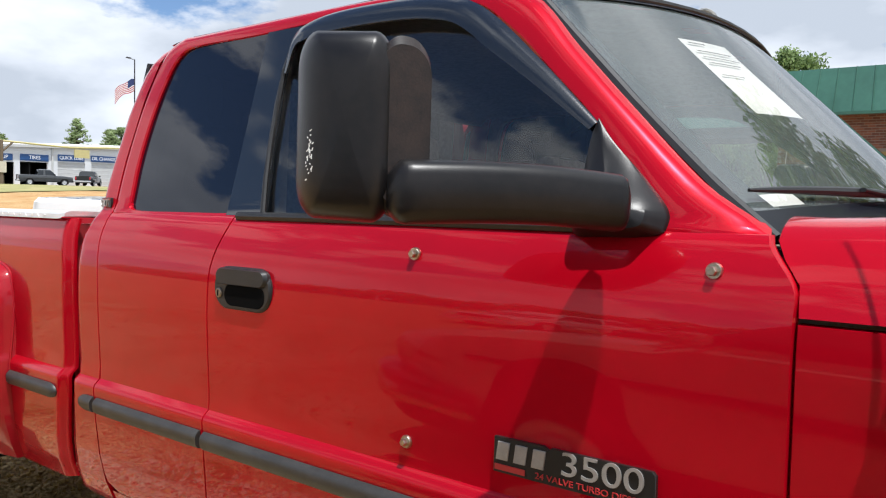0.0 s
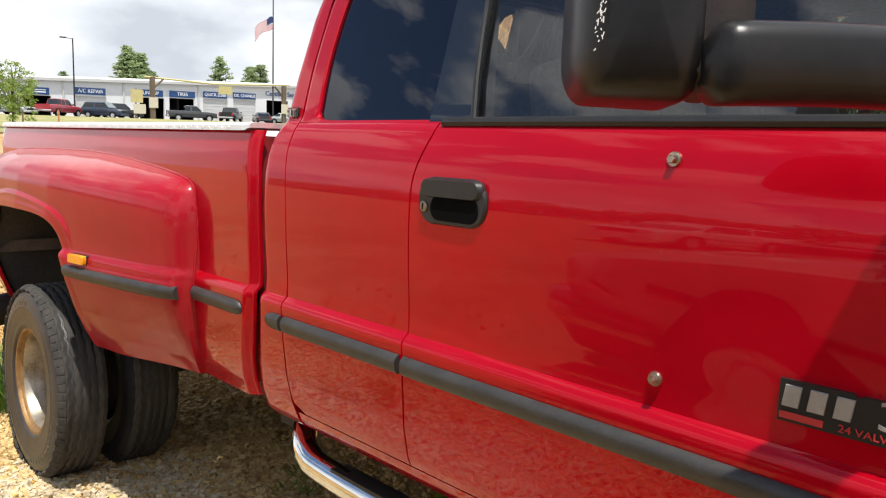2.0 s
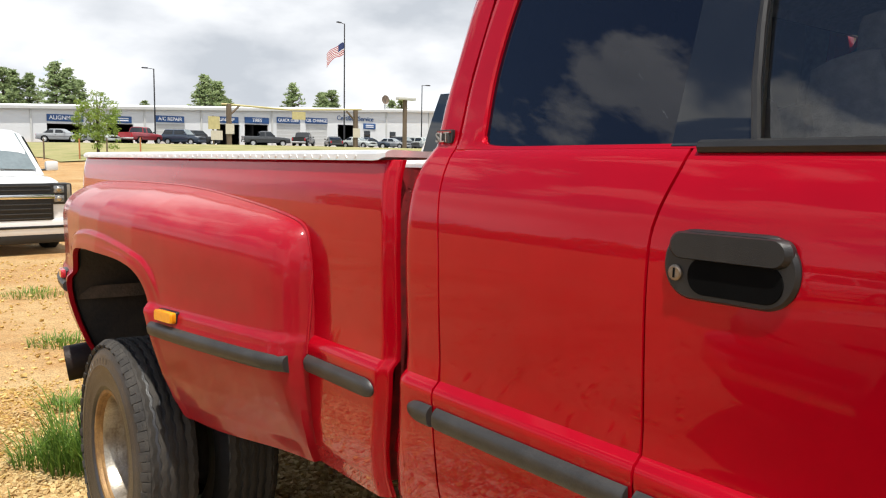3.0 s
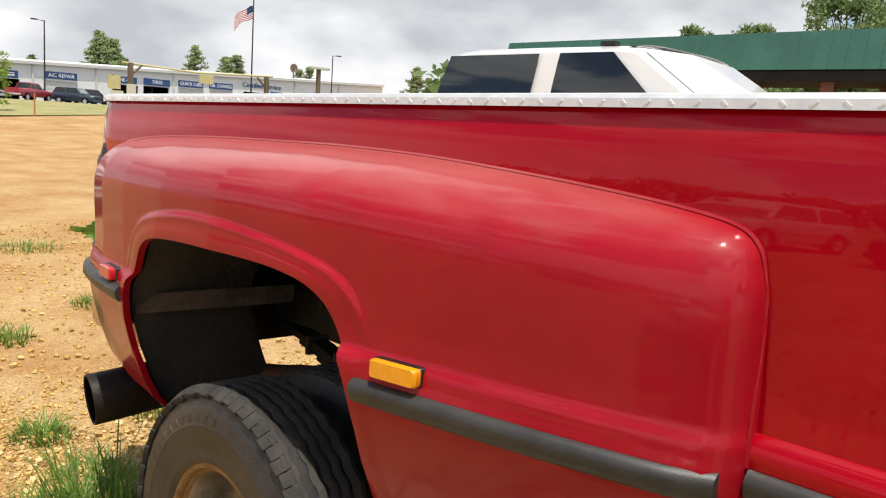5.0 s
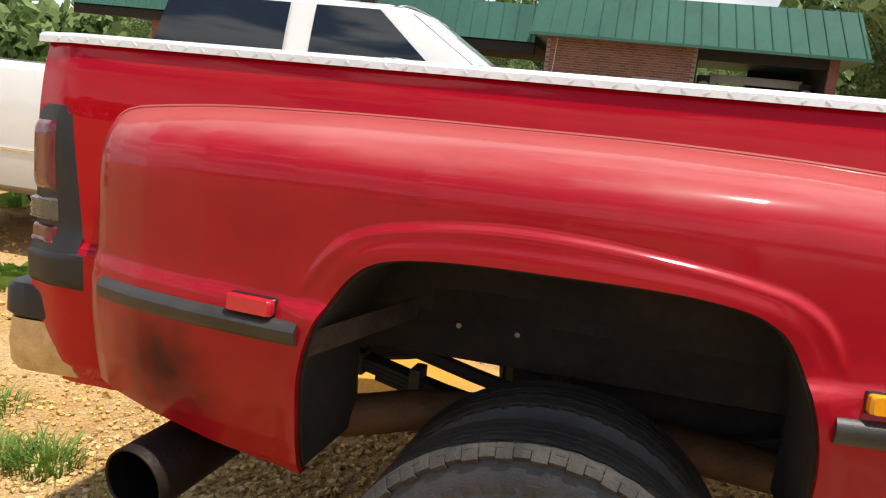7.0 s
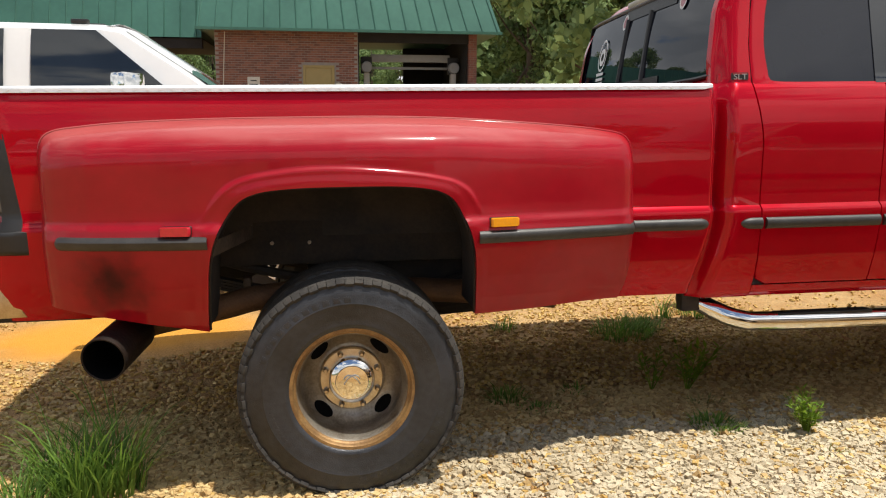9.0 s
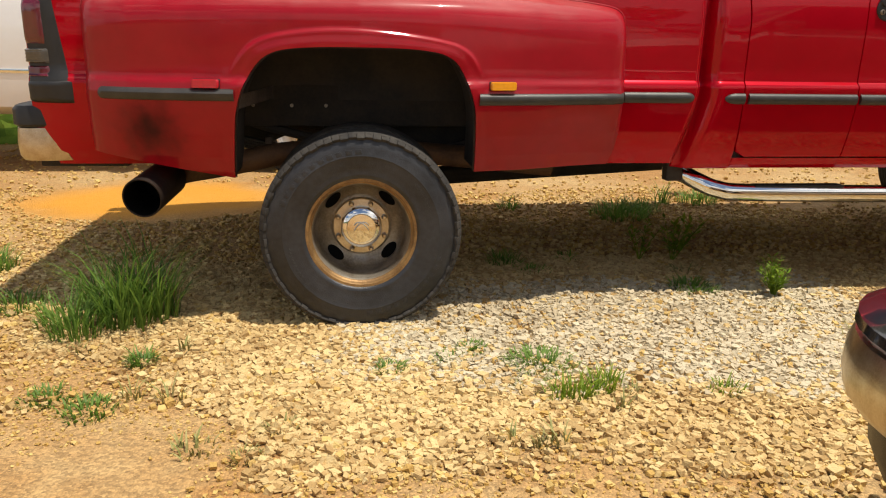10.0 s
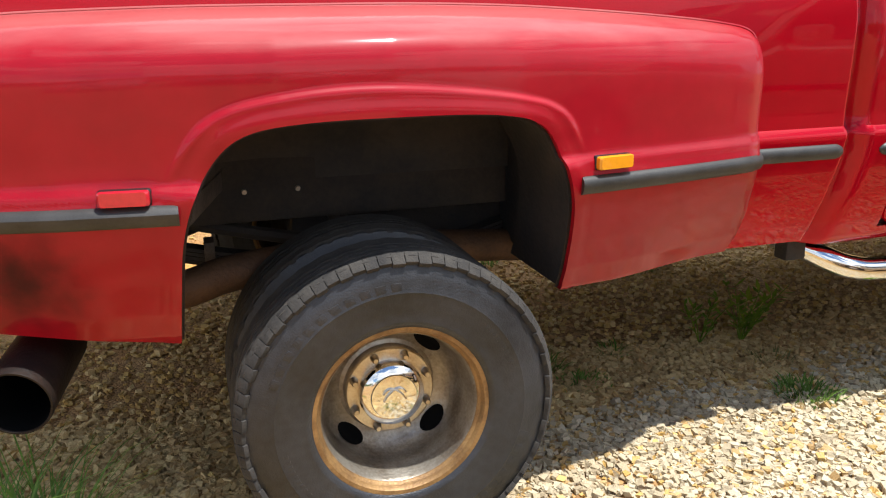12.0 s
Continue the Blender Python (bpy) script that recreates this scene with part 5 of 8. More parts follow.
def model_badge():
    x0, x1, z0, z1 = 2.975, 3.275, 1.018, 1.080
    y = min(door_y(x0, z0), door_y(x1, z1)) - 0.004
    out = [(x0, z0), (x1, z0), (x1, z1 - 0.006), (x1 - 0.006, z1), (x0 + 0.115, z1), (x0 + 0.108, z1 - 0.004), (x0 + 0.10, z1 + 0.001), (x0, z1)]
    b = part("model_badge", (*lathe_prism(out, y - 0.003, y + 0.012, 0.001), BADGE), front_door, "black badge with silver figures and small red lettering")
    bars = [lathe_prism([(x0 + 0.006 + k * 0.036, z0 + 0.023), (x0 + 0.030 + k * 0.036, z0 + 0.023), (x0 + 0.034 + k * 0.036, z1 - 0.007), (x0 + 0.010 + k * 0.036, z1 - 0.007)], y - 0.006, y, 0.001) for k in range(3)]
    for g in bars:
        part("brand_bar", (*g, SILVER), b)
    lettering("3500", 0.056, SILVER, b, face(x0 + 0.208, y - 0.004, z0 + 0.040), extrude=0.002, squeeze=1.35)
    part("maker_bar", (*box(x0 + 0.004, x0 + 0.066, y - 0.005, y, z0 + 0.005, z0 + 0.015), TRIMRED), b)
    lettering("24 VALVE TURBO DIESEL", 0.0150, TRIMRED, b, face(x0 + 0.183, y - 0.004, z0 + 0.0105), extrude=0.001, squeeze=1.18)


model_badge()


def trim_badge():
    """A small badge that lies along the curve of the cab's corner."""
    xm, zm, h = 1.540, 1.476, 0.033
    y = corner_y(xm, zm)
    turn = math.atan2(corner_y(xm + h, zm) - corner_y(xm - h, zm), 2 * h)
    m = Matrix.Translation((xm, y, zm)) @ Matrix.Rotation(turn, 4, "Z")
    tb_ = part("trim_badge", (*lathe_prism(rounded(-h, h, -0.014, 0.014, 0.004, 2), -0.003, 0.004, 0.001), BADGE), truck, "small black badge with silver letters", m)
    lettering("SLT", 0.030, SILVER, tb_, Matrix.Translation((0, -0.0075, -0.003)) @ FACE, extrude=0.0012, squeeze=1.15)
    part("brand_strip", (*box(-0.028, 0.028, -0.0038, 0, 0.007, 0.011), TRIMRED), tb_)


trim_badge()

# side step: a chrome pipe with flat treads
def step_bar():
    line = smooth_line([(1.41, 0.45, 0.58), (1.45, 0.39, 0.562), (1.51, 0.335, 0.53), (1.59, 0.30, 0.500), (1.74, 0.29, 0.486), (2.4, 0.29, 0.478), (3.2, 0.29, 0.478), (3.55, 0.295, 0.485), (3.66, 0.33, 0.52), (3.72, 0.42, 0.60)], 6)
    return tube(line, 0.039, 18)


bar = both("side_step", step_bar(), CHROME, "chrome tubular side step")
for o in [o for o in truck.children if o.name.startswith("side_step")]:
    yy = 0.29 if o is bar else 2 * MID - 0.29
    for sx in (1.75, 2.55):
        part("step_tread", (*box(sx, sx + 0.42, yy - 0.028, yy + 0.032, 0.509, 0.523, 0.006), BLACK), o)
for bx in (1.40, 2.5, 3.4):
    both("step_bracket", join(box(bx - 0.035, bx + 0.04, 0.34, 0.40, 0.53, 0.625, 0.008), tube([(bx, 0.37, 0.58), (bx, 0.5, 0.66), (bx, 0.65, 0.76)], 0.030, 8)), SOOT)


# wheels
def tyre_geo(R=0.392, W=0.205, rim=0.212):
    prof = [(rim, 0.028), (rim + 0.008, 0.014), (rim + 0.018, 0.008), (rim + 0.024, 0.0065), (rim + 0.030, 0.0075), (rim + 0.050, 0.004), (rim + 0.075, 0.0010), (rim + 0.092, 0.0), (rim + 0.096, -0.0012), (rim + 0.100, 0.0004), (rim + 0.125, 0.0025), (rim + 0.138, 0.006), (rim + 0.152, 0.012), (R - 0.016, 0.016), (R - 0.008, 0.019), (R - 0.004, 0.026), (R - 0.001, 0.055)]
    full = prof + [(R + 0.003, W / 2)] + [(r, W - h) for r, h in reversed(prof)]
    return revolve(full, 72, "y")


def tread_geo(R=0.392, W=0.205):
    """Five highway ribs with zigzag edges."""
    geos = []
    n = 180
    for lo, hi, drop in ((0.020, 0.056, 0.004), (0.062, 0.085, 0.0), (0.091, 0.114, 0.0), (0.120, 0.143, 0.0), (0.149, 0.185, 0.004)):
        prof = [(R - 0.006 - drop * 2, lo), (R + 0.004 - drop, lo + 0.002), (R + 0.006, (lo + hi) / 2), (R + 0.004 - drop, hi - 0.002), (R - 0.006 - drop * 2, hi)]
        vs, fs = [], []
        for r, h in prof:
            for i in range(n):
                a = 2 * math.pi * i / n
                k = h + 0.0026 * (1 if i % 4 < 2 else -1)
                vs.append((r * math.cos(a), k, r * math.sin(a)))
        for j in range(len(prof) - 1):
            fs += [(j * n + i, j * n + (i + 1) % n, (j + 1) * n + (i + 1) % n, (j + 1) * n + i) for i in range(n)]
        geos.append((vs, fs))
    return join(*geos)


def shoulder_geo(R=0.392):
    """Blocks of the tread's outer shoulder, in two alternating lengths."""
    geos = []
    for i in range(76):
        a = 2 * math.pi * i / 76
        k = 0.0 if i % 2 else 0.0045
        m = Matrix.Rotation(-a, 4, "Y") @ Matrix.Translation((0, 0.0185, R - 0.010)) @ Euler((0.62, 0, 0)).to_matrix().to_4x4()
        geos.append(moved(box(-0.0150, 0.0150, -0.012 - k, 0.018, -0.0065, 0.0065, 0.0015), m))
    return join(*geos)


def rim_geo():
    lip = [(0.2205, 0.030), (0.2225, 0.020), (0.219, 0.015), (0.209, 0.016), (0.205, 0.022), (0.203, 0.030), (0.198, 0.034), (0.196, 0.040)]
    dish = [(0.196, 0.040), (0.191, 0.050), (0.188, 0.080), (0.187, 0.083), (0.187, 0.088), (0.185, 0.092), (0.182, 0.130), (0.177, 0.152), (0.162, 0.170), (0.142, 0.184), (0.126, 0.188), (0.116, 0.184), (0.113, 0.172), (0.0, 0.170)]
    return revolve(lip, 64, "y"), revolve(dish, 64, "y")


def hand_hole(a):
    """A dark oval opening in the dish: a sheet with the hole's shade in its colour."""
    n = 18
    vs = []
    for k in range(n):
        t = 2 * math.pi * k / n
        r, s = 0.1545 + 0.019 * math.cos(t), 0.042 * math.sin(t)
        h = float(np.interp(r, [0.126, 0.142, 0.162, 0.177], [0.188, 0.184, 0.170, 0.152])) - 0.006
        vs.append((r * math.cos(a) - s * math.sin(a), h, r * math.sin(a) + s * math.cos(a)))
    vs.append((0.1545 * math.cos(a), 0.172, 0.1545 * math.sin(a)))
    return vs, [(k, (k + 1) % n, n) for k in range(n)]


SHOULDER_ME = mesh_of("tread_block", *shoulder_geo(), SHOULDER)
TYRE_ME, TREAD_ME = mesh_of("tyre", *tyre_geo(), RUBBER), mesh_of("tread_rib", *tread_geo(), TREADR)
# dark copy of the dish for the plain wheels, shade put into its colour
DARK_DISH = mesh_of("shaded_dish", *rim_geo()[1], SOOT)
LIP_ME, DISH_ME = (mesh_of(n, *g, m_) for n, g, m_ in zip(("rim_lip", "rim_dish"), rim_geo(), (RUSTRIM, RIMMETAL)))


def sidewall_letters(parent):
    """Raised moulded lettering that can no longer be read: plain bars along the sidewall."""
    geos = []
    for a0, n, r, s in ((2.75, 11, 0.318, 0.115), (5.95, 11, 0.318, 0.115), (3.75, 9, 0.292, 0.05), (0.75, 9, 0.292, 0.05)):
        for k in range(n):
            a = a0 - k * s
            h = 0.030 if s > 0.1 else 0.014
            g = box(-0.012 if s > 0.1 else -0.005, 0.012 if s > 0.1 else 0.005, -0.001, 0.0022, -h / 2, h / 2, 0.0008)
            m = Matrix.Rotation(-a + math.pi / 2, 4, "Y") @ Matrix.Translation((0, 0.0015, r))
            geos.append(moved(g, m))
    tagged(part("moulded_bar", (*join(*geos), RUBBER), parent), kind="stuff")


def wheel(name, m, detail=True, label="dusty tyre on a rusty-lipped dual rim"):
    w = part(name, TYRE_ME, truck, label, m)
    part("tread_rib", TREAD_ME, w)
    tagged(part("tread_block", SHOULDER_ME, w), kind="stuff")
    rim = part("rim", LIP_ME, w, "rusty rim lip")
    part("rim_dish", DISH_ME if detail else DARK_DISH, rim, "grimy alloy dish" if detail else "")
    if detail:
        sidewall_letters(w)
        for k in range(4):
            part("hand_hole", (*hand_hole(radians(47 + 90 * k)), INSIDE), rim)
        hub = part("hub", (*revolve([(0.116, 0.128), (0.116, 0.104), (0.112, 0.100), (0.066, 0.098), (0.066, 0.12)], 48, "y"), DULLCHROME), w, "worn chrome hub cover with eight lugs", Matrix.Translation((0, 0.052, 0)))
        part("hub_cap", (*revolve([(0.085, 0.100), (0.084, 0.076), (0.080, 0.066), (0.070, 0.060), (0.060, 0.057), (0.058, 0.053), (0.02, 0.050), (0.0, 0.0495)], 48, "y"), CHROME), hub, "polished centre cap")
        emb = join(*[tube([(0.03 * math.cos(t) * s, 0.0485, 0.022 * math.sin(t * 1.3) + 0.004) for t in np.linspace(0.3, 2.8, 12)], 0.0028, 6) for s in (1, -1)])
        part("emblem", (*emb, DULLCHROME), hub)
        for k in range(8):
            a = radians(22.5 + 45 * k)
            c = (0.101 * math.cos(a), 0.098, 0.101 * math.sin(a))
            part("lug_nut", (*revolve([(0.0, -0.024), (0.006, -0.0235), (0.0085, -0.020), (0.0095, -0.008), (0.0115, -0.003), (0.0115, 0.004)], 10, "y", c), DULLCHROME), hub)
    return w


FLIP = Matrix.Rotation(math.pi, 4, "Z")
wheel("outer_rear_wheel", Matrix.Translation((0, -0.020, 0.384)))
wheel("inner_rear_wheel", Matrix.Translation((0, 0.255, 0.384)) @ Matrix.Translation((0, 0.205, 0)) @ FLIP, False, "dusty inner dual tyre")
wheel("outer_rear_wheel", Matrix.Translation((0, 2 * MID + 0.020, 0.384)) @ FLIP)
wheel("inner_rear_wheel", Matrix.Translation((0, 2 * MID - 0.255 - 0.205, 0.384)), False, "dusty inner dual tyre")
wheel("front_wheel", Matrix.Translation((FA, 0.20, 0.384)), False)
wheel("front_wheel", Matrix.Translation((FA, 2 * MID - 0.20, 0.384)) @ FLIP, False)
part("front_axle", (*tube([(FA, 0.35, 0.384), (FA, 2.05, 0.384)], 0.05, 10), SOOT), truck)


# ---- ground ----
def plane_z(x, y):
    return -0.0262 * y + 0.0140 * x


def ground_z(x, y):
    """Under the truck the gravel follows its cross-slope; farther off the lot climbs gently."""
    r = math.hypot(x - 1, y - 1)
    k = ease((r - 5) / 9)
    far = 0.85 * ease((y - 6) / 17) + 0.02 * max(0.0, -x - 14) * ease((-x - 14) / 20)
    far = min(far, 1.6) - 0.21 * math.exp(-((x + 12.5) / 6) ** 2 - ((y - 1) / 5) ** 2)
    h = plane_z(x, y) * (1 - k) + far * k
    return h + 0.010 * noise.noise(Vector((x * 0.9, y * 0.9, 0))) * (1 if r < 14 else 2) + 0.004 * noise.noise(Vector((x * 3.1, y * 3.1, 2)))


DIRT = material("orange_sandy_gravel_ground", (0.50, 0.335, 0.150), 0.95, color2=(0.37, 0.185, 0.055), scale=0.9, bump=0.7, bump_scale=45)


def wet_stain(m, centre, size):
    """A damp patch of deep orange sand with a ragged edge."""
    nt = m.node_tree
    N, L = nt.nodes.new, nt.links.new
    b = nt.nodes["Principled BSDF"]
    src = b.inputs["Base Color"].links[0].from_socket
    tc, mp, d, n = N("ShaderNodeTexCoord"), N("ShaderNodeMapping"), N("ShaderNodeVectorMath"), N("ShaderNodeTexNoise")
    mp.vector_type = "TEXTURE"
    mp.inputs["Location"].default_value, mp.inputs["Scale"].default_value = (*centre, 0), (*size, 4)
    d.operation = "LENGTH"
    n.inputs["Scale"].default_value, n.inputs["Detail"].default_value = 1.6, 6
    L(tc.outputs["Object"], mp.inputs["Vector"])
    L(mp.outputs[0], d.inputs[0])
    L(tc.outputs["Object"], n.inputs["Vector"])
    add = N("ShaderNodeMath")
    add.operation = "MULTIPLY_ADD"
    add.inputs[1].default_value = 0.9
    L(n.outputs["Fac"], add.inputs[0])
    L(d.outputs["Value"], add.inputs[2])
    r = N("ShaderNodeMapRange")
    r.interpolation_type = "SMOOTHSTEP"
    r.inputs["From Min"].default_value, r.inputs["From Max"].default_value = 0.95, 1.65
    r.inputs["To Min"].default_value, r.inputs["To Max"].default_value = 0.85, 0.0
    L(add.outputs[0], r.inputs["Value"])
    mx = N("ShaderNodeMixRGB")
    mx.inputs["Color2"].default_value = (0.62, 0.265, 0.012, 1)
    L(r.outputs[0], mx.inputs["Fac"])
    L(src, mx.inputs["Color1"])
    L(mx.outputs["Color"], b.inputs["Base Color"])


def grit(m):
    """Sand grains and tiny pebbles: cells of slightly different tan with raised middles."""
    nt = m.node_tree
    N, L = nt.nodes.new, nt.links.new
    b = nt.nodes["Principled BSDF"]
    vo = N("ShaderNodeTexVoronoi")
    vo.inputs["Scale"].default_value = 110
    L(N("ShaderNodeTexCoord").outputs["Object"], vo.inputs["Vector"])
    sep = N("ShaderNodeSeparateColor")
    L(vo.outputs["Color"], sep.inputs[0])
    k = N("ShaderNodeMapRange")
    k.inputs["To Min"].default_value, k.inputs["To Max"].default_value = 0.62, 1.22
    L(sep.outputs[0], k.inputs["Value"])
    mul = N("ShaderNodeVectorMath")
    mul.operation = "SCALE"
    L(b.inputs["Base Color"].links[0].from_socket, mul.inputs[0])
    L(k.outputs[0], mul.inputs["Scale"])
    L(mul.outputs[0], b.inputs["Base Color"])
    bp = N("ShaderNodeBump")
    bp.invert = True
    bp.inputs["Strength"].default_value, bp.inputs["Distance"].default_value = 0.9, 0.006
    L(vo.outputs["Distance"], bp.inputs["Height"])
    L(b.inputs["Normal"].links[0].from_socket, bp.inputs["Normal"])
    L(bp.outputs[0], b.inputs["Normal"])


grit(DIRT)
wet_stain(DIRT, (-1.40, 2.75), (0.98, 0.80))


def ground():
    def axis(lo, hi, c0, c1, fine):
        a = list(np.arange(c0, c1, fine))
        s, x = fine, c0
        left = []
        while x > lo:
            s *= 1.22
            x -= s
            left.append(x)
        s, x = fine, a[-1]
        right = []
        while x < hi:
            s *= 1.22
            x += s
            right.append(x)
        return left[::-1] + a + right
    xs, ys = axis(-1500, 1500, -4.0, 5.0, 0.09), axis(-1500, 1500, -3.6, 4.0, 0.09)
    w = len(xs)
    vs = [(x, y, ground_z(x, y)) for y in ys for x in xs]
    fs = [(j * w + i, j * w + i + 1, (j + 1) * w + i + 1, (j + 1) * w + i) for j in range(len(ys) - 1) for i in range(w - 1)]
    me = bpy.data.meshes.new("ground")
    me.from_pydata(vs, [], fs)
    me.materials.append(DIRT)
    for p in me.polygons:
        p.use_smooth = True
    return tagged(new("ground", me), "pale orange sandy gravel lot", "ground", kind="structure")


ground()


# ---- gravel and weeds ----
STONE = material("gravel_stone", (0.62, 0.43, 0.150), 0.9, color2=(0.47, 0.285, 0.075), scale=0.8, bump=0.5, bump_scale=140, per_object=0.75)
CHALK = material("chalky_gravel_stone", (0.60, 0.515, 0.355), 0.9, color2=(0.42, 0.335, 0.210), scale=0.8, bump=0.5, bump_scale=140, per_object=0.4)
PALE = material("pale_gravel_stone", (0.66, 0.485, 0.225), 0.9, color2=(0.40, 0.250, 0.095), scale=0.8, bump=0.5, bump_scale=140, per_object=0.5)
rng = np.random.default_rng(7)


def stones(name, n, place, mat, lo, hi, label):
    """Many angular stones in one mesh."""
    cube = np.array([(x, y, z) for x in (-1, 1) for y in (-1, 1) for z in (-1, 1)], float)
    quads = np.array([(0, 1, 3, 2), (4, 6, 7, 5), (0, 4, 5, 1), (2, 3, 7, 6), (1, 5, 7, 3)])
    pts = place(n)
    n = len(pts)
    r = rng.uniform(lo, hi, n) * rng.uniform(0.75, 1.35, n)
    v = np.repeat(cube[None], n, 0)
    v = v * (1 + rng.uniform(-0.42, 0.30, (n, 8, 3)))
    v *= (r[:, None] * np.stack([rng.uniform(0.8, 1.35, n), rng.uniform(0.7, 1.1, n), rng.uniform(0.45, 0.95, n)], 1))[:, None, :] * 0.62
    a = rng.uniform(0, 2 * math.pi, n)
    tl = rng.normal(0, 0.42, n)
    c, s = np.cos(tl)[:, None], np.sin(tl)[:, None]
    v[:, :, 1], v[:, :, 2] = v[:, :, 1] * c - v[:, :, 2] * s, v[:, :, 1] * s + v[:, :, 2] * c
    c, s = np.cos(a)[:, None], np.sin(a)[:, None]
    v[:, :, 0], v[:, :, 1] = v[:, :, 0] * c - v[:, :, 1] * s, v[:, :, 0] * s + v[:, :, 1] * c
    z = np.array([ground_z(x, y) for x, y in pts])
    v += np.stack([pts[:, 0], pts[:, 1], z + r * rng.uniform(0.15, 0.70, n)], 1)[:, None, :]
    me = bpy.data.meshes.new(name)
    f = (quads[None] + 8 * np.arange(n)[:, None, None]).reshape(-1, 4)
    me.from_pydata(v.reshape(-1, 3).tolist(), [], f.tolist())
    me.materials.append(mat)
    return tagged(new(name, me), label, "gravel", kind="stuff")


def bare(x, y):
    """Where sand shows between the stones: broad patches behind the truck and toward the camera."""
    k = noise.noise(Vector((x * 0.8, y * 0.8, 5))) + 0.5 * noise.noise(Vector((x * 2.3, y * 2.3, 9)))
    k += 0.9 * ease((1.1 - math.hypot((x + 0.80) / 0.60, (y + 1.02) / 0.34)) / 0.5)
    k += 3.0 * ease((1.15 - math.hypot((x + 1.40) / 0.9, (y - 2.75) / 0.70)) / 0.3)
    return k + 0.75 * ease((0.1 - x) / 1.1) * ease((0.15 - y) / 0.5) + 0.35 * ease((-0.55 - y) / 0.8) * ease((0.9 - x) / 1.2)


def scatter(x0, x1, y0, y1, limit, soft=1.1):
    def place(n):
        p = np.stack([rng.uniform(x0, x1, n), rng.uniform(y0, y1, n)], 1)
        def edge(x, y):
            return 2.2 * (1 - ease(min(x - x0, x1 - x, y - y0, y1 - y) / soft))
        return p[[bare(x, y) + edge(x, y) < limit + rng.normal(0, 0.18) for x, y in p]]
    return place


def washed(x, y):
    """Where the gravel has been rinsed grey-white: a broad patch beside the wheel tracks."""
    d = math.hypot((x - 1.25) / 1.25, (y + 0.10) / 0.66) + 0.40 * noise.noise(Vector((x * 1.7, y * 1.7, 21)))
    return ease((1.30 - d) / 0.6)


def rinsed(share):
    def place(n, inner=scatter(-1.6, 3.0, -1.55, 1.3, 0.66, 0.5)):
        return np.array([q for q in inner(n) if (rng.random() < washed(*q)) == share])
    return place


stones("gravel", 78000, rinsed(True), CHALK, 0.0085, 0.0165, "grey-white rinsed angular gravel")
stones("gravel", 78000, rinsed(False), PALE, 0.0085, 0.0165, "pale tan angular gravel")
stones("gravel", 30000, scatter(-2.6, 4.4, -2.1, 3.2, 0.55), PALE, 0.0085, 0.0160, "thinner pale tan gravel round the dense patch")
stones("gravel", 26000, scatter(-3.2, 3.8, -2.5, 3.6, 1.0), STONE, 0.005, 0.014, "orange-tan gravel in sandy dirt")
stones("gravel", 17000, scatter(-2.6, 1.2, -1.7, 0.3, 2.2), STONE, 0.0028, 0.0070, "fine orange grit in the sandy patches")
stones("gravel", 20000, scatter(-10.0, 7.0, -5.5, 9.0, 1.3), STONE, 0.008, 0.019, "scattered orange-tan gravel")

GRASS = material("grass_blade", (0.19, 0.32, 0.050), 0.6, color2=(0.10, 0.19, 0.028), scale=9, per_object=0.5)
DRY = material("dry_grass_blade", (0.34, 0.30, 0.11), 0.7, color2=(0.20, 0.20, 0.05), scale=9, per_object=0.5)
BRIGHT = material("bright_weed_leaf", (0.26, 0.36, 0.03), 0.6, color2=(0.15, 0.26, 0.02), scale=9, per_object=0.5)


def blades(n, spread, height, width=0.0032, lean=0.75):
    """Grass blades: each bends over in three narrowing steps."""
    vs, fs = [], []
    for i in range(n):
        a, r = random.uniform(0, 2 * math.pi), spread * math.sqrt(random.random())
        p = Vector((r * math.cos(a), r * math.sin(a), 0))
        b = a + random.gauss(0, 0.7)
        d = Vector((math.cos(b), math.sin(b), 0)) * lean * random.uniform(0.3, 1.2)
        side = Vector((-math.sin(b), math.cos(b), 0)) * width * random.uniform(0.6, 1.3)
        h = height * random.uniform(0.3, 1.15) * (1.15 - 0.5 * r / spread)
        k = len(vs)
        for t, w in ((0, 1.0), (0.4, 0.85), (0.75, 0.55)):
            c = p + d * h * t * t + Vector((0, 0, h * (t - 0.25 * t * t)))
            vs += [tuple(c - side * w), tuple(c + side * w)]
        vs.append(tuple(p + d * h + Vector((0, 0, h * 0.72))))
        fs += [(k, k + 1, k + 3, k + 2), (k + 2, k + 3, k + 5, k + 4), (k + 4, k + 5, k + 6)]
    return vs, fs


def leafy(n, height):
    """An upright weed: a few stems with small pointed leaves."""
    vs, fs = [], []
    for i in range(n):
        a = random.uniform(0, 2 * math.pi)
        top = Vector((math.cos(a), math.sin(a), 0)) * height * random.uniform(0.1, 0.55) + Vector((0, 0, height * random.uniform(0.6, 1.0)))
        v, f = tube([(0, 0, 0), top * 0.5 + Vector((0, 0, 0.02)), top], [0.003, 0.002, 0.001], 4)
        vs, fs = join((vs, fs), (v, f))
        for k in range(14):
            t = random.uniform(0.25, 1.0)
            b = random.uniform(0, 2 * math.pi)
            c = top * t
            e = Vector((math.cos(b), math.sin(b), random.uniform(0.1, 0.9))) * height * 0.16
            s = Vector((-math.sin(b), math.cos(b), 0)) * height * 0.028
            q = len(vs)
            vs += [tuple(c), tuple(c + e * 0.5 + s), tuple(c + e), tuple(c + e * 0.5 - s)]
            fs.append((q, q + 1, q + 2, q + 3))
    return vs, fs


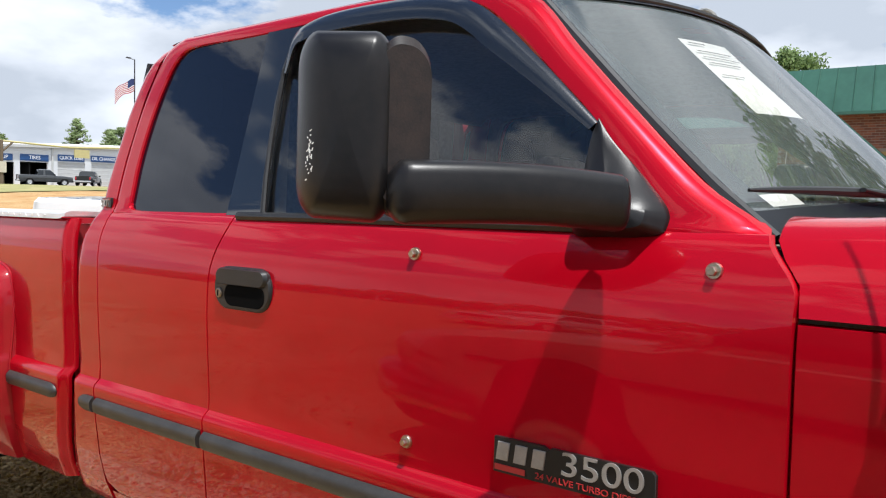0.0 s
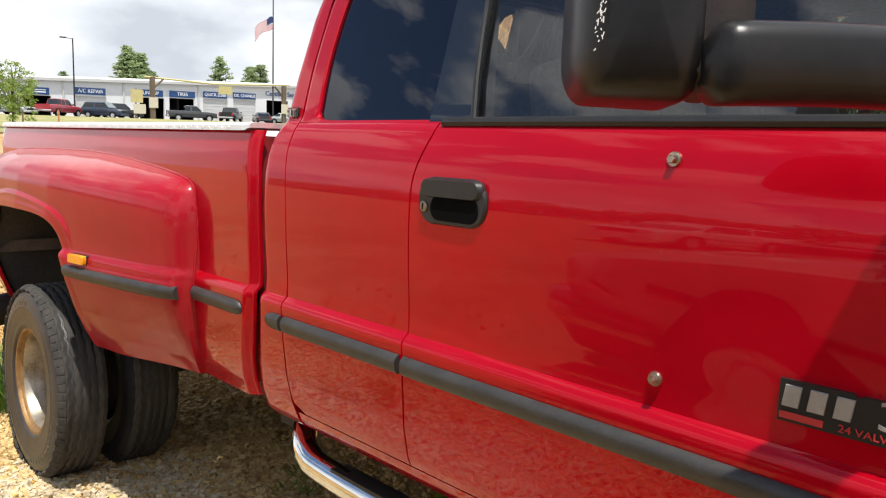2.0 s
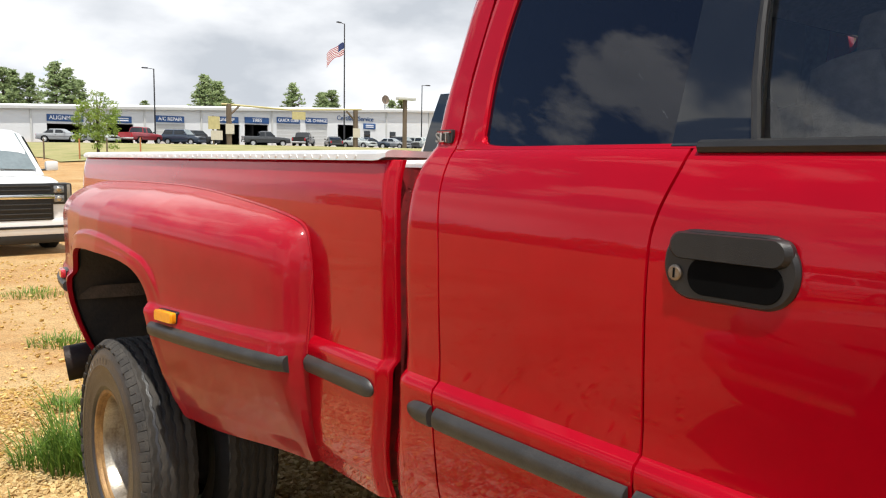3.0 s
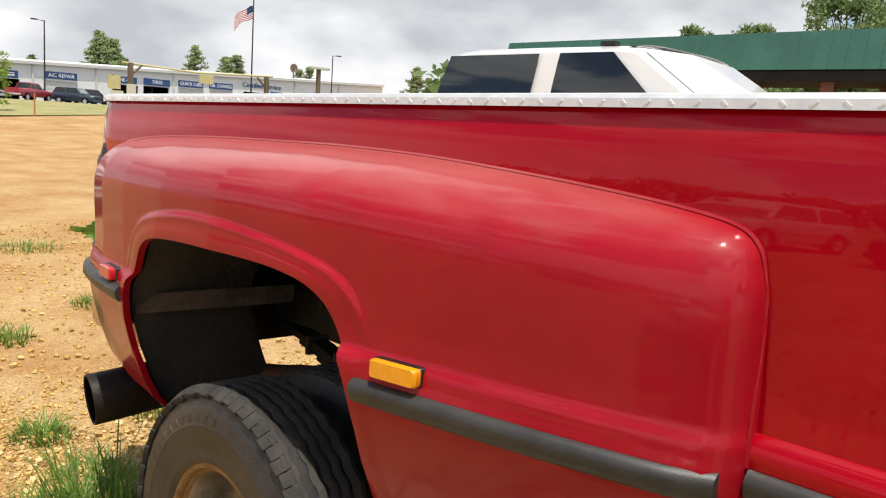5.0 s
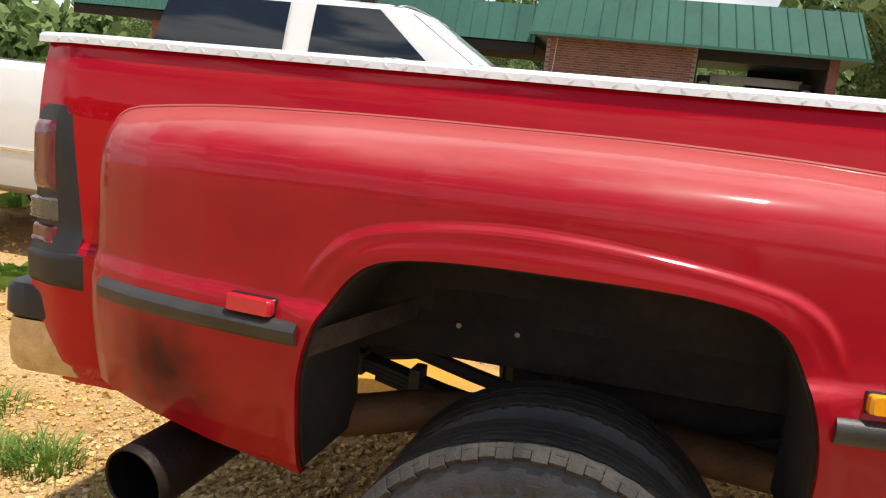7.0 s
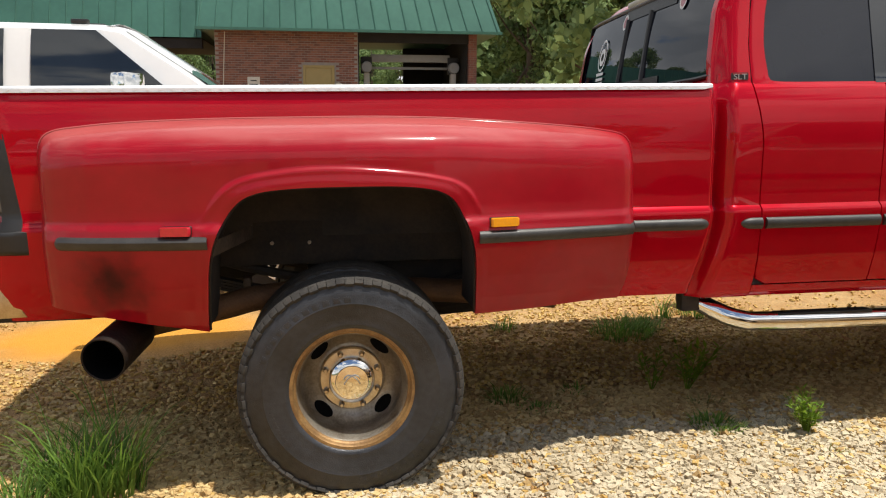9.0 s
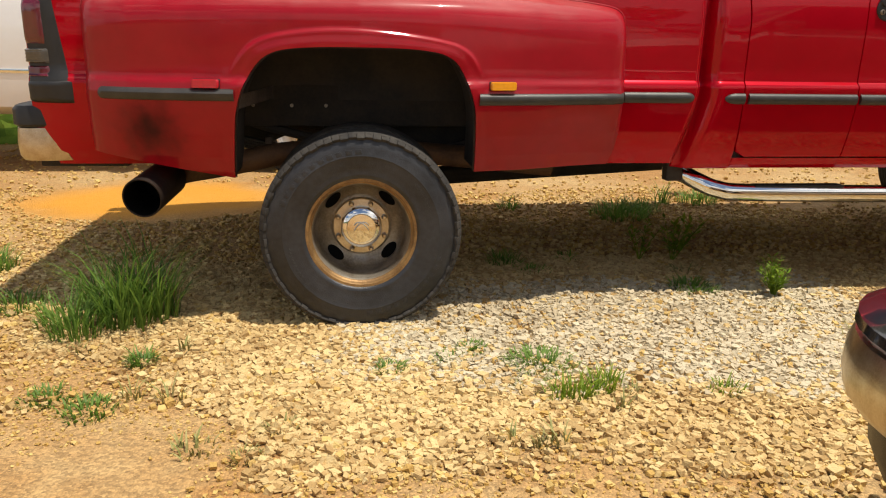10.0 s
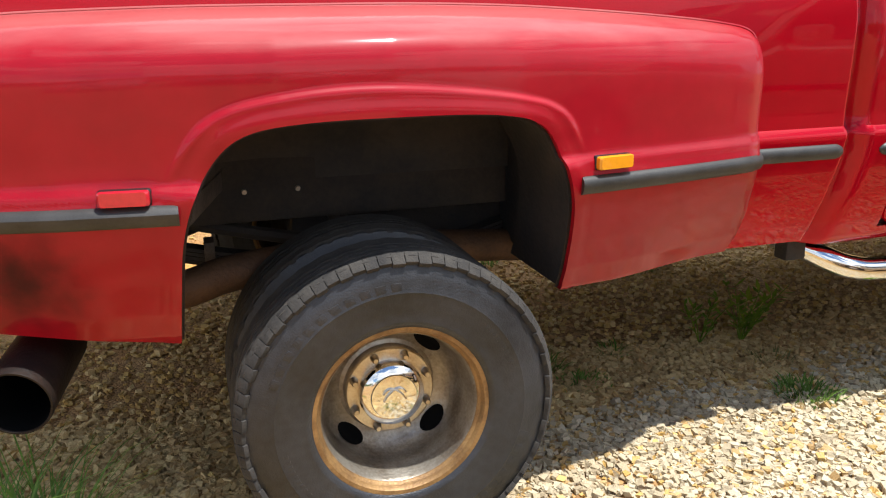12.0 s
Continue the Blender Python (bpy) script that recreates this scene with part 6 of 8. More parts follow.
def weed(x, y, geo, mat, label):
    ob = part("weed", (*geo, mat, False), None, label, Matrix.Translation((x, y, ground_z(x, y) - 0.004)))
    return tagged(ob, category="weed", group="weeds in the gravel")


TUFT = "tuft of green grass growing through the gravel"
for x, y, n, sp, h in ((-1.10, -0.04, 260, 0.13, 0.20), (-0.93, 0.06, 330, 0.13, 0.34), (-0.84, 0.14, 240, 0.11, 0.36), (-1.06, 0.20, 240, 0.12, 0.28), (-1.20, 0.10, 90, 0.10, 0.14), (-0.78, -0.34, 110, 0.05, 0.075), (-1.0, -0.62, 150, 0.09, 0.045), (-0.85, -0.72, 150, 0.09, 0.05),
                       (0.09, -0.48, 110, 0.055, 0.055), (0.32, -0.40, 190, 0.08, 0.035), (0.40, -0.31, 110, 0.06, 0.05), (0.63, -0.47, 420, 0.13, 0.055), (1.56, 0.39, 220, 0.11, 0.08), (0.74, 0.88, 130, 0.09, 0.10), (0.85, 0.72, 150, 0.10, 0.05), (1.10, 0.95, 60, 0.06, 0.06),
                       (1.75, 2.05, 320, 0.20, 0.16), (1.95, 2.2, 160, 0.14, 0.12), (2.19, 2.43, 70, 0.08, 0.20), (1.05, 2.33, 60, 0.08, 0.12), (-2.05, 0.86, 420, 0.20, 0.12), (-1.82, 0.95, 240, 0.13, 0.15), (-2.3, 0.95, 260, 0.20, 0.10), (-2.4, 1.3, 160, 0.15, 0.12), (-2.8, 1.4, 140, 0.15, 0.10), (-1.95, 0.27, 190, 0.12, 0.12), (-1.45, 0.30, 150, 0.12, 0.10), (-3.7, 0.6, 240, 0.2, 0.13), (-5.3, 2.6, 260, 0.25, 0.12), (-4.5, 1.5, 220, 0.2, 0.11), (-6.2, 0.9, 240, 0.3, 0.12), (-7.4, 1.9, 260, 0.35, 0.14), (2.5, 2.5, 160, 0.16, 0.14)):
    tall = h >= 0.2
    weed(x, y, blades(int(n * (0.6 if tall else 1)), sp * (0.80 if tall else 1), h * (1.42 if tall else 1.15), 0.0036, 0.62 if tall else 0.85), GRASS, TUFT)
for x, y, n, sp, h in ((-1.04, -0.21, 34, 0.07, 0.06), (-0.66, -0.22, 14, 0.03, 0.12), (-0.74, -0.62, 16, 0.04, 0.11), (-0.61, -0.65, 18, 0.05, 0.12), (-0.25, -0.88, 70, 0.07, 0.05), (-0.48, -1.0, 40, 0.06, 0.08), (-0.34, -1.06, 50, 0.05, 0.05), (0.54, -0.66, 70, 0.08, 0.06), (0.39, -0.60, 50, 0.06, 0.025), (0.80, -0.84, 16, 0.03, 0.10), (0.42, -1.02, 16, 0.03, 0.10), (0.50, -1.05, 14, 0.03, 0.13), (0.55, -1.05, 14, 0.03, 0.14), (0.89, -0.73, 40, 0.04, 0.06), (2.02, -0.30, 120, 0.12, 0.10), (1.85, 0.05, 50, 0.08, 0.06), (1.65, 0.70, 60, 0.08, 0.08)):
    weed(x, y, blades(n, sp, h, 0.0034, 0.7), DRY, "thin tuft of half-dry grass in the gravel")
for x, y, n, sp, h in ((0.63, -0.73, 46, 0.05, 0.12), (0.69, -0.74, 54, 0.05, 0.13), (0.80, -0.68, 70, 0.06, 0.12), (1.19, -0.74, 60, 0.06, 0.08), (0.75, -0.71, 30, 0.05, 0.09)):
    weed(x, y, blades(n, sp, h, 0.0034, 0.6), BRIGHT, "yellow-green tuft of grass in the pale gravel")
weed(1.89, 0.25, leafy(16, 0.20), BRIGHT, "bright yellow-green weed at the shadow's edge")
weed(1.66, 0.90, leafy(9, 0.32), BRIGHT, "tall yellow-green weed under the truck")
weed(1.50, 0.95, leafy(5, 0.24), BRIGHT, "tall yellow-green weed under the truck")


def lawn(x0, x1, y0, y1, n, h, label):
    geo_v, geo_f = [], []
    for i in range(n):
        x, y = random.uniform(x0, x1), random.uniform(y0, y1)
        a = random.uniform(0, math.pi)
        s = random.uniform(0.05, 0.22)
        hh = h * random.uniform(0.4, 1.0)
        z = ground_z(x, y)
        k = len(geo_v)
        dx, dy = s * math.cos(a), s * math.sin(a)
        geo_v += [(x - dx, y - dy, z), (x + dx, y + dy, z), (x + dx * 1.1, y + dy * 0.7, z + hh), (x - dx * 0.8, y - dy * 1.2, z + hh * 0.8)]
        geo_f.append((k, k + 1, k + 2, k + 3))
    return tagged(part("lawn_grass", (geo_v, geo_f, GRASS, False), None, label), category="grass", kind="stuff")


LAWN = material("mown_lawn", (0.20, 0.21, 0.065), 0.95, color2=(0.34, 0.29, 0.13), scale=0.6, bump=0.6, bump_scale=30)


def sheet(name, x0, x1, y0, y1, mat, label, lift=0.02, n=14):
    geo = patch(n, n, lambda u, v: (x0 + (x1 - x0) * u, y0 + (y1 - y0) * v + 1.2 * noise.noise(Vector((u * 4, v * 4, 3))), ground_z(x0 + (x1 - x0) * u, y0 + (y1 - y0) * v) + lift))
    return tagged(part(name, (*geo, mat), None, label), category="ground", kind="structure")


sheet("lawn", -76, -40, 8.5, 74, LAWN, "patchy mown lawn", 0.05)
ASPHALT = material("worn_asphalt", (0.16, 0.155, 0.15), 0.9, var=0.35, scale=0.8, bump=0.4, bump_scale=40)
sheet("parking_lot", -101.5, -77, 4, 84, ASPHALT, "worn grey asphalt parking lot", 0.05)
sheet("driveway", -14, 16, 21.5, 24.6, ASPHALT, "grey concrete apron", 0.03)
lawn(-9, -4, 2.9, 3.6, 260, 0.10, "long grass along the parked vehicle")
lawn(-7, 1.0, 5.8, 8.5, 500, 0.16, "rough grass strip")

# ---- vehicles ----
GLASSFAR = material("dark_car_glass", (0.012, 0.016, 0.020), 0.05, coat=0.5, var=0.3, scale=3)
# pale grey base colour stands in for the sky mirrored in the glass
PALEGLASS = material("painted_sky_windshield", (0.22, 0.26, 0.265), 0.05, coat=1.0, var=0.3, scale=2)
CARTYRE = material("car_tyre", (0.02, 0.02, 0.02), 0.8, var=0.3, scale=12)
CARRIM = material("polished_car_rim", (0.70, 0.70, 0.69), 0.25, 0.5, var=0.2, scale=14)


def loft(stations, close=True):
    m = len(stations[0])
    vs = [p for s in stations for p in s]
    fs = [(i * m + j, i * m + j + 1, (i + 1) * m + j + 1, (i + 1) * m + j) for i in range(len(stations) - 1) for j in range(m - 1)]
    if close:
        fs += [tuple(range(m)), tuple(reversed(range((len(stations) - 1) * m, len(stations) * m)))]
    return vs, fs


def vehicle(name, label, m, paint, L=4.9, W=1.9, hood=1.0, belt=1.05, roof=1.5, low=0.28, xc=0.85, xf=0.25, xr=-1.2, xb=-1.75, wheel_r=0.34, bed=None, base=1.45, rear=None, group="", mirror_at=None, plain_nose=False, trim=BLACK, category="car", rim_r=0.62, dished=False, post=None, pane_top=0.84, pane_front=None):
    """A parked vehicle: lofted body and cabin, glass, lamps and wheels. Its nose points along x; xc, xf, xr, xb are the
    windshield's foot, the roof's front and back, and the rear glass's foot."""
    car = thing(name, label, category, group, m)
    h, w = L / 2, W / 2
    def top(x):
        if x > xc - 0.05:
            return hood - 0.10 * ease((x - xc) / (h - xc)) ** 2 - 0.05 * ease((x - h + 0.25) / 0.25)
        if bed and x < xb:
            return bed
        return belt - (0.03 * ease((xb - x) / (h + xb)) if not bed else 0)
    def section(x):
        e = ease((abs(x) - (h - 0.35)) / 0.35)
        ww = w * (1 - 0.10 * e)
        t, lo = top(x), low + 0.10 * e
        side = [(0.0, lo), (0.80 * ww, lo), (0.96 * ww, lo + 0.08), (ww, lo + 0.30), (ww, t - 0.22), (0.97 * ww, t - 0.06), (0.90 * ww, t), (0.0, t + 0.025)]
        return [(x, y, z) for y, z in side] + [(x, -y, z) for y, z in reversed(side)]
    xs = sorted(set([-h, -h + 0.05, -h + 0.18, -h + 0.4, xb - 0.03, xb + 0.03, xc, h - 0.4, h - 0.18, h - 0.05, h] + list(np.linspace(-h + 0.4, h - 0.4, 15))))
    part("body", (*loft([section(x) for x in xs]), paint), car)
    hr = w * 0.78
    def cab(x, k):
        z0, z1 = top(min(x, xc - 0.06)) - 0.03, belt + (roof - belt) * k
        yb, yt = w * 0.93, w * 0.93 + (hr - w * 0.93) * k
        side = [(0.0, z0), (yb, z0), (yb * 0.5 + yt * 0.5, (z0 + z1) / 2), (yt, max(z0 + 0.005, z1 - 0.05)), (yt * 0.86, max(z0 + 0.01, z1)), (0.0, max(z0 + 0.012, z1 + 0.03 * k))]
        return [(x, y, z) for y, z in side] + [(x, -y, z) for y, z in reversed(side)]
    st = [cab(xb, 0.0), cab(xb + (xr - xb) * 0.5, 0.52), cab(xr - 0.02, 0.97), cab(xr + 0.2, 1.0), cab((xr + xf) / 2, 1.0), cab(xf - 0.15, 0.99), cab(xf, 0.96), cab((xf + xc) / 2, 0.52), cab(xc, 0.0)]
    part("cabin", (*loft(st), paint), car)
    def side_glass(x0, x1, s):
        pts = []
        head = min(x1, xf - 0.02 + (xc - xf) * 0.14) if pane_front is None or x1 < xf else pane_front
        for x, k in ((x0, 0.08), (x1, 0.08), (head, pane_top), (max(x0, xr - (xr - xb) * 0.16), pane_top)):
            pts.append((x, s * (w * 0.93 + (hr - w * 0.93) * k + 0.010), belt + (roof - belt) * k))
        n = 6
        return patch(n, n, lambda u, v: Vector(pts[0]).lerp(Vector(pts[1]), u).lerp(Vector(pts[3]).lerp(Vector(pts[2]), u), v) + Vector((0, s * 0.012 * math.sin(math.pi * v), 0)))
    mid = (xf + xr) / 2 - 0.05 if post is None else post
    nose = xc - (xc - xf) * (0.20 if pane_front is None else 0.46)
    for s in (1, -1):
        part("door_window", (*side_glass(mid + 0.10, nose, s), GLASSFAR), car)
        part("door_window", (*side_glass(xb + (xr - xb) * 0.35, mid - 0.10, s), GLASSFAR), car)
        part("door_seam", (*tube([(mid, s * (w + 0.001), low + 0.15), (mid, s * (w + 0.001), belt - 0.2), (mid, s * (w * 0.935 + 0.002), belt + 0.02)], 0.006, 4), BADGE), car)
        part("door_handle", (*box(mid + 0.07, mid + 0.24, s * w - 0.012, s * w + 0.022, belt - 0.16, belt - 0.125, 0.008), trim), car)
        part("side_trim", (*box(-h + 0.5, h - 0.5, s * w - 0.01, s * w + 0.012, low + 0.36, low + 0.39, 0.004), trim), car)
        mx = xc - (xc - xf) * 0.35 if mirror_at is None else mirror_at
        big = 1.0 if mirror_at is None else 1.2
        mir = part("side_mirror", (*moved(box(-0.06 * big, 0.06 * big, -0.10 * big, 0.10 * big, -0.07 * big, 0.09 * big, 0.04), Matrix.Translation((mx, s * (w + 0.12 * big), belt + (0.10 if mirror_at is None else 0.17))) @ Matrix.Rotation(0.5 * s if mirror_at else 0.0, 4, "Z")), trim if bed else paint), car)
        part("mirror_arm", (*tube([(mx, s * (w * 0.92), belt + 0.04), (mx, s * (w + 0.08), belt + 0.05)], 0.02, 6), BLACK), mir)
        plain_nose or part("headlamp", (*box(h - 0.16, h - 0.005, s * w * 0.62 - 0.14, s * w * 0.62 + 0.16, hood - 0.36, hood - 0.20, 0.03), SMOKE), car)
        part("tail_lamp", (*box(-h - 0.004, -h + 0.12, s * w * 0.80 - 0.08, s * w * 0.80 + 0.075, (bed or belt) - 0.42, (bed or belt) - 0.08, 0.02), REDLENS), car)
    def cross(x0, k0, x1, k1, d):
        def at(u, v):
            k, x = k0 + (k1 - k0) * v, x0 + (x1 - x0) * v
            half = (w * 0.93 + (hr - w * 0.93) * k) * 0.90
            return (x + d, half * (2 * u - 1), belt + (roof - belt) * k + 0.012 + 0.02 * (1 - (2 * u - 1) ** 2))
        return patch(8, 6, at)
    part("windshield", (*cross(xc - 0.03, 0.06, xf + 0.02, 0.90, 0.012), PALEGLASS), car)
    part("rear_glass", (*cross(xb + 0.03, 0.10, xr - 0.03, 0.88, -0.012), GLASSFAR), car)
    plain_nose or part("front_bumper", (*box(h - 0.12, h + 0.05, -w * 0.94, w * 0.94, low + 0.02, low + 0.26, 0.05), trim if bed else paint), car)
    part("rear_bumper", (*box(-h - 0.06, -h + 0.10, -w * 0.94, w * 0.94, low + 0.08, low + 0.28, 0.04), CHROME if bed else paint), car)
    plain_nose or part("grille", (*box(h - 0.06, h + 0.012, -w * 0.46, w * 0.46, hood - 0.42, hood - 0.18, 0.02), BLACK), car)
    for x in (base, rear if rear is not None else base - (base * 2 if not bed else L * 0.635)):
        for s in (1, -1):
            # black plate on the body side, painted as the shaded wheel well
            part("wheel_arch", (*lathe_prism([(x + (wheel_r + 0.07) * math.cos(a), wheel_r + (wheel_r + 0.07) * math.sin(a)) for a in np.linspace(-0.35, math.pi + 0.35, 18)], s * w - 0.30 if s > 0 else s * w - 0.004, s * w + 0.004 if s > 0 else s * w + 0.30, 0.0), INSIDE), car)
            tyre = part("wheel", (*revolve([(wheel_r * 0.55, -0.11), (wheel_r * 0.9, -0.115), (wheel_r, -0.08), (wheel_r, 0.08), (wheel_r * 0.9, 0.115), (wheel_r * 0.55, 0.11)], 24, "y", (x, s * (w - 0.10), wheel_r)), CARTYRE), car)
            lip = ((rim_r, 0.119), (rim_r * 0.92, 0.124), (rim_r * 0.85, 0.112), (0.40, 0.107), (0.26, 0.112), (0.22, 0.124), (0.0, 0.126))
            if dished:
                lip = ((rim_r, 0.117), (rim_r * 0.97, 0.150), (rim_r * 0.91, 0.150), (rim_r * 0.88, 0.136), (rim_r * 0.84, 0.133), (rim_r * 0.82, 0.116), (rim_r * 0.74, 0.110), (0.30, 0.112), (0.27, 0.135), (0.16, 0.145), (0.0, 0.15))
            rim = part("rim", (*revolve([(wheel_r * k, s * d) for k, d in lip], 32, "y", (x, s * (w - 0.10), wheel_r)), CARRIM), tyre)
            for k in range(8 if dished else 0):
                c = Matrix.Translation((x, s * (w - 0.10), wheel_r)) @ Matrix.Rotation(k * math.pi / 4, 4, "Y") @ Matrix.Translation((wheel_r * 0.38, s * 0.110, 0))
                part("hand_hole", (*moved(revolve([(0.0, 0.003 * s), (0.030, 0.003 * s), (0.033, -0.01 * s)], 12, "y"), c), INSIDE), rim)
    return car


def on_ground(x, y, yaw=0.0, dz=0.0):
    return Matrix.Translation((x, y, ground_z(x, y) + dz)) @ Matrix.Rotation(radians(yaw), 4, "Z")


# the white crew-cab pickup beyond the red truck
wp = vehicle("pickup_truck", "white crew-cab pickup truck with roof lamps parked alongside", on_ground(-3.38, 4.95), WHITE, 7.7, 2.02, 1.50, 1.57, 2.25, 0.50, 2.60, 1.68, -0.12, -0.34, 0.43, 1.56, 2.95, -2.50, mirror_at=1.80, trim=CHROME, category="truck", dished=True, post=0.92, pane_top=0.91, pane_front=1.50)
for k in range(5):
    cx = 1.44 - 0.05 * abs(k - 2)
    lamp = part("roof_lamp", (*moved(box(-0.07, 0.06, -0.04, 0.04, -0.02, 0.016, 0.010), Matrix.Translation((cx, -0.62 + 0.31 * k, 2.275))), BLACK), wp)
part("roof_visor", (*patch(14, 4, lambda u, v: (1.55 + 0.08 * v, -0.70 + 1.40 * u, 2.262 + 0.012 * v - 0.03 * (2 * u - 1) ** 4)), WHITE), wp)

# the white sport utility vehicle behind
suv = vehicle("sport_utility_vehicle", "white sport utility vehicle facing the truck", on_ground(-12.75, 1.08, 3.0), WHITE, 5.2, 2.04, 1.16, 1.20, 1.90, 0.30, 1.35, 0.55, -1.9, -2.45, 0.40, base=1.55, trim=WHITE)
grille_face = part("grille_panel", (*box(2.54, 2.64, -0.74, 0.74, 0.50, 1.09, 0.03), BLACK), suv, "black two-tier grille")
part("grille_bar", (*box(2.60, 2.665, -0.76, 0.76, 0.86, 0.93, 0.02), CHROME), grille_face)
for gz in (0.56, 0.63, 0.70, 0.77, 0.98, 1.04):
    part("grille_slat", (*box(2.62, 2.655, -0.70, 0.70, gz, gz + 0.020, 0.006), MOLD), grille_face)
part("bumper_groove", (*box(2.56, 2.662, -0.93, 0.93, 0.425, 0.465, 0.012), BLACK), suv)
part("skid_panel", (*box(2.42, 2.64, -0.97, 0.97, 0.20, 0.37, 0.05), BLACK), suv)
for s in (1, -1):
    bezel = part("headlamp_bezel", (*box(2.36, 2.625, s * 0.86 - 0.155, s * 0.86 + 0.155, 0.77, 1.09, 0.04), BLACK), suv, "clear headlamp in a black bezel")
    for hz in (0.84, 0.98):
        part("headlamp_lens", (*box(2.60, 2.640, s * 0.82 - 0.075, s * 0.82 + 0.075, hz - 0.035, hz + 0.075, 0.02), HEADLENS), bezel)
        part("headlamp_projector", (*revolve([(0.0, 0.012), (0.025, 0.008), (0.034, 0.0)], 16, "x", (2.640, s * 0.82, hz + 0.02)), DULLCHROME), bezel)
    part("lamp_strip", (*box(2.60, 2.632, s * 0.96 - 0.025, s * 0.96 + 0.025, 0.80, 1.07, 0.01), SMOKE), bezel)

# the beige vehicle whose black bumper corner shows close by
bv = vehicle("parked_wagon", "beige sport utility wagon with a chrome bumper and black top pad", on_ground(3.43, -2.47, 180.0), BEIGE, 4.66, 1.86, 0.98, 1.05, 1.72, 0.34, 0.95, 0.40, -1.9, -2.3, 0.36, base=1.35, trim=NAVYBLK, plain_nose=True)


def wrap_strip(line, prof):
    vs = [(x + nx * o, y + ny * o, z) for x, y, nx, ny in line for o, z in prof]
    m = len(prof)
    return vs, [(i * m + j, i * m + j + 1, (i + 1) * m + j + 1, (i + 1) * m + j) for i in range(len(line) - 1) for j in range(m - 1)]


def corner_line(h, w, r):
    """Round a bumper: along one side, round the corner, across, and back."""
    out = [(h - 0.75, w, 0, 1), (h - 0.5, w, 0, 1)]
    out += [(h - r + r * math.sin(a), w - r + r * math.cos(a), math.sin(a), math.cos(a)) for a in np.linspace(0, math.pi / 2, 10)]
    out += [(h + 0.02, 0, 1, 0)]
    out += [(x, -y, nx, -ny) for x, y, nx, ny in reversed(out[:-1])]
    return out


bumper_skin = part("bumper_face", (*wrap_strip(corner_line(2.53, 0.97, 0.34), [(-0.03, 0.535), (0.0, 0.525), (0.012, 0.49), (0.014, 0.45), (0.006, 0.41), (-0.012, 0.385), (-0.04, 0.375)]), DULLCHROME), bv, "curved chrome bumper face")
part("top_pad", (*wrap_strip(corner_line(2.53, 0.97, 0.34), [(-0.20, 0.590), (-0.14, 0.585), (-0.03, 0.575), (0.0, 0.562), (0.004, 0.543), (-0.006, 0.530), (-0.03, 0.525)]), NAVYBLK), bumper_skin, "dark blue-black plastic top pad")
part("lower_valance", (*wrap_strip(corner_line(2.51, 0.95, 0.34), [(-0.06, 0.39), (-0.02, 0.37), (-0.03, 0.30), (-0.06, 0.24), (-0.14, 0.22)]), BLACK), bumper_skin)


# vehicles on the other side of the lot, seen mirrored in the paint
for x, y, yaw, pt, nm, lab, sp in ((9.5, -14.0, 84, WHITE, "sport_utility_vehicle", "white sport utility vehicle", dict(L=5.0, W=2.0, hood=1.10, belt=1.15, roof=1.85, xc=1.2, xf=0.5, xr=-1.9, xb=-2.35, wheel_r=0.38)),
                                  (5.8, -14.6, 92, BEIGE, "sedan", "beige sedan", {}), (2.1, -14.2, 88, WHITE, "pickup_truck", "white pickup truck", dict(L=5.7, W=1.95, hood=1.15, belt=1.18, roof=1.85, low=0.42, xc=1.05, xf=0.45, xr=-0.75, xb=-0.95, wheel_r=0.38, bed=1.22, base=1.9)),
                                  (-1.7, -14.4, 90, NAVYBLK, "sedan", "dark sedan", {}), (-5.3, -14.1, 95, WHITE, "sport_utility_vehicle", "white sport utility vehicle", dict(L=5.0, W=2.0, hood=1.10, belt=1.15, roof=1.85, xc=1.2, xf=0.5, xr=-1.9, xb=-2.35, wheel_r=0.38))):
    vehicle(nm, lab + " parked across the lot", on_ground(x, y, yaw), pt, group="vehicles parked across the lot", category="truck" if nm == "pickup_truck" else "car", **sp)


# ---- the brick wash building behind the truck ----
def brick_material():
    m = bpy.data.materials.new("red_brown_brick")
    m.use_nodes = True
    nt = m.node_tree
    N, L = nt.nodes.new, nt.links.new
    b = nt.nodes["Principled BSDF"]
    b.inputs["Roughness"].default_value = 0.9
    tc, sep, com = N("ShaderNodeTexCoord"), N("ShaderNodeSeparateXYZ"), N("ShaderNodeCombineXYZ")
    add = N("ShaderNodeMath")
    L(tc.outputs["Object"], sep.inputs[0])
    L(sep.outputs["X"], add.inputs[0])
    L(sep.outputs["Y"], add.inputs[1])
    L(add.outputs[0], com.inputs["X"])
    L(sep.outputs["Z"], com.inputs["Y"])
    br = N("ShaderNodeTexBrick")
    br.inputs["Scale"].default_value = 1.0
    br.inputs["Brick Width"].default_value, br.inputs["Row Height"].default_value = 0.215, 0.076
    br.inputs["Mortar Size"].default_value = 0.006
    br.inputs["Color1"].default_value, br.inputs["Color2"].default_value = (0.235, 0.085, 0.055, 1), (0.155, 0.060, 0.042, 1)
    br.inputs["Mortar"].default_value = (0.20, 0.15, 0.12, 1)
    L(com.outputs[0], br.inputs["Vector"])
    L(br.outputs["Color"], b.inputs["Base Color"])
    bp = N("ShaderNodeBump")
    bp.inputs["Strength"].default_value, bp.inputs["Distance"].default_value = 0.6, 0.01
    L(br.outputs["Fac"], bp.inputs["Height"])
    bp.invert = True
    L(bp.outputs[0], b.inputs["Normal"])
    return m


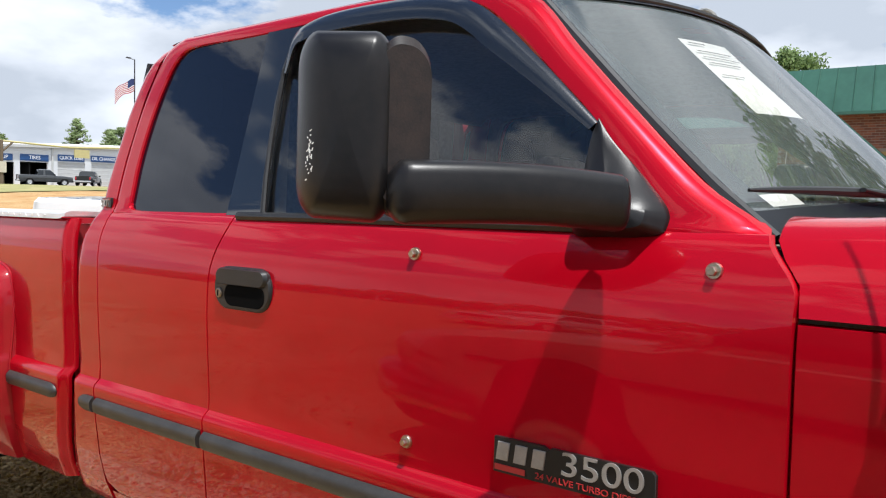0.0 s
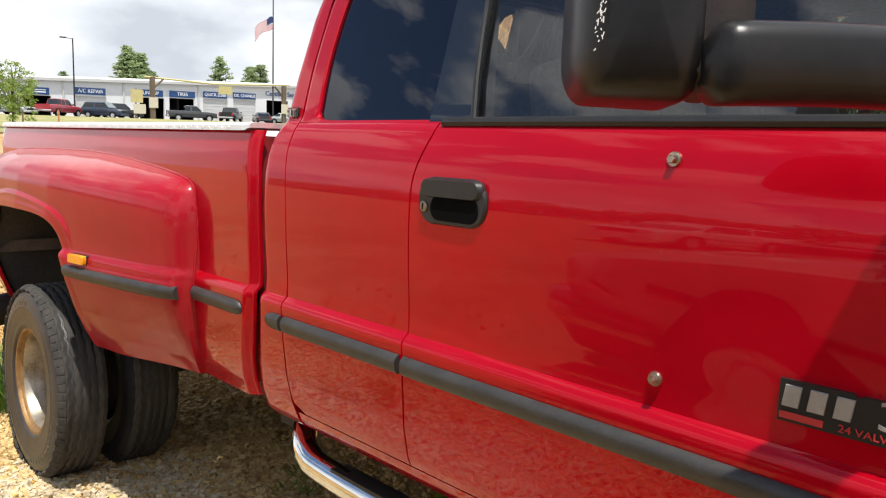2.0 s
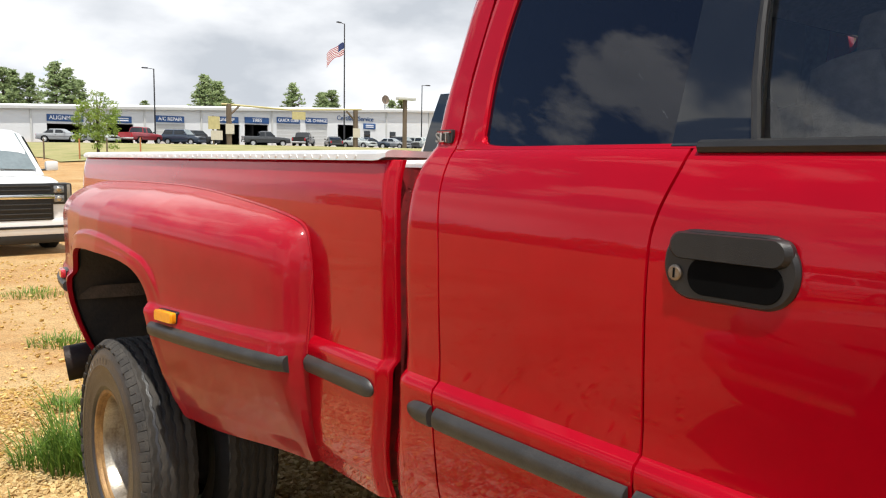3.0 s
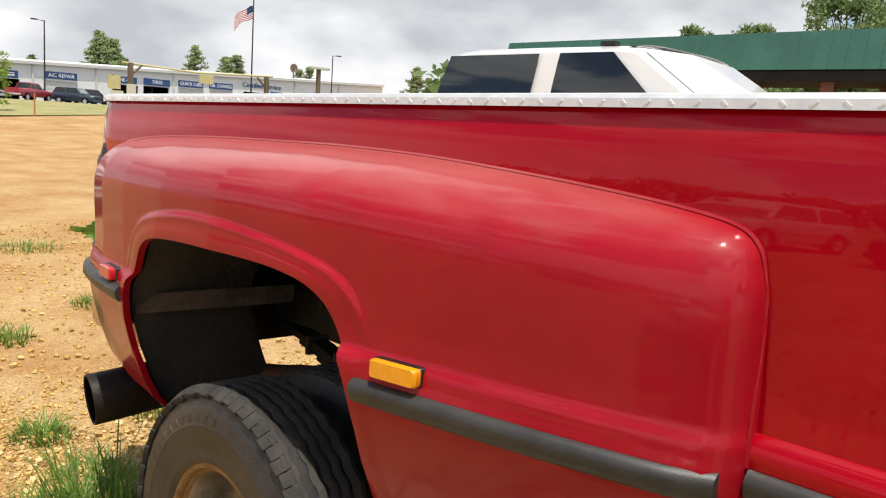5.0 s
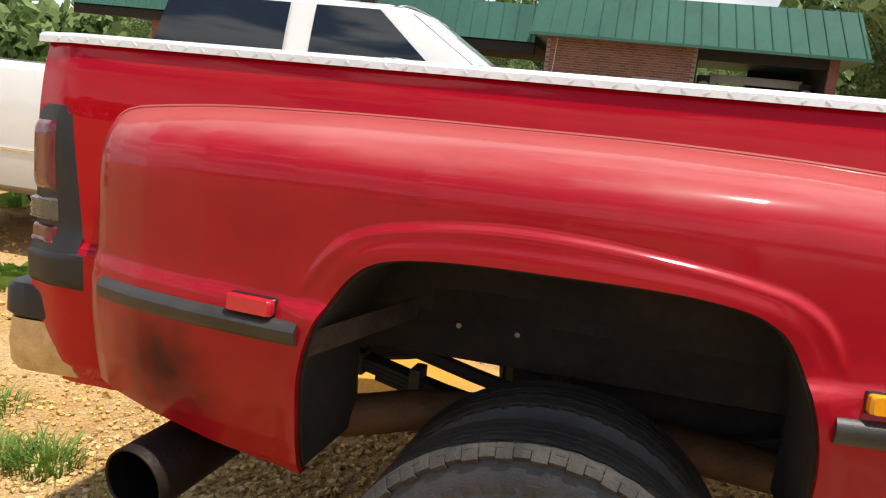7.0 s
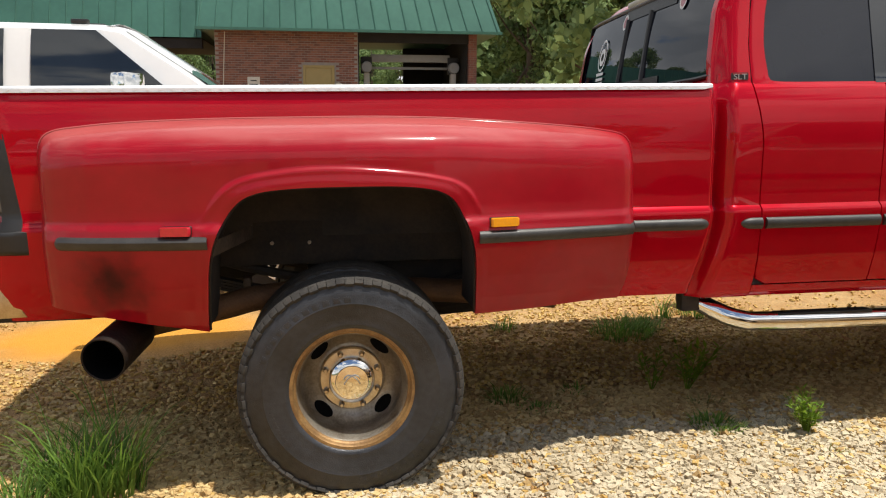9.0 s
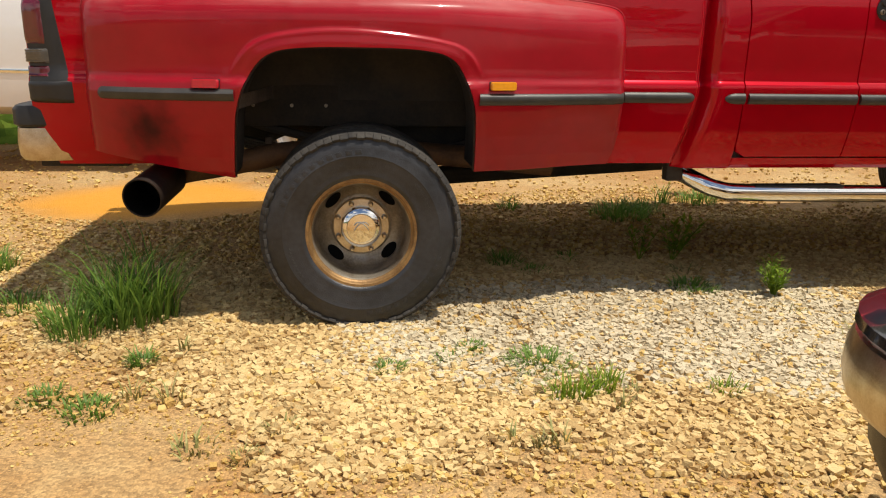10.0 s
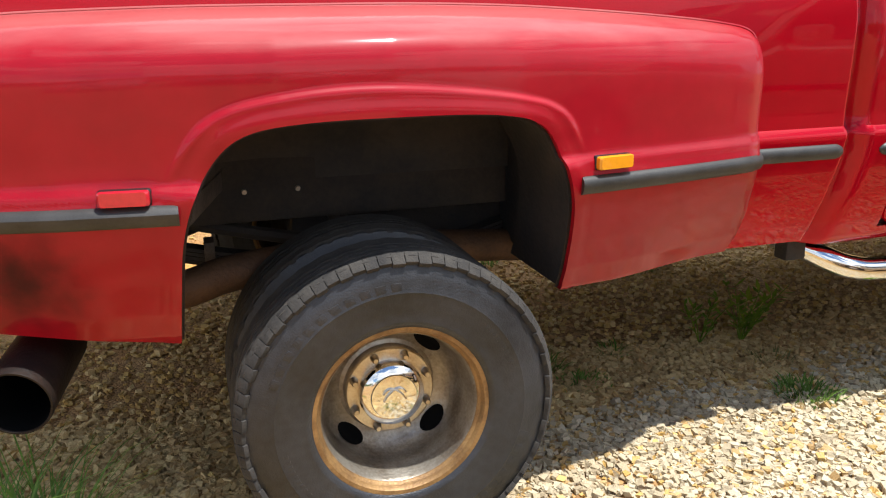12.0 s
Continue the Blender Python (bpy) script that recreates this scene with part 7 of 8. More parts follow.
BRICK = brick_material()
GREEN = material("green_metal_roofing", (0.050, 0.155, 0.115), 0.45, 0.2, var=0.25, scale=0.7, rough_var=0.1)
# near-black: the shade inside bays and under the canopy is in this colour
DARKIN = material("shaded_bay_interior", (0.022, 0.020, 0.019), 0.9, var=0.4, scale=2)
TANDOOR = material("tan_painted_door", (0.34, 0.25, 0.09), 0.6, var=0.1, scale=4)
GREYBOX = material("grey_enamel", (0.36, 0.38, 0.40), 0.5, 0.1, var=0.12, scale=6)
SIGNW = material("weathered_white_sign", (0.62, 0.57, 0.48), 0.7, var=0.12, scale=9)
WHITEWALL = material("white_metal_siding", (0.74, 0.75, 0.75), 0.55, var=0.05, scale=0.5, bump=0.1, bump_scale=12)
BLUE = material("blue_sign", (0.025, 0.090, 0.260), 0.5, var=0.1, scale=2)
WHITEP = material("white_lettering", (0.85, 0.86, 0.88), 0.6, var=0.04, scale=6)
SHUTTER = material("pale_roll_up_door", (0.58, 0.58, 0.56), 0.6, var=0.08, scale=3)
POLE = material("dark_pole", (0.045, 0.045, 0.05), 0.5, 0.4, var=0.2, scale=4)
TIMBER = material("weathered_timber", (0.17, 0.125, 0.09), 0.85, var=0.35, scale=5, stretch=(1, 1, 0.15))
YELLOW = material("faded_yellow_paint", (0.56, 0.49, 0.25), 0.6, var=0.15, scale=5)

wash = thing("wash_building", "brick vehicle wash with a green metal mansard roof", "building")
GB = 0.80
for x0, x1, y0, y1 in ((-3.71, 0.95, 25.0, 25.2), (-3.71, -3.5, 25.2, 31.0), (0.75, 0.95, 25.2, 31.0), (4.72, 5.0, 25.0, 31.0)):
    part("brick_wall", (*box(x0, x1, y0, y1, GB, 4.32), BRICK), wash)
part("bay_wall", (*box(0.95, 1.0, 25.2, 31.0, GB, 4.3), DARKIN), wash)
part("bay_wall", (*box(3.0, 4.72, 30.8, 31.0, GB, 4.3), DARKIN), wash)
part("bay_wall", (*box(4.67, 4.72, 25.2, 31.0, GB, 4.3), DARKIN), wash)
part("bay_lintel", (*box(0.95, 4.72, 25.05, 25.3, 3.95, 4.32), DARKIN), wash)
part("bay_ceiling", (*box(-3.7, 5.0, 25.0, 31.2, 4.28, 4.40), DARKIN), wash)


def mansard(x0, x1, y0, z0, z1, inset, ends=True):
    vs = [(x0, y0, z0), (x1, y0, z0), (x1 - (inset if ends else 0), y0 + inset, z1), (x0 + (inset * 0.3 if ends else 0), y0 + inset, z1), (x1, y0 + 7, z0), (x1 - (inset if ends else 0), y0 + 7 - inset, z1), (x0, y0 + 7, z0), (x0 + (inset * 0.3 if ends else 0), y0 + 7 - inset, z1)]
    return vs, [(0, 1, 2, 3), (1, 4, 5, 2), (0, 3, 7, 6), (6, 7, 5, 4), (3, 2, 5, 7), (0, 6, 4, 1)]


roof_w = part("metal_roof", (*mansard(-4.2, 5.72, 24.45, 4.26, 5.62, 0.42), GREEN, False), wash, "green standing-seam metal roof")
for k in range(20):
    x = -4.12 + k * 0.513
    xt = -4.2 + 0.126 + (x + 4.2) * (9.374 / 9.92)
    part("roof_seam", (*tube([(x, 24.44, 4.26), (xt, 24.86, 5.62)], 0.022, 4), GREEN), roof_w)
part("fascia", (*box(-4.24, 5.76, 24.40, 24.46, 4.20, 4.29), GREEN), wash)
canopy = part("canopy_roof", (*mansard(-22.0, -4.2, 25.5, 4.05, 5.30, 0.36, False), GREEN, False), wash, "lower green canopy roof")
for k in range(35):
    x = -21.8 + k * 0.513
    part("roof_seam", (*tube([(x, 25.49, 4.05), (x, 25.85, 5.30)], 0.022, 4), GREEN), canopy)
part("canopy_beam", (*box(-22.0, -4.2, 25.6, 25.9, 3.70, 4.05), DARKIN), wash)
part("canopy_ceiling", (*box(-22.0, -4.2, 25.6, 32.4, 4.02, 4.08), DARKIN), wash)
for x in (-8.5, -13.5, -18.5):
    for y in (26.0, 31.6):
        part("canopy_post", (*box(x - 0.2, x + 0.2, y - 0.2, y + 0.2, GB, 4.05), BRICK), wash)
wdoor = part("service_door", (*box(-0.80, 0.08, 24.955, 25.0, GB + 0.15, 3.08, 0.01), TANDOOR), wash, "tan steel service door")
part("door_frame", (*join(box(-0.88, -0.80, 24.93, 25.0, GB, 3.16), box(0.08, 0.16, 24.93, 25.0, GB, 3.16), box(-0.80, 0.08, 24.93, 25.0, 3.08, 3.16)), TANDOOR), wdoor)
part("door_knob", (*revolve([(0.0, -0.05), (0.03, -0.04), (0.03, -0.01), (0.012, 0.0)], 10, "y", (0.0, 24.955, 2.05)), CHROME), wdoor)
sg = part("wall_sign", (*box(-2.70, -2.30, 24.97, 25.0, 2.28, 2.76), SIGNW), wash, "small weathered notice with dark bars")
for z, w_ in ((2.62, 0.10), (2.50, 0.14), (2.44, 0.16), (2.36, 0.15)):
    part("notice_bar", (*box(-2.5 - w_, -2.5 + w_, 24.962, 24.97, z, z + 0.035), BADGE), sg)
part("meter_box", (*box(-1.83, -1.28, 24.80, 25.0, 1.85, 2.49, 0.03), GREYBOX), wash)
part("round_sign", (*revolve([(0.0, -0.02), (0.14, -0.02), (0.145, 0.0)], 24, "y", (0.30, 24.99, 2.46)), SIGNW), wash)
part("conduit", (*tube([(-3.5, 24.98, 2.0), (-3.45, 24.98, 3.0), (-3.38, 24.98, 4.2)], 0.015, 6), SIGNW), wash)
gantry = thing("wash_gantry", "grey wheeled vehicle wash gantry inside the bay", "machine")
part("cross_beam", (*box(1.45, 4.30, 26.6, 26.8, 3.42, 3.68, 0.02), GREYBOX), gantry)
part("cross_beam", (*box(1.45, 4.30, 26.9, 27.0, 3.18, 3.27, 0.02), GREYBOX), gantry)
for x in (1.30, 4.42):
    part("column", (*box(x - 0.09, x + 0.11, 26.55, 26.85, GB, 3.05, 0.02), SHUTTER), gantry)
    part("motor", (*revolve([(0.0, -0.2), (0.18, -0.2), (0.2, -0.15), (0.2, 0.15), (0.0, 0.2)], 18, "y", (x, 26.5, 3.22)), GREYBOX), gantry)
    part("bracket", (*box(x - 0.2, x + 0.2, 26.55, 26.75, 3.0, 3.6, 0.03), POLE), gantry)

# ---- the long white service shop across the road ----
shop = thing("service_shop", "long low white service shop with blue signs over its bays", "building")
SX = -102.0
OPEN = [(20.6, 24.6, 0), (27.4, 30.6, 0), (33.5, 37.2, 1), (41.5, 44.8, 0), (45.5, 49.0, 0), (50.3, 54.0, 1), (54.9, 58.4, 1), (60.2, 63.8, 0)]


def shop_top(y):
    return 5.75 + 0.034 * (y - 15.8)


edges = [4.0] + [e for a, b, _ in OPEN for e in (a, b)] + [86.0]
for k in range(0, len(edges), 2):
    a, b = edges[k], edges[k + 1]
    part("wall_panel", ([(SX - d, y, z) for d in (0, 0.3) for y, z in ((a, 0.6), (b, 0.6), (b, shop_top(b)), (a, shop_top(a)))], [(0, 1, 2, 3), (7, 6, 5, 4), (0, 4, 5, 1), (3, 2, 6, 7), (0, 3, 7, 4), (1, 5, 6, 2)], WHITEWALL, False), shop)
for a, b, shut in OPEN:
    head = 4.30 + 0.030 * (a - 33.4)
    part("header_panel", ([(SX - d, y, z) for d in (0, 0.3) for y, z in ((a, head), (b, head), (b, shop_top(b)), (a, shop_top(a)))], [(0, 1, 2, 3), (7, 6, 5, 4), (0, 4, 5, 1), (3, 2, 6, 7), (0, 3, 7, 4), (1, 5, 6, 2)], WHITEWALL, False), shop)
    if shut:
        dr = part("roll_up_door", (*box(SX - 0.2, SX - 0.12, a, b, 0.6, head), SHUTTER), shop)
        for z in np.arange(1.4, head, 0.5):
            part("door_slat", (*box(SX - 0.12, SX - 0.10, a, b, z, z + 0.04), WHITEWALL), dr)
    else:
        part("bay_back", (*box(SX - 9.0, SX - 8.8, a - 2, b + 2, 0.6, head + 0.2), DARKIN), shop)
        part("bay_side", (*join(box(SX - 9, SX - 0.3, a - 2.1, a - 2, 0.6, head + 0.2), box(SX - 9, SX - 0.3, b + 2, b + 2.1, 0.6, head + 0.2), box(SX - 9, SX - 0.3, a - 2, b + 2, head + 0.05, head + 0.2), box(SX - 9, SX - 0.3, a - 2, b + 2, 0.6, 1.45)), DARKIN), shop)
        part("tool_cabinet", (*box(SX - 8.0, SX - 7.4, a + 0.8, a + 1.7, 1.4, 2.9, 0.05), YELLOW), shop)
part("roof_sheet", ([(SX + 0.4, 4, shop_top(4)), (SX + 0.4, 86, shop_top(86)), (SX - 24, 86, shop_top(86) + 1.2), (SX - 24, 4, shop_top(4) + 1.2), (SX - 24, 4, 0.5), (SX - 24, 86, 0.5)], [(0, 1, 2, 3), (3, 2, 5, 4)], WHITEWALL, False), shop)
part("eave_trim", ([(SX + d, y, z) for d in (0.42, 0.0) for y, z in ((4, shop_top(4) - 0.28), (86, shop_top(86) - 0.28), (86, shop_top(86) + 0.06), (4, shop_top(4) + 0.06))], [(0, 1, 2, 3), (7, 6, 5, 4), (0, 4, 5, 1), (3, 2, 6, 7)], SHUTTER, False), shop)
for y in (18.9, 32.0, 39.4, 49.6, 68.8, 77.0):
    part("downpipe", (*box(SX, SX + 0.15, y - 0.10, y + 0.10, 1.2, shop_top(y) - 0.25), SHUTTER), shop)
SIGN_ROT = Euler((radians(90), 0, radians(90))).to_matrix().to_4x4()
for a, b, text, zc, s in ((20.6, 24.7, "ALIGNMENT", 4.62, 0.70), (27.4, 30.4, "", 4.66, 0.6), (33.4, 37.1, "A/C REPAIR", 4.95, 0.66), (40.9, 44.6, "TUNE-UP", 5.15, 0.66), (45.5, 49.1, "TIRES", 5.22, 0.66), (50.3, 53.9, "QUICK LUBE", 5.40, 0.62), (54.8, 58.4, "OIL CHANGE", 5.50, 0.62), (64.6, 66.8, "", 5.0, 0.5)):
    hgt = 0.42
    board = part("sign_board", (*box(SX + 0.01, SX + 0.10, a, b, zc - hgt, zc + hgt, 0.02), BLUE), shop, "blue sign board with white lettering")
    if text:
        lettering(text, s, WHITEP, board, Matrix.Translation((SX + 0.13, (a + b) / 2, zc)) @ SIGN_ROT, extrude=0.02, squeeze=0.92)
    else:
        for z in (zc - 0.18, zc + 0.08):
            part("sign_bar", (*box(SX + 0.10, SX + 0.12, a + 0.4, b - 0.4, z, z + 0.13), WHITEP), board)
lettering("Certified Service", 0.95, BLUE, shop, Matrix.Translation((SX + 0.06, 63.2, 6.05)) @ SIGN_ROT, name="wall_lettering", extrude=0.04)
for y in (65.3, 70.0):
    part("shop_window", (*box(SX + 0.0, SX + 0.05, y - 0.55, y + 0.55, 3.1, 4.3, 0.02), GLASSFAR), shop)

# ---- parked cars before the shop ----
def paint(name, c):
    return material(name, c, 0.35, 0, 1.0, var=0.06, scale=3)


CAR_GROUP = "cars parked before the shop"
SILV, MAROON, NAVY, BLK, GREY, PEARL = (paint(n, c) for n, c in (("silver_paint", (0.33, 0.34, 0.35)), ("maroon_paint", (0.35, 0.02, 0.03)), ("navy_paint", (0.02, 0.035, 0.06)), ("black_paint", (0.012, 0.012, 0.013)), ("grey_paint", (0.045, 0.048, 0.05)), ("pearl_paint", (0.55, 0.58, 0.55))))
SEDAN = dict(L=4.8, W=1.8, hood=0.92, belt=0.95, roof=1.42, xc=0.85, xf=0.15, xr=-1.0, xb=-1.75)
WAGON = dict(L=4.7, W=1.9, hood=1.05, belt=1.12, roof=1.75, xc=0.95, xf=0.40, xr=-1.85, xb=-2.25)
TRUCK = dict(L=5.7, W=1.95, hood=1.15, belt=1.18, roof=1.85, low=0.42, xc=1.05, xf=0.45, xr=-0.75, xb=-0.95, wheel_r=0.38, bed=1.22, base=1.9)
for x, y, yaw, pt, spec, kind, lab in ((-89, 19.4, 55, SILV, SEDAN, "sedan", "silver sedan"), (-88, 22.6, 30, PEARL, SEDAN, "sedan", "pale pearl sedan"), (-88, 27.2, 130, MAROON, TRUCK, "pickup_truck", "dark red pickup truck"), (-89, 32.3, 40, NAVY, WAGON, "crossover", "dark navy crossover"), (-92, 35.2, 80, BLK, WAGON, "crossover", "black crossover"),
                                     (-90, 43.0, 75, GREY, TRUCK, "pickup_truck", "dark grey pickup truck"), (-90, 48.2, 140, BLK, TRUCK, "pickup_truck", "black pickup truck"), (-89, 52.0, 160, GREY, SEDAN, "sedan", "dark grey sedan"), (-87, 54.6, 20, PEARL, SEDAN, "sedan", "pale green-white sedan"), (-90, 58.5, 60, NAVY, SEDAN, "sedan", "navy sedan"), (-90, 62.0, 30, SILV, SEDAN, "sedan", "silver sedan"), (-92, 65.2, 10, BLK, WAGON, "crossover", "black crossover"), (-92, 68.5, 10, PEARL, WAGON, "crossover", "white crossover"), (-92, 71.8, 0, GREY, SEDAN, "sedan", "dark sedan")):
    vehicle(kind, lab + " parked before the shop", on_ground(x, y, yaw, 0.05), pt, group=CAR_GROUP, category="truck" if kind == "pickup_truck" else "car", **spec)

# ---- poles, flag, beam frame ----
def lamp_pole(x, y, top, yaw=0.0):
    p = thing("light_pole", "tall dark parking-lot light pole", "lamp", "light poles", on_ground(x, y, yaw))
    g = ground_z(x, y)
    part("pole", (*tube([(0, 0, -0.1), (0, 0, top - g)], [0.11, 0.07], 10), POLE), p)
    part("arm", (*tube([(0, 0, top - g - 0.05), (0, -0.9, top - g)], 0.04, 6), POLE), p)
    part("lamp_head", (*box(-0.16, 0.16, -1.45, -0.75, top - g - 0.06, top - g + 0.10, 0.04), POLE), p)
    return p


lamp_pole(-98.5, 32.2, 10.9, 0)
lamp_pole(-90, 54.2, 17.7, 20)
lamp_pole(-96, 71.2, 11.2, 180)
STRIPE, CANTON = material("flag_red", (0.42, 0.03, 0.05), 0.8, var=0.1, scale=3), material("flag_blue", (0.03, 0.05, 0.16), 0.8, var=0.1, scale=3)
flag = thing("flag", "striped red and white flag with a blue canton, hanging half-slack", "flag")


def cloth(u, v):
    return (-90 + 0.25 * math.sin(5 * u), 54.2 - 2.5 * u, 15.2 - 1.5 * v - 1.7 * u * u + 0.12 * math.sin(9 * u + 2 * v))


for k in range(13):
    u0 = 0.42 if k < 7 else 0.0
    part("stripe", (*patch(8, 1, lambda u, v: cloth(u0 + (1 - u0) * u, (k + v) / 13)), STRIPE if k % 2 == 0 else WHITEP), flag)
part("canton", (*patch(5, 5, lambda u, v: cloth(0.42 * u, 7 * v / 13)), CANTON), flag)
frame_g = thing("beam_frame", "weathered timber posts carrying a yellow height bar", "gate", m=Matrix.Translation((0, 0, 0)))
for y in (24.8, 36.4):
    part("post", (*box(-58.15, -57.85, y - 0.16, y + 0.16, ground_z(-58, y) - 0.1, 4.85), TIMBER), frame_g)
    part("brace", (*tube([(-58, y, 3.9), (-58, y + (0.9 if y < 30 else -0.9), 4.75)], 0.08, 6), TIMBER), frame_g)
    part("notice", (*box(-57.84, -57.80, y - 0.35, y + 0.35, 2.5, 3.3), SIGNW), frame_g)
part("height_bar", (*tube([(-58, 24.2, 4.82), (-58, 30, 4.62), (-58, 37.0, 4.95)], 0.075, 8), YELLOW), frame_g)
part("hanging_plate", (*box(-58.05, -57.95, 30.3, 31.5, 3.85, 4.5), YELLOW), frame_g)
ysign = thing("yellow_sign", "faded yellow sign on a post", "sign")
part("post", (*box(-56.05, -55.95, 22.65, 22.75, ground_z(-56, 22.7) - 0.1, 3.8), TIMBER), ysign)
part("panel", (*box(-55.94, -55.90, 22.3, 23.2, 2.8, 3.75), YELLOW), ysign)
part("panel", (*box(-55.94, -55.90, 22.5, 23.4, 2.0, 2.7), SIGNW), ysign)
twin = thing("yard_lamp", "weathered post with a flat lamp head", "lamp")
part("post", (*box(-58.14, -57.86, 41.5, 41.8, ground_z(-58, 41.7) - 0.1, 6.1), TIMBER), twin)
part("lamp_head", (*box(-58.3, -57.7, 40.8, 42.7, 6.0, 6.25, 0.05), SHUTTER), twin)
dish = thing("satellite_dish", "pale round dish on the shop roof", "dish")
part("dish_shell", (*moved(revolve([(0.0, 0.0), (0.4, 0.04), (0.7, 0.14), (0.72, 0.16)], 20, "x"), Matrix.Translation((-108, 72.5, 9.6))), TIMBER), dish)
part("mast", (*tube([(-108, 72.5, 7.0), (-108, 72.5, 9.6)], 0.08, 6), POLE), dish)
STAKE = material("orange_stake", (0.5, 0.2, 0.08), 0.8, var=0.2, scale=5)
for k, (x, y) in enumerate(((-44, 8.6), (-42, 9.9), (-41, 11.0), (-40, 12.4))):
    tagged(part("marker_stake", (*tube([(0, 0, -0.1), (0.02, 0, 1.1)], 0.04, 6), STAKE if k % 2 else TIMBER), None, "thin stake beside the lawn", on_ground(x, y)), category="stake", group="stakes along the lawn")

# ---- trees ----
LEAF = material("summer_leaf", (0.25, 0.345, 0.130), 0.8, color2=(0.125, 0.19, 0.066), scale=0.5, per_object=0.55)
LEAF2 = material("fresh_leaf", (0.32, 0.42, 0.09), 0.65, color2=(0.20, 0.29, 0.05), scale=0.5, per_object=0.55)
NEEDLE = material("pine_needle", (0.33, 0.41, 0.19), 0.8, color2=(0.21, 0.27, 0.12), scale=0.5, per_object=0.55)


def see_through(m, k):
    """Thin leaves let part of the light through."""
    nt = m.node_tree
    N, L = nt.nodes.new, nt.links.new
    b, out = nt.nodes["Principled BSDF"], nt.nodes["Material Output"]
    tr, mx = N("ShaderNodeBsdfTranslucent"), N("ShaderNodeMixShader")
    L(b.inputs["Base Color"].links[0].from_socket, tr.inputs["Color"])
    mx.inputs[0].default_value = k
    L(b.outputs[0], mx.inputs[1])
    L(tr.outputs[0], mx.inputs[2])
    L(mx.outputs[0], out.inputs["Surface"])


for leaf in (LEAF, LEAF2, NEEDLE, GRASS, BRIGHT):
    see_through(leaf, 0.45)
BARK = material("tree_bark", (0.12, 0.088, 0.06), 0.9, var=0.4, scale=6, bump=0.5, bump_scale=20)


def crown(clumps, per, size):
    """Leaf cards in clumps; each clump is a loose ball that thins outward."""
    v = []
    for c, r in clumps:
        n = int(per * (r / 0.7) ** 1.5)
        d = rng.normal(0, 1, (n, 3))
        d /= np.linalg.norm(d, axis=1)[:, None]
        p = np.array(c) + d * (r * rng.uniform(0.1, 1.0, n) ** 0.55)[:, None] * np.array([1, 1, 0.75])
        a = rng.normal(0, 1, (n, 3))
        a /= np.linalg.norm(a, axis=1)[:, None]
        b = np.cross(a, d)
        b /= (np.linalg.norm(b, axis=1)[:, None] + 1e-6)
        s = size * rng.uniform(0.5, 1.3, n)[:, None]
        v.append(np.stack([p - a * s, p + b * s * 0.55, p + a * s, p - b * s * 0.55], 1))
    v = np.concatenate(v)
    n = len(v)
    return v.reshape(-1, 3).tolist(), (np.arange(4)[None] + 4 * np.arange(n)[:, None]).tolist()


def tree(kind, height, seed, per=60, size=0.22):
    """A trunk with limbs under a ragged crown."""
    global rng
    random.seed(seed)
    rng = np.random.default_rng(seed)
    clumps, limbs = [], []
    if kind == "pine":
        for i in range(170):
            t = random.uniform(0.18, 1.0)
            r = height * 0.27 * (1.02 - t) ** 0.80 * random.uniform(0.45, 1.25) + 0.08
            a, k = random.uniform(0, 2 * math.pi), random.uniform(0.10, 1.0) ** 0.55
            c = (r * math.cos(a) * k, r * math.sin(a) * k, height * t)
            clumps.append((c, height * random.uniform(0.022, 0.046)))
            limbs.append([(0, 0, height * (t - 0.05)), c])
    else:
        lobes = [(random.uniform(0, 6.28), random.uniform(0.3, 0.9), random.uniform(0.10, 0.22)) for _ in range(7)]
        for i in range(100):
            la, lt, lr = random.choice(lobes)
            a, t = la + random.gauss(0, 0.6), min(1.0, max(0.08, lt + random.gauss(0, 0.17)))
            r = height * (0.20 + lr) * math.sqrt(max(0.05, math.sin(math.pi * min(0.97, 0.12 + 0.84 * t)))) * random.uniform(0.1, 1.0) ** 0.55
            c = (r * math.cos(a), r * math.sin(a), height * (0.08 + 0.88 * t))
            clumps.append((c, height * random.uniform(0.045, 0.09)))
            limbs.append([(0, 0, height * random.uniform(0.15, 0.45)), (c[0] * 0.5, c[1] * 0.5, c[2] * 0.75), c])
    tr = thing("tree", "", "tree")
    trunk = tube([(0, 0, -0.3), (0.05, 0.03, height * 0.35), (0.0, 0.08, height * 0.7), (0, 0, height * 0.95)], [height * 0.022, height * 0.017, height * 0.010, 0.02], 9)
    part("trunk", (*join(trunk, *[tube(l, [height * 0.007, height * 0.004, height * 0.002][:len(l)], 5) for l in limbs[::4]]), BARK), tr)
    vs, fs = crown(clumps, per, size)
    part("crown", (vs, fs, NEEDLE if kind == "pine" else (LEAF2 if kind == "fresh" else LEAF), False), tr)
    return tr


PINES = [tree("pine", 12.0, s, 52, 0.19) for s in (11, 12, 13)]
OAKS = [tree("oak", 11.0, s, 105, 0.15) for s in (21, 22, 23, 24)]
FRESH = [tree("fresh", 10.0, s, 60, 0.15) for s in (31,)]
tagged(FRESH[0], "small light-green tree on the lawn", "tree")
FRESH[0].matrix_world = on_ground(-45, 11.6) @ Matrix.Diagonal((0.42, 0.42, 0.36, 1))
random.seed(5)
used = set()


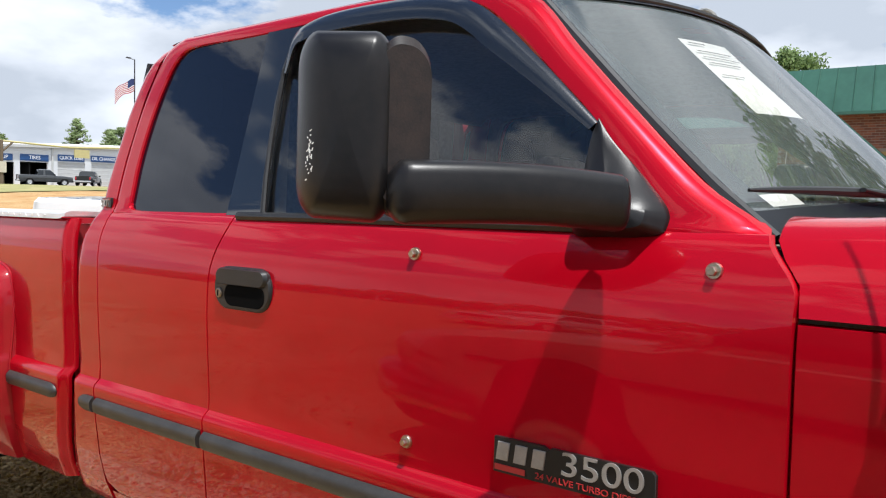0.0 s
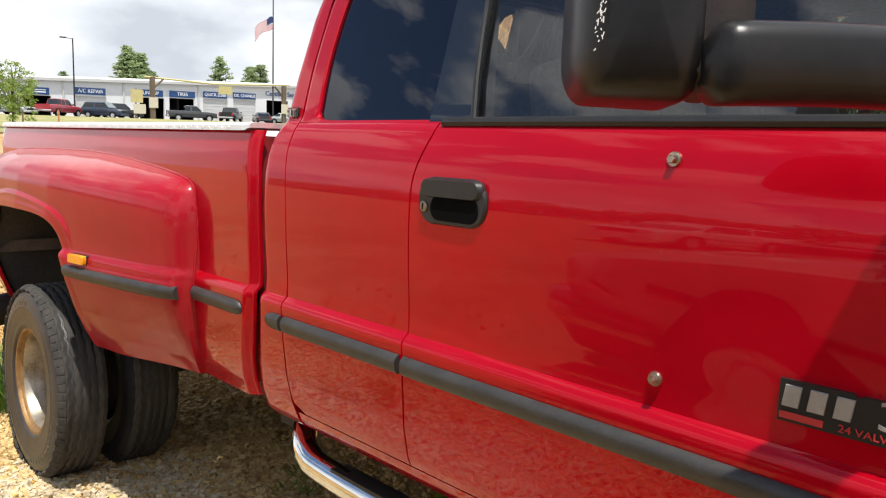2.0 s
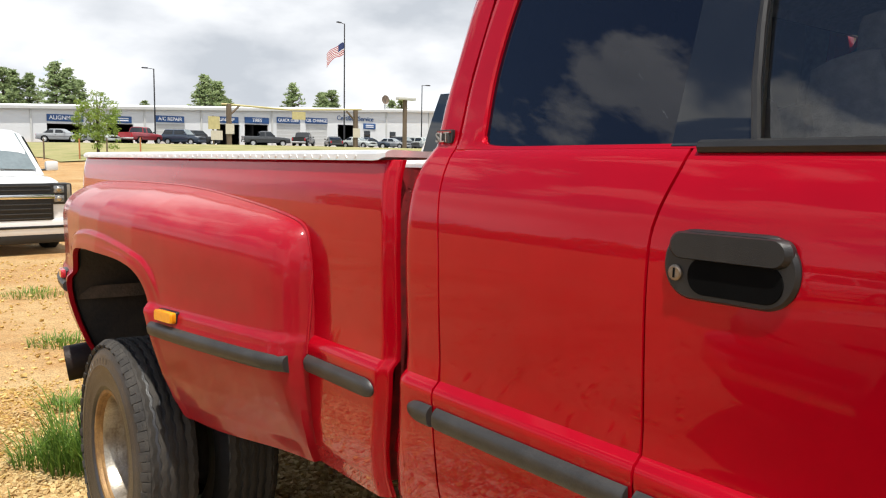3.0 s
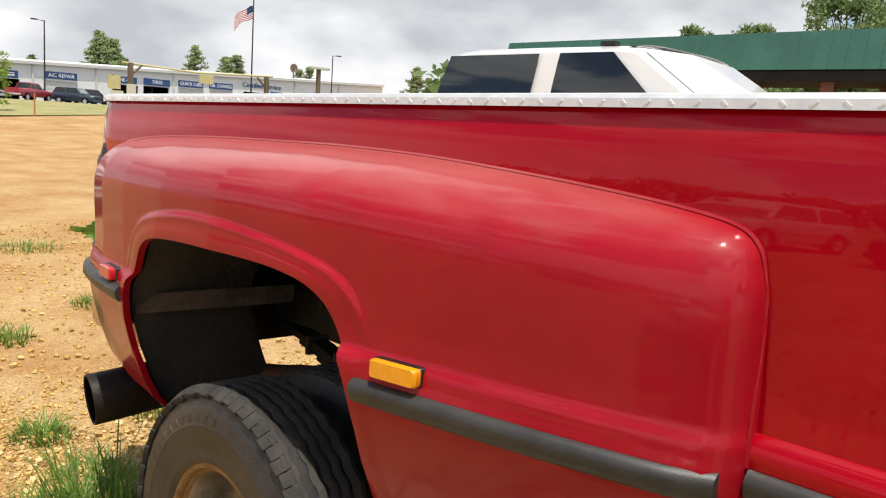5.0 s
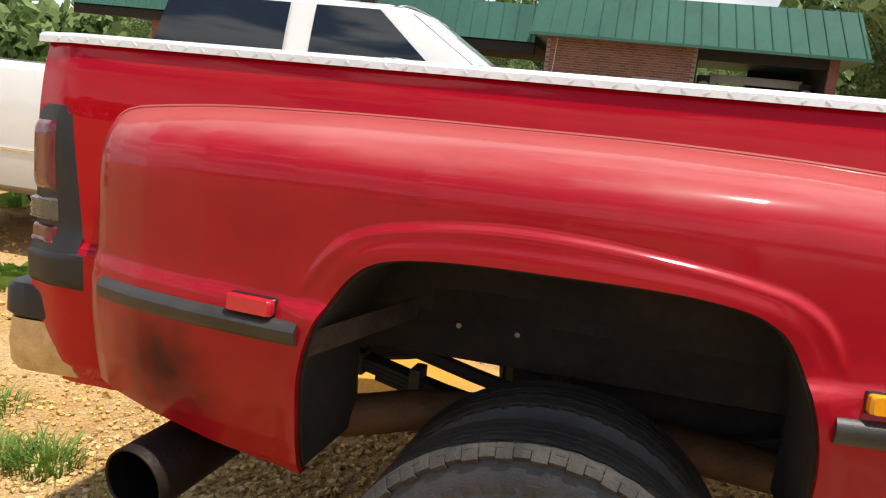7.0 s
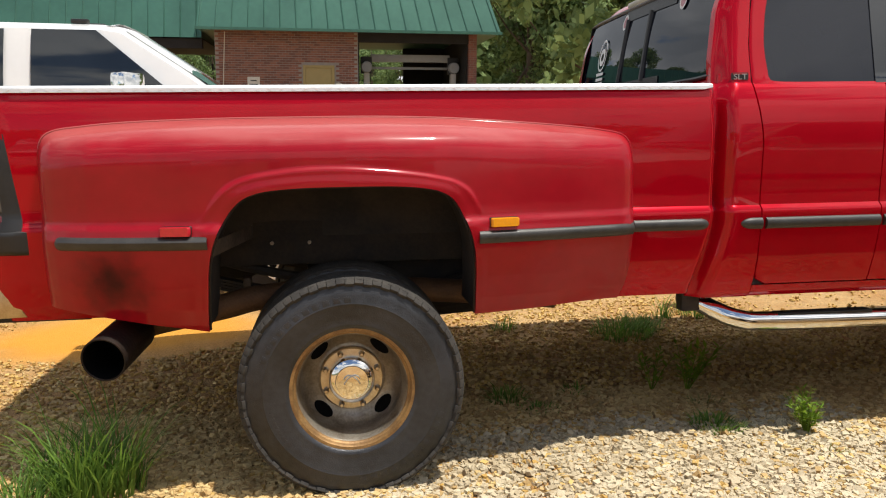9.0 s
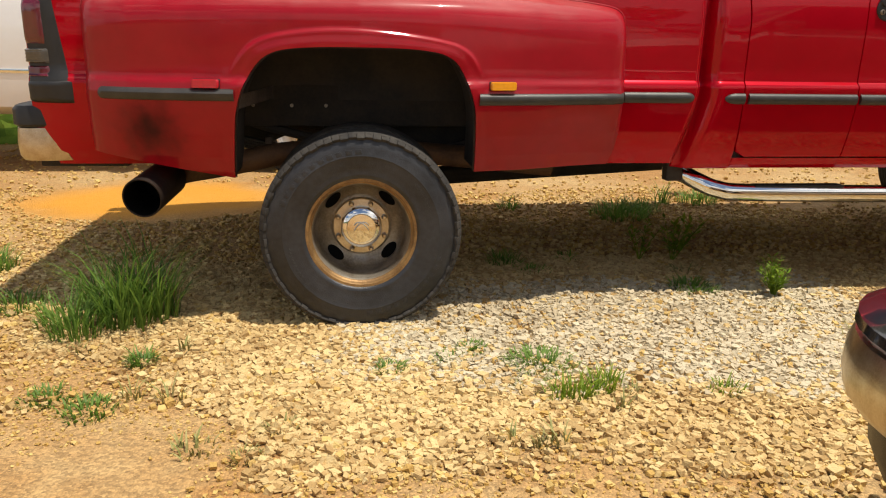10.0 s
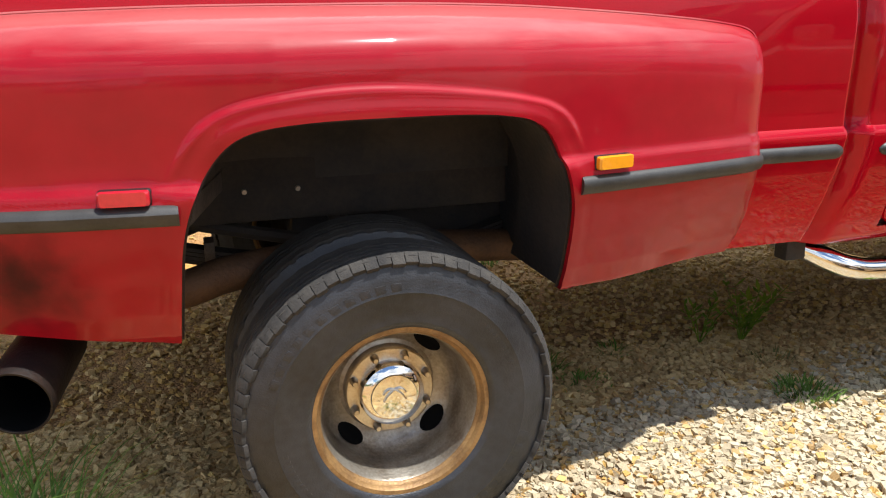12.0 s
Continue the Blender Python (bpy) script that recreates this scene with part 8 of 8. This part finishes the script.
def plant(proto, x, y, s, label, group, wide=1.0):
    m = Matrix.Translation((x, y, ground_z(x, y) - 0.1)) @ Matrix.Rotation(random.uniform(0, 6.28), 4, "Z") @ Matrix.Diagonal((s * wide, s * wide, s * random.uniform(0.9, 1.1), 1))
    if proto not in used:
        used.add(proto)
        proto.matrix_world = m
        return tagged(proto, label, "tree", group)
    c = copy_thing(proto, Matrix.Identity(4))
    c.matrix_world = m
    return tagged(c, label, "tree", group)


for k, (y, s) in enumerate(((16, 1.18), (18.5, 1.0), (22, 1.0), (25, 1.12), (27, 0.95), (36, 0.72), (42, 1.08), (45, 0.95), (48, 0.80), (55, 0.92), (61.5, 0.98), (65, 0.9), (72, 0.9), (76, 0.85), (82, 0.6), (96, 1.05), (12, 1.1), (8, 1.0), (5, 1.15), (102, 0.9), (31, 0.7), (51, 0.62), (13.8, 1.12), (20.2, 1.1), (23.6, 1.15), (43.4, 0.98), (46.4, 1.02), (59.8, 0.85), (63.2, 1.05), (10, 1.12))):
    plant(PINES[k % 3], -128 - 4 * (k % 3), y * 1.24 - 2, s * (0.84 if y < 32 else 0.95), "dark green pine behind the shop", "pines behind the shop", 1.55)
for k, (x, y, s) in enumerate(((9.6, 36, 0.95), (11.4, 35, 1.0), (12.6, 38, 1.2), (17.5, 40, 1.2), (24, 39, 1.2), (11.5, 47, 1.2), (3, 52, 0.7), (-1, 50, 0.6), (-6, 46, 0.66), (-9.0, 46, 0.80), (-12.0, 45, 0.70), (-15.0, 46, 0.84), (-17.5, 46, 0.72), (-21, 47, 0.68), (-26, 48, 0.70), (-32, 50, 0.70), (2.2, 40, 0.45), (-5.4, 37, 0.45), (-7.2, 36, 0.42), (-9.5, 38, 0.44), (-37, 54, 0.75), (3.8, 36.5, 0.42))):
    plant(OAKS[k % 4], x, y, s, "dense green broadleaf tree at the wood's edge", "trees behind the wash building")

plant(OAKS[2], 7.0, 13.0, 0.92, "mid-green broadleaf tree standing beside the lot", "trees behind the wash building")


def far_wood(x0, x1, y, h, n, label, leaf=1.0, billow=0.0):
    """A distant belt of wood: leaf cards heaped into an uneven skyline."""
    xs, t = rng.uniform(x0, x1, n), rng.uniform(0, 1, n)
    top = np.array([h * (0.75 + 0.30 * noise.noise(Vector((x * 0.09, y, 0))) + 0.16 * noise.noise(Vector((x * 0.35, y, 4)))) for x in xs])
    p = np.stack([xs, y + rng.normal(0, 2.0, n), top * t ** 0.8 + 0.8], 1)
    if billow:                                    # rounded crowns that stand out from one another
        p[:, 1] = y + rng.normal(0, 0.45, n) + [billow * (noise.noise(Vector((x * 0.32, z * 0.42, 7))) + 0.5 * noise.noise(Vector((x * 0.9, z * 1.1, 3)))) for x, _, z in p]
    a = rng.normal(0, 1, (n, 3))
    a /= np.linalg.norm(a, axis=1)[:, None]
    b = np.cross(a, rng.normal(0, 1, (n, 3)))
    b /= np.linalg.norm(b, axis=1)[:, None]
    s = leaf * rng.uniform(0.4, 1.0, n)[:, None]
    v = np.stack([p - a * s, p + b * s * 0.6, p + a * s, p - b * s * 0.6], 1).reshape(-1, 3)
    return tagged(part("woodland", (v.tolist(), (np.arange(4)[None] + 4 * np.arange(n)[:, None]).tolist(), LEAF, False), None, label), category="trees", kind="stuff")


far_wood(-150, 150, -85, 10, 16000, "low belt of green woodland across the lot")
far_wood(-60, 5, 60, 8.5, 7000, "low green woodland behind the wash building")
far_wood(7, 90, 58, 17, 14000, "dense green woodland behind the wash building")
far_wood(9.4, 36, 34, 11.5, 140000, "dense leafy wood close behind the wash building", 0.13, 3.2)


# ---- bricks of the wash building's front, proud of their mortar ----
MORTAR = material("grey_mortar", (0.30, 0.27, 0.24), 0.9, var=0.2, scale=6)
FACING = material("red_brown_brick", (0.245, 0.098, 0.062), 0.85, color2=(0.150, 0.062, 0.044), scale=3.0, bump=0.4, bump_scale=60, per_object=0.7)


def brick_front():
    """Running bond over the front wall; those round the door stand singly, the rest are joined."""
    wall = [o for o in wash.children if o.name.startswith("brick_wall")][0]
    wall.data.materials.clear()
    wall.data.materials.append(MORTAR)
    me = mesh_of("brick", *box(-0.098, 0.098, -0.008, 0.004, -0.030, 0.030), FACING, False)
    rest, singles = [], 0
    for r in range(46):
        z = GB + 0.05 + r * 0.0762
        for c in range(23):
            x = -3.60 + c * 0.206 + (0.103 if r % 2 else 0.0)
            if x > 0.85 or (-0.98 < x < 0.26 and z < 3.22):
                continue
            if singles < 300 and z > 2.05 and x > -2.4:
                part("brick", me, wall, "", Matrix.Translation((x, 25.0, z)))
                singles += 1
            else:
                rest.append(moved(box(-0.098, 0.098, -0.008, 0.004, -0.030, 0.030), Matrix.Translation((x, 25.0, z))))
    tagged(part("brick_course", (*join(*rest), FACING, False), wall), kind="stuff")


brick_front()
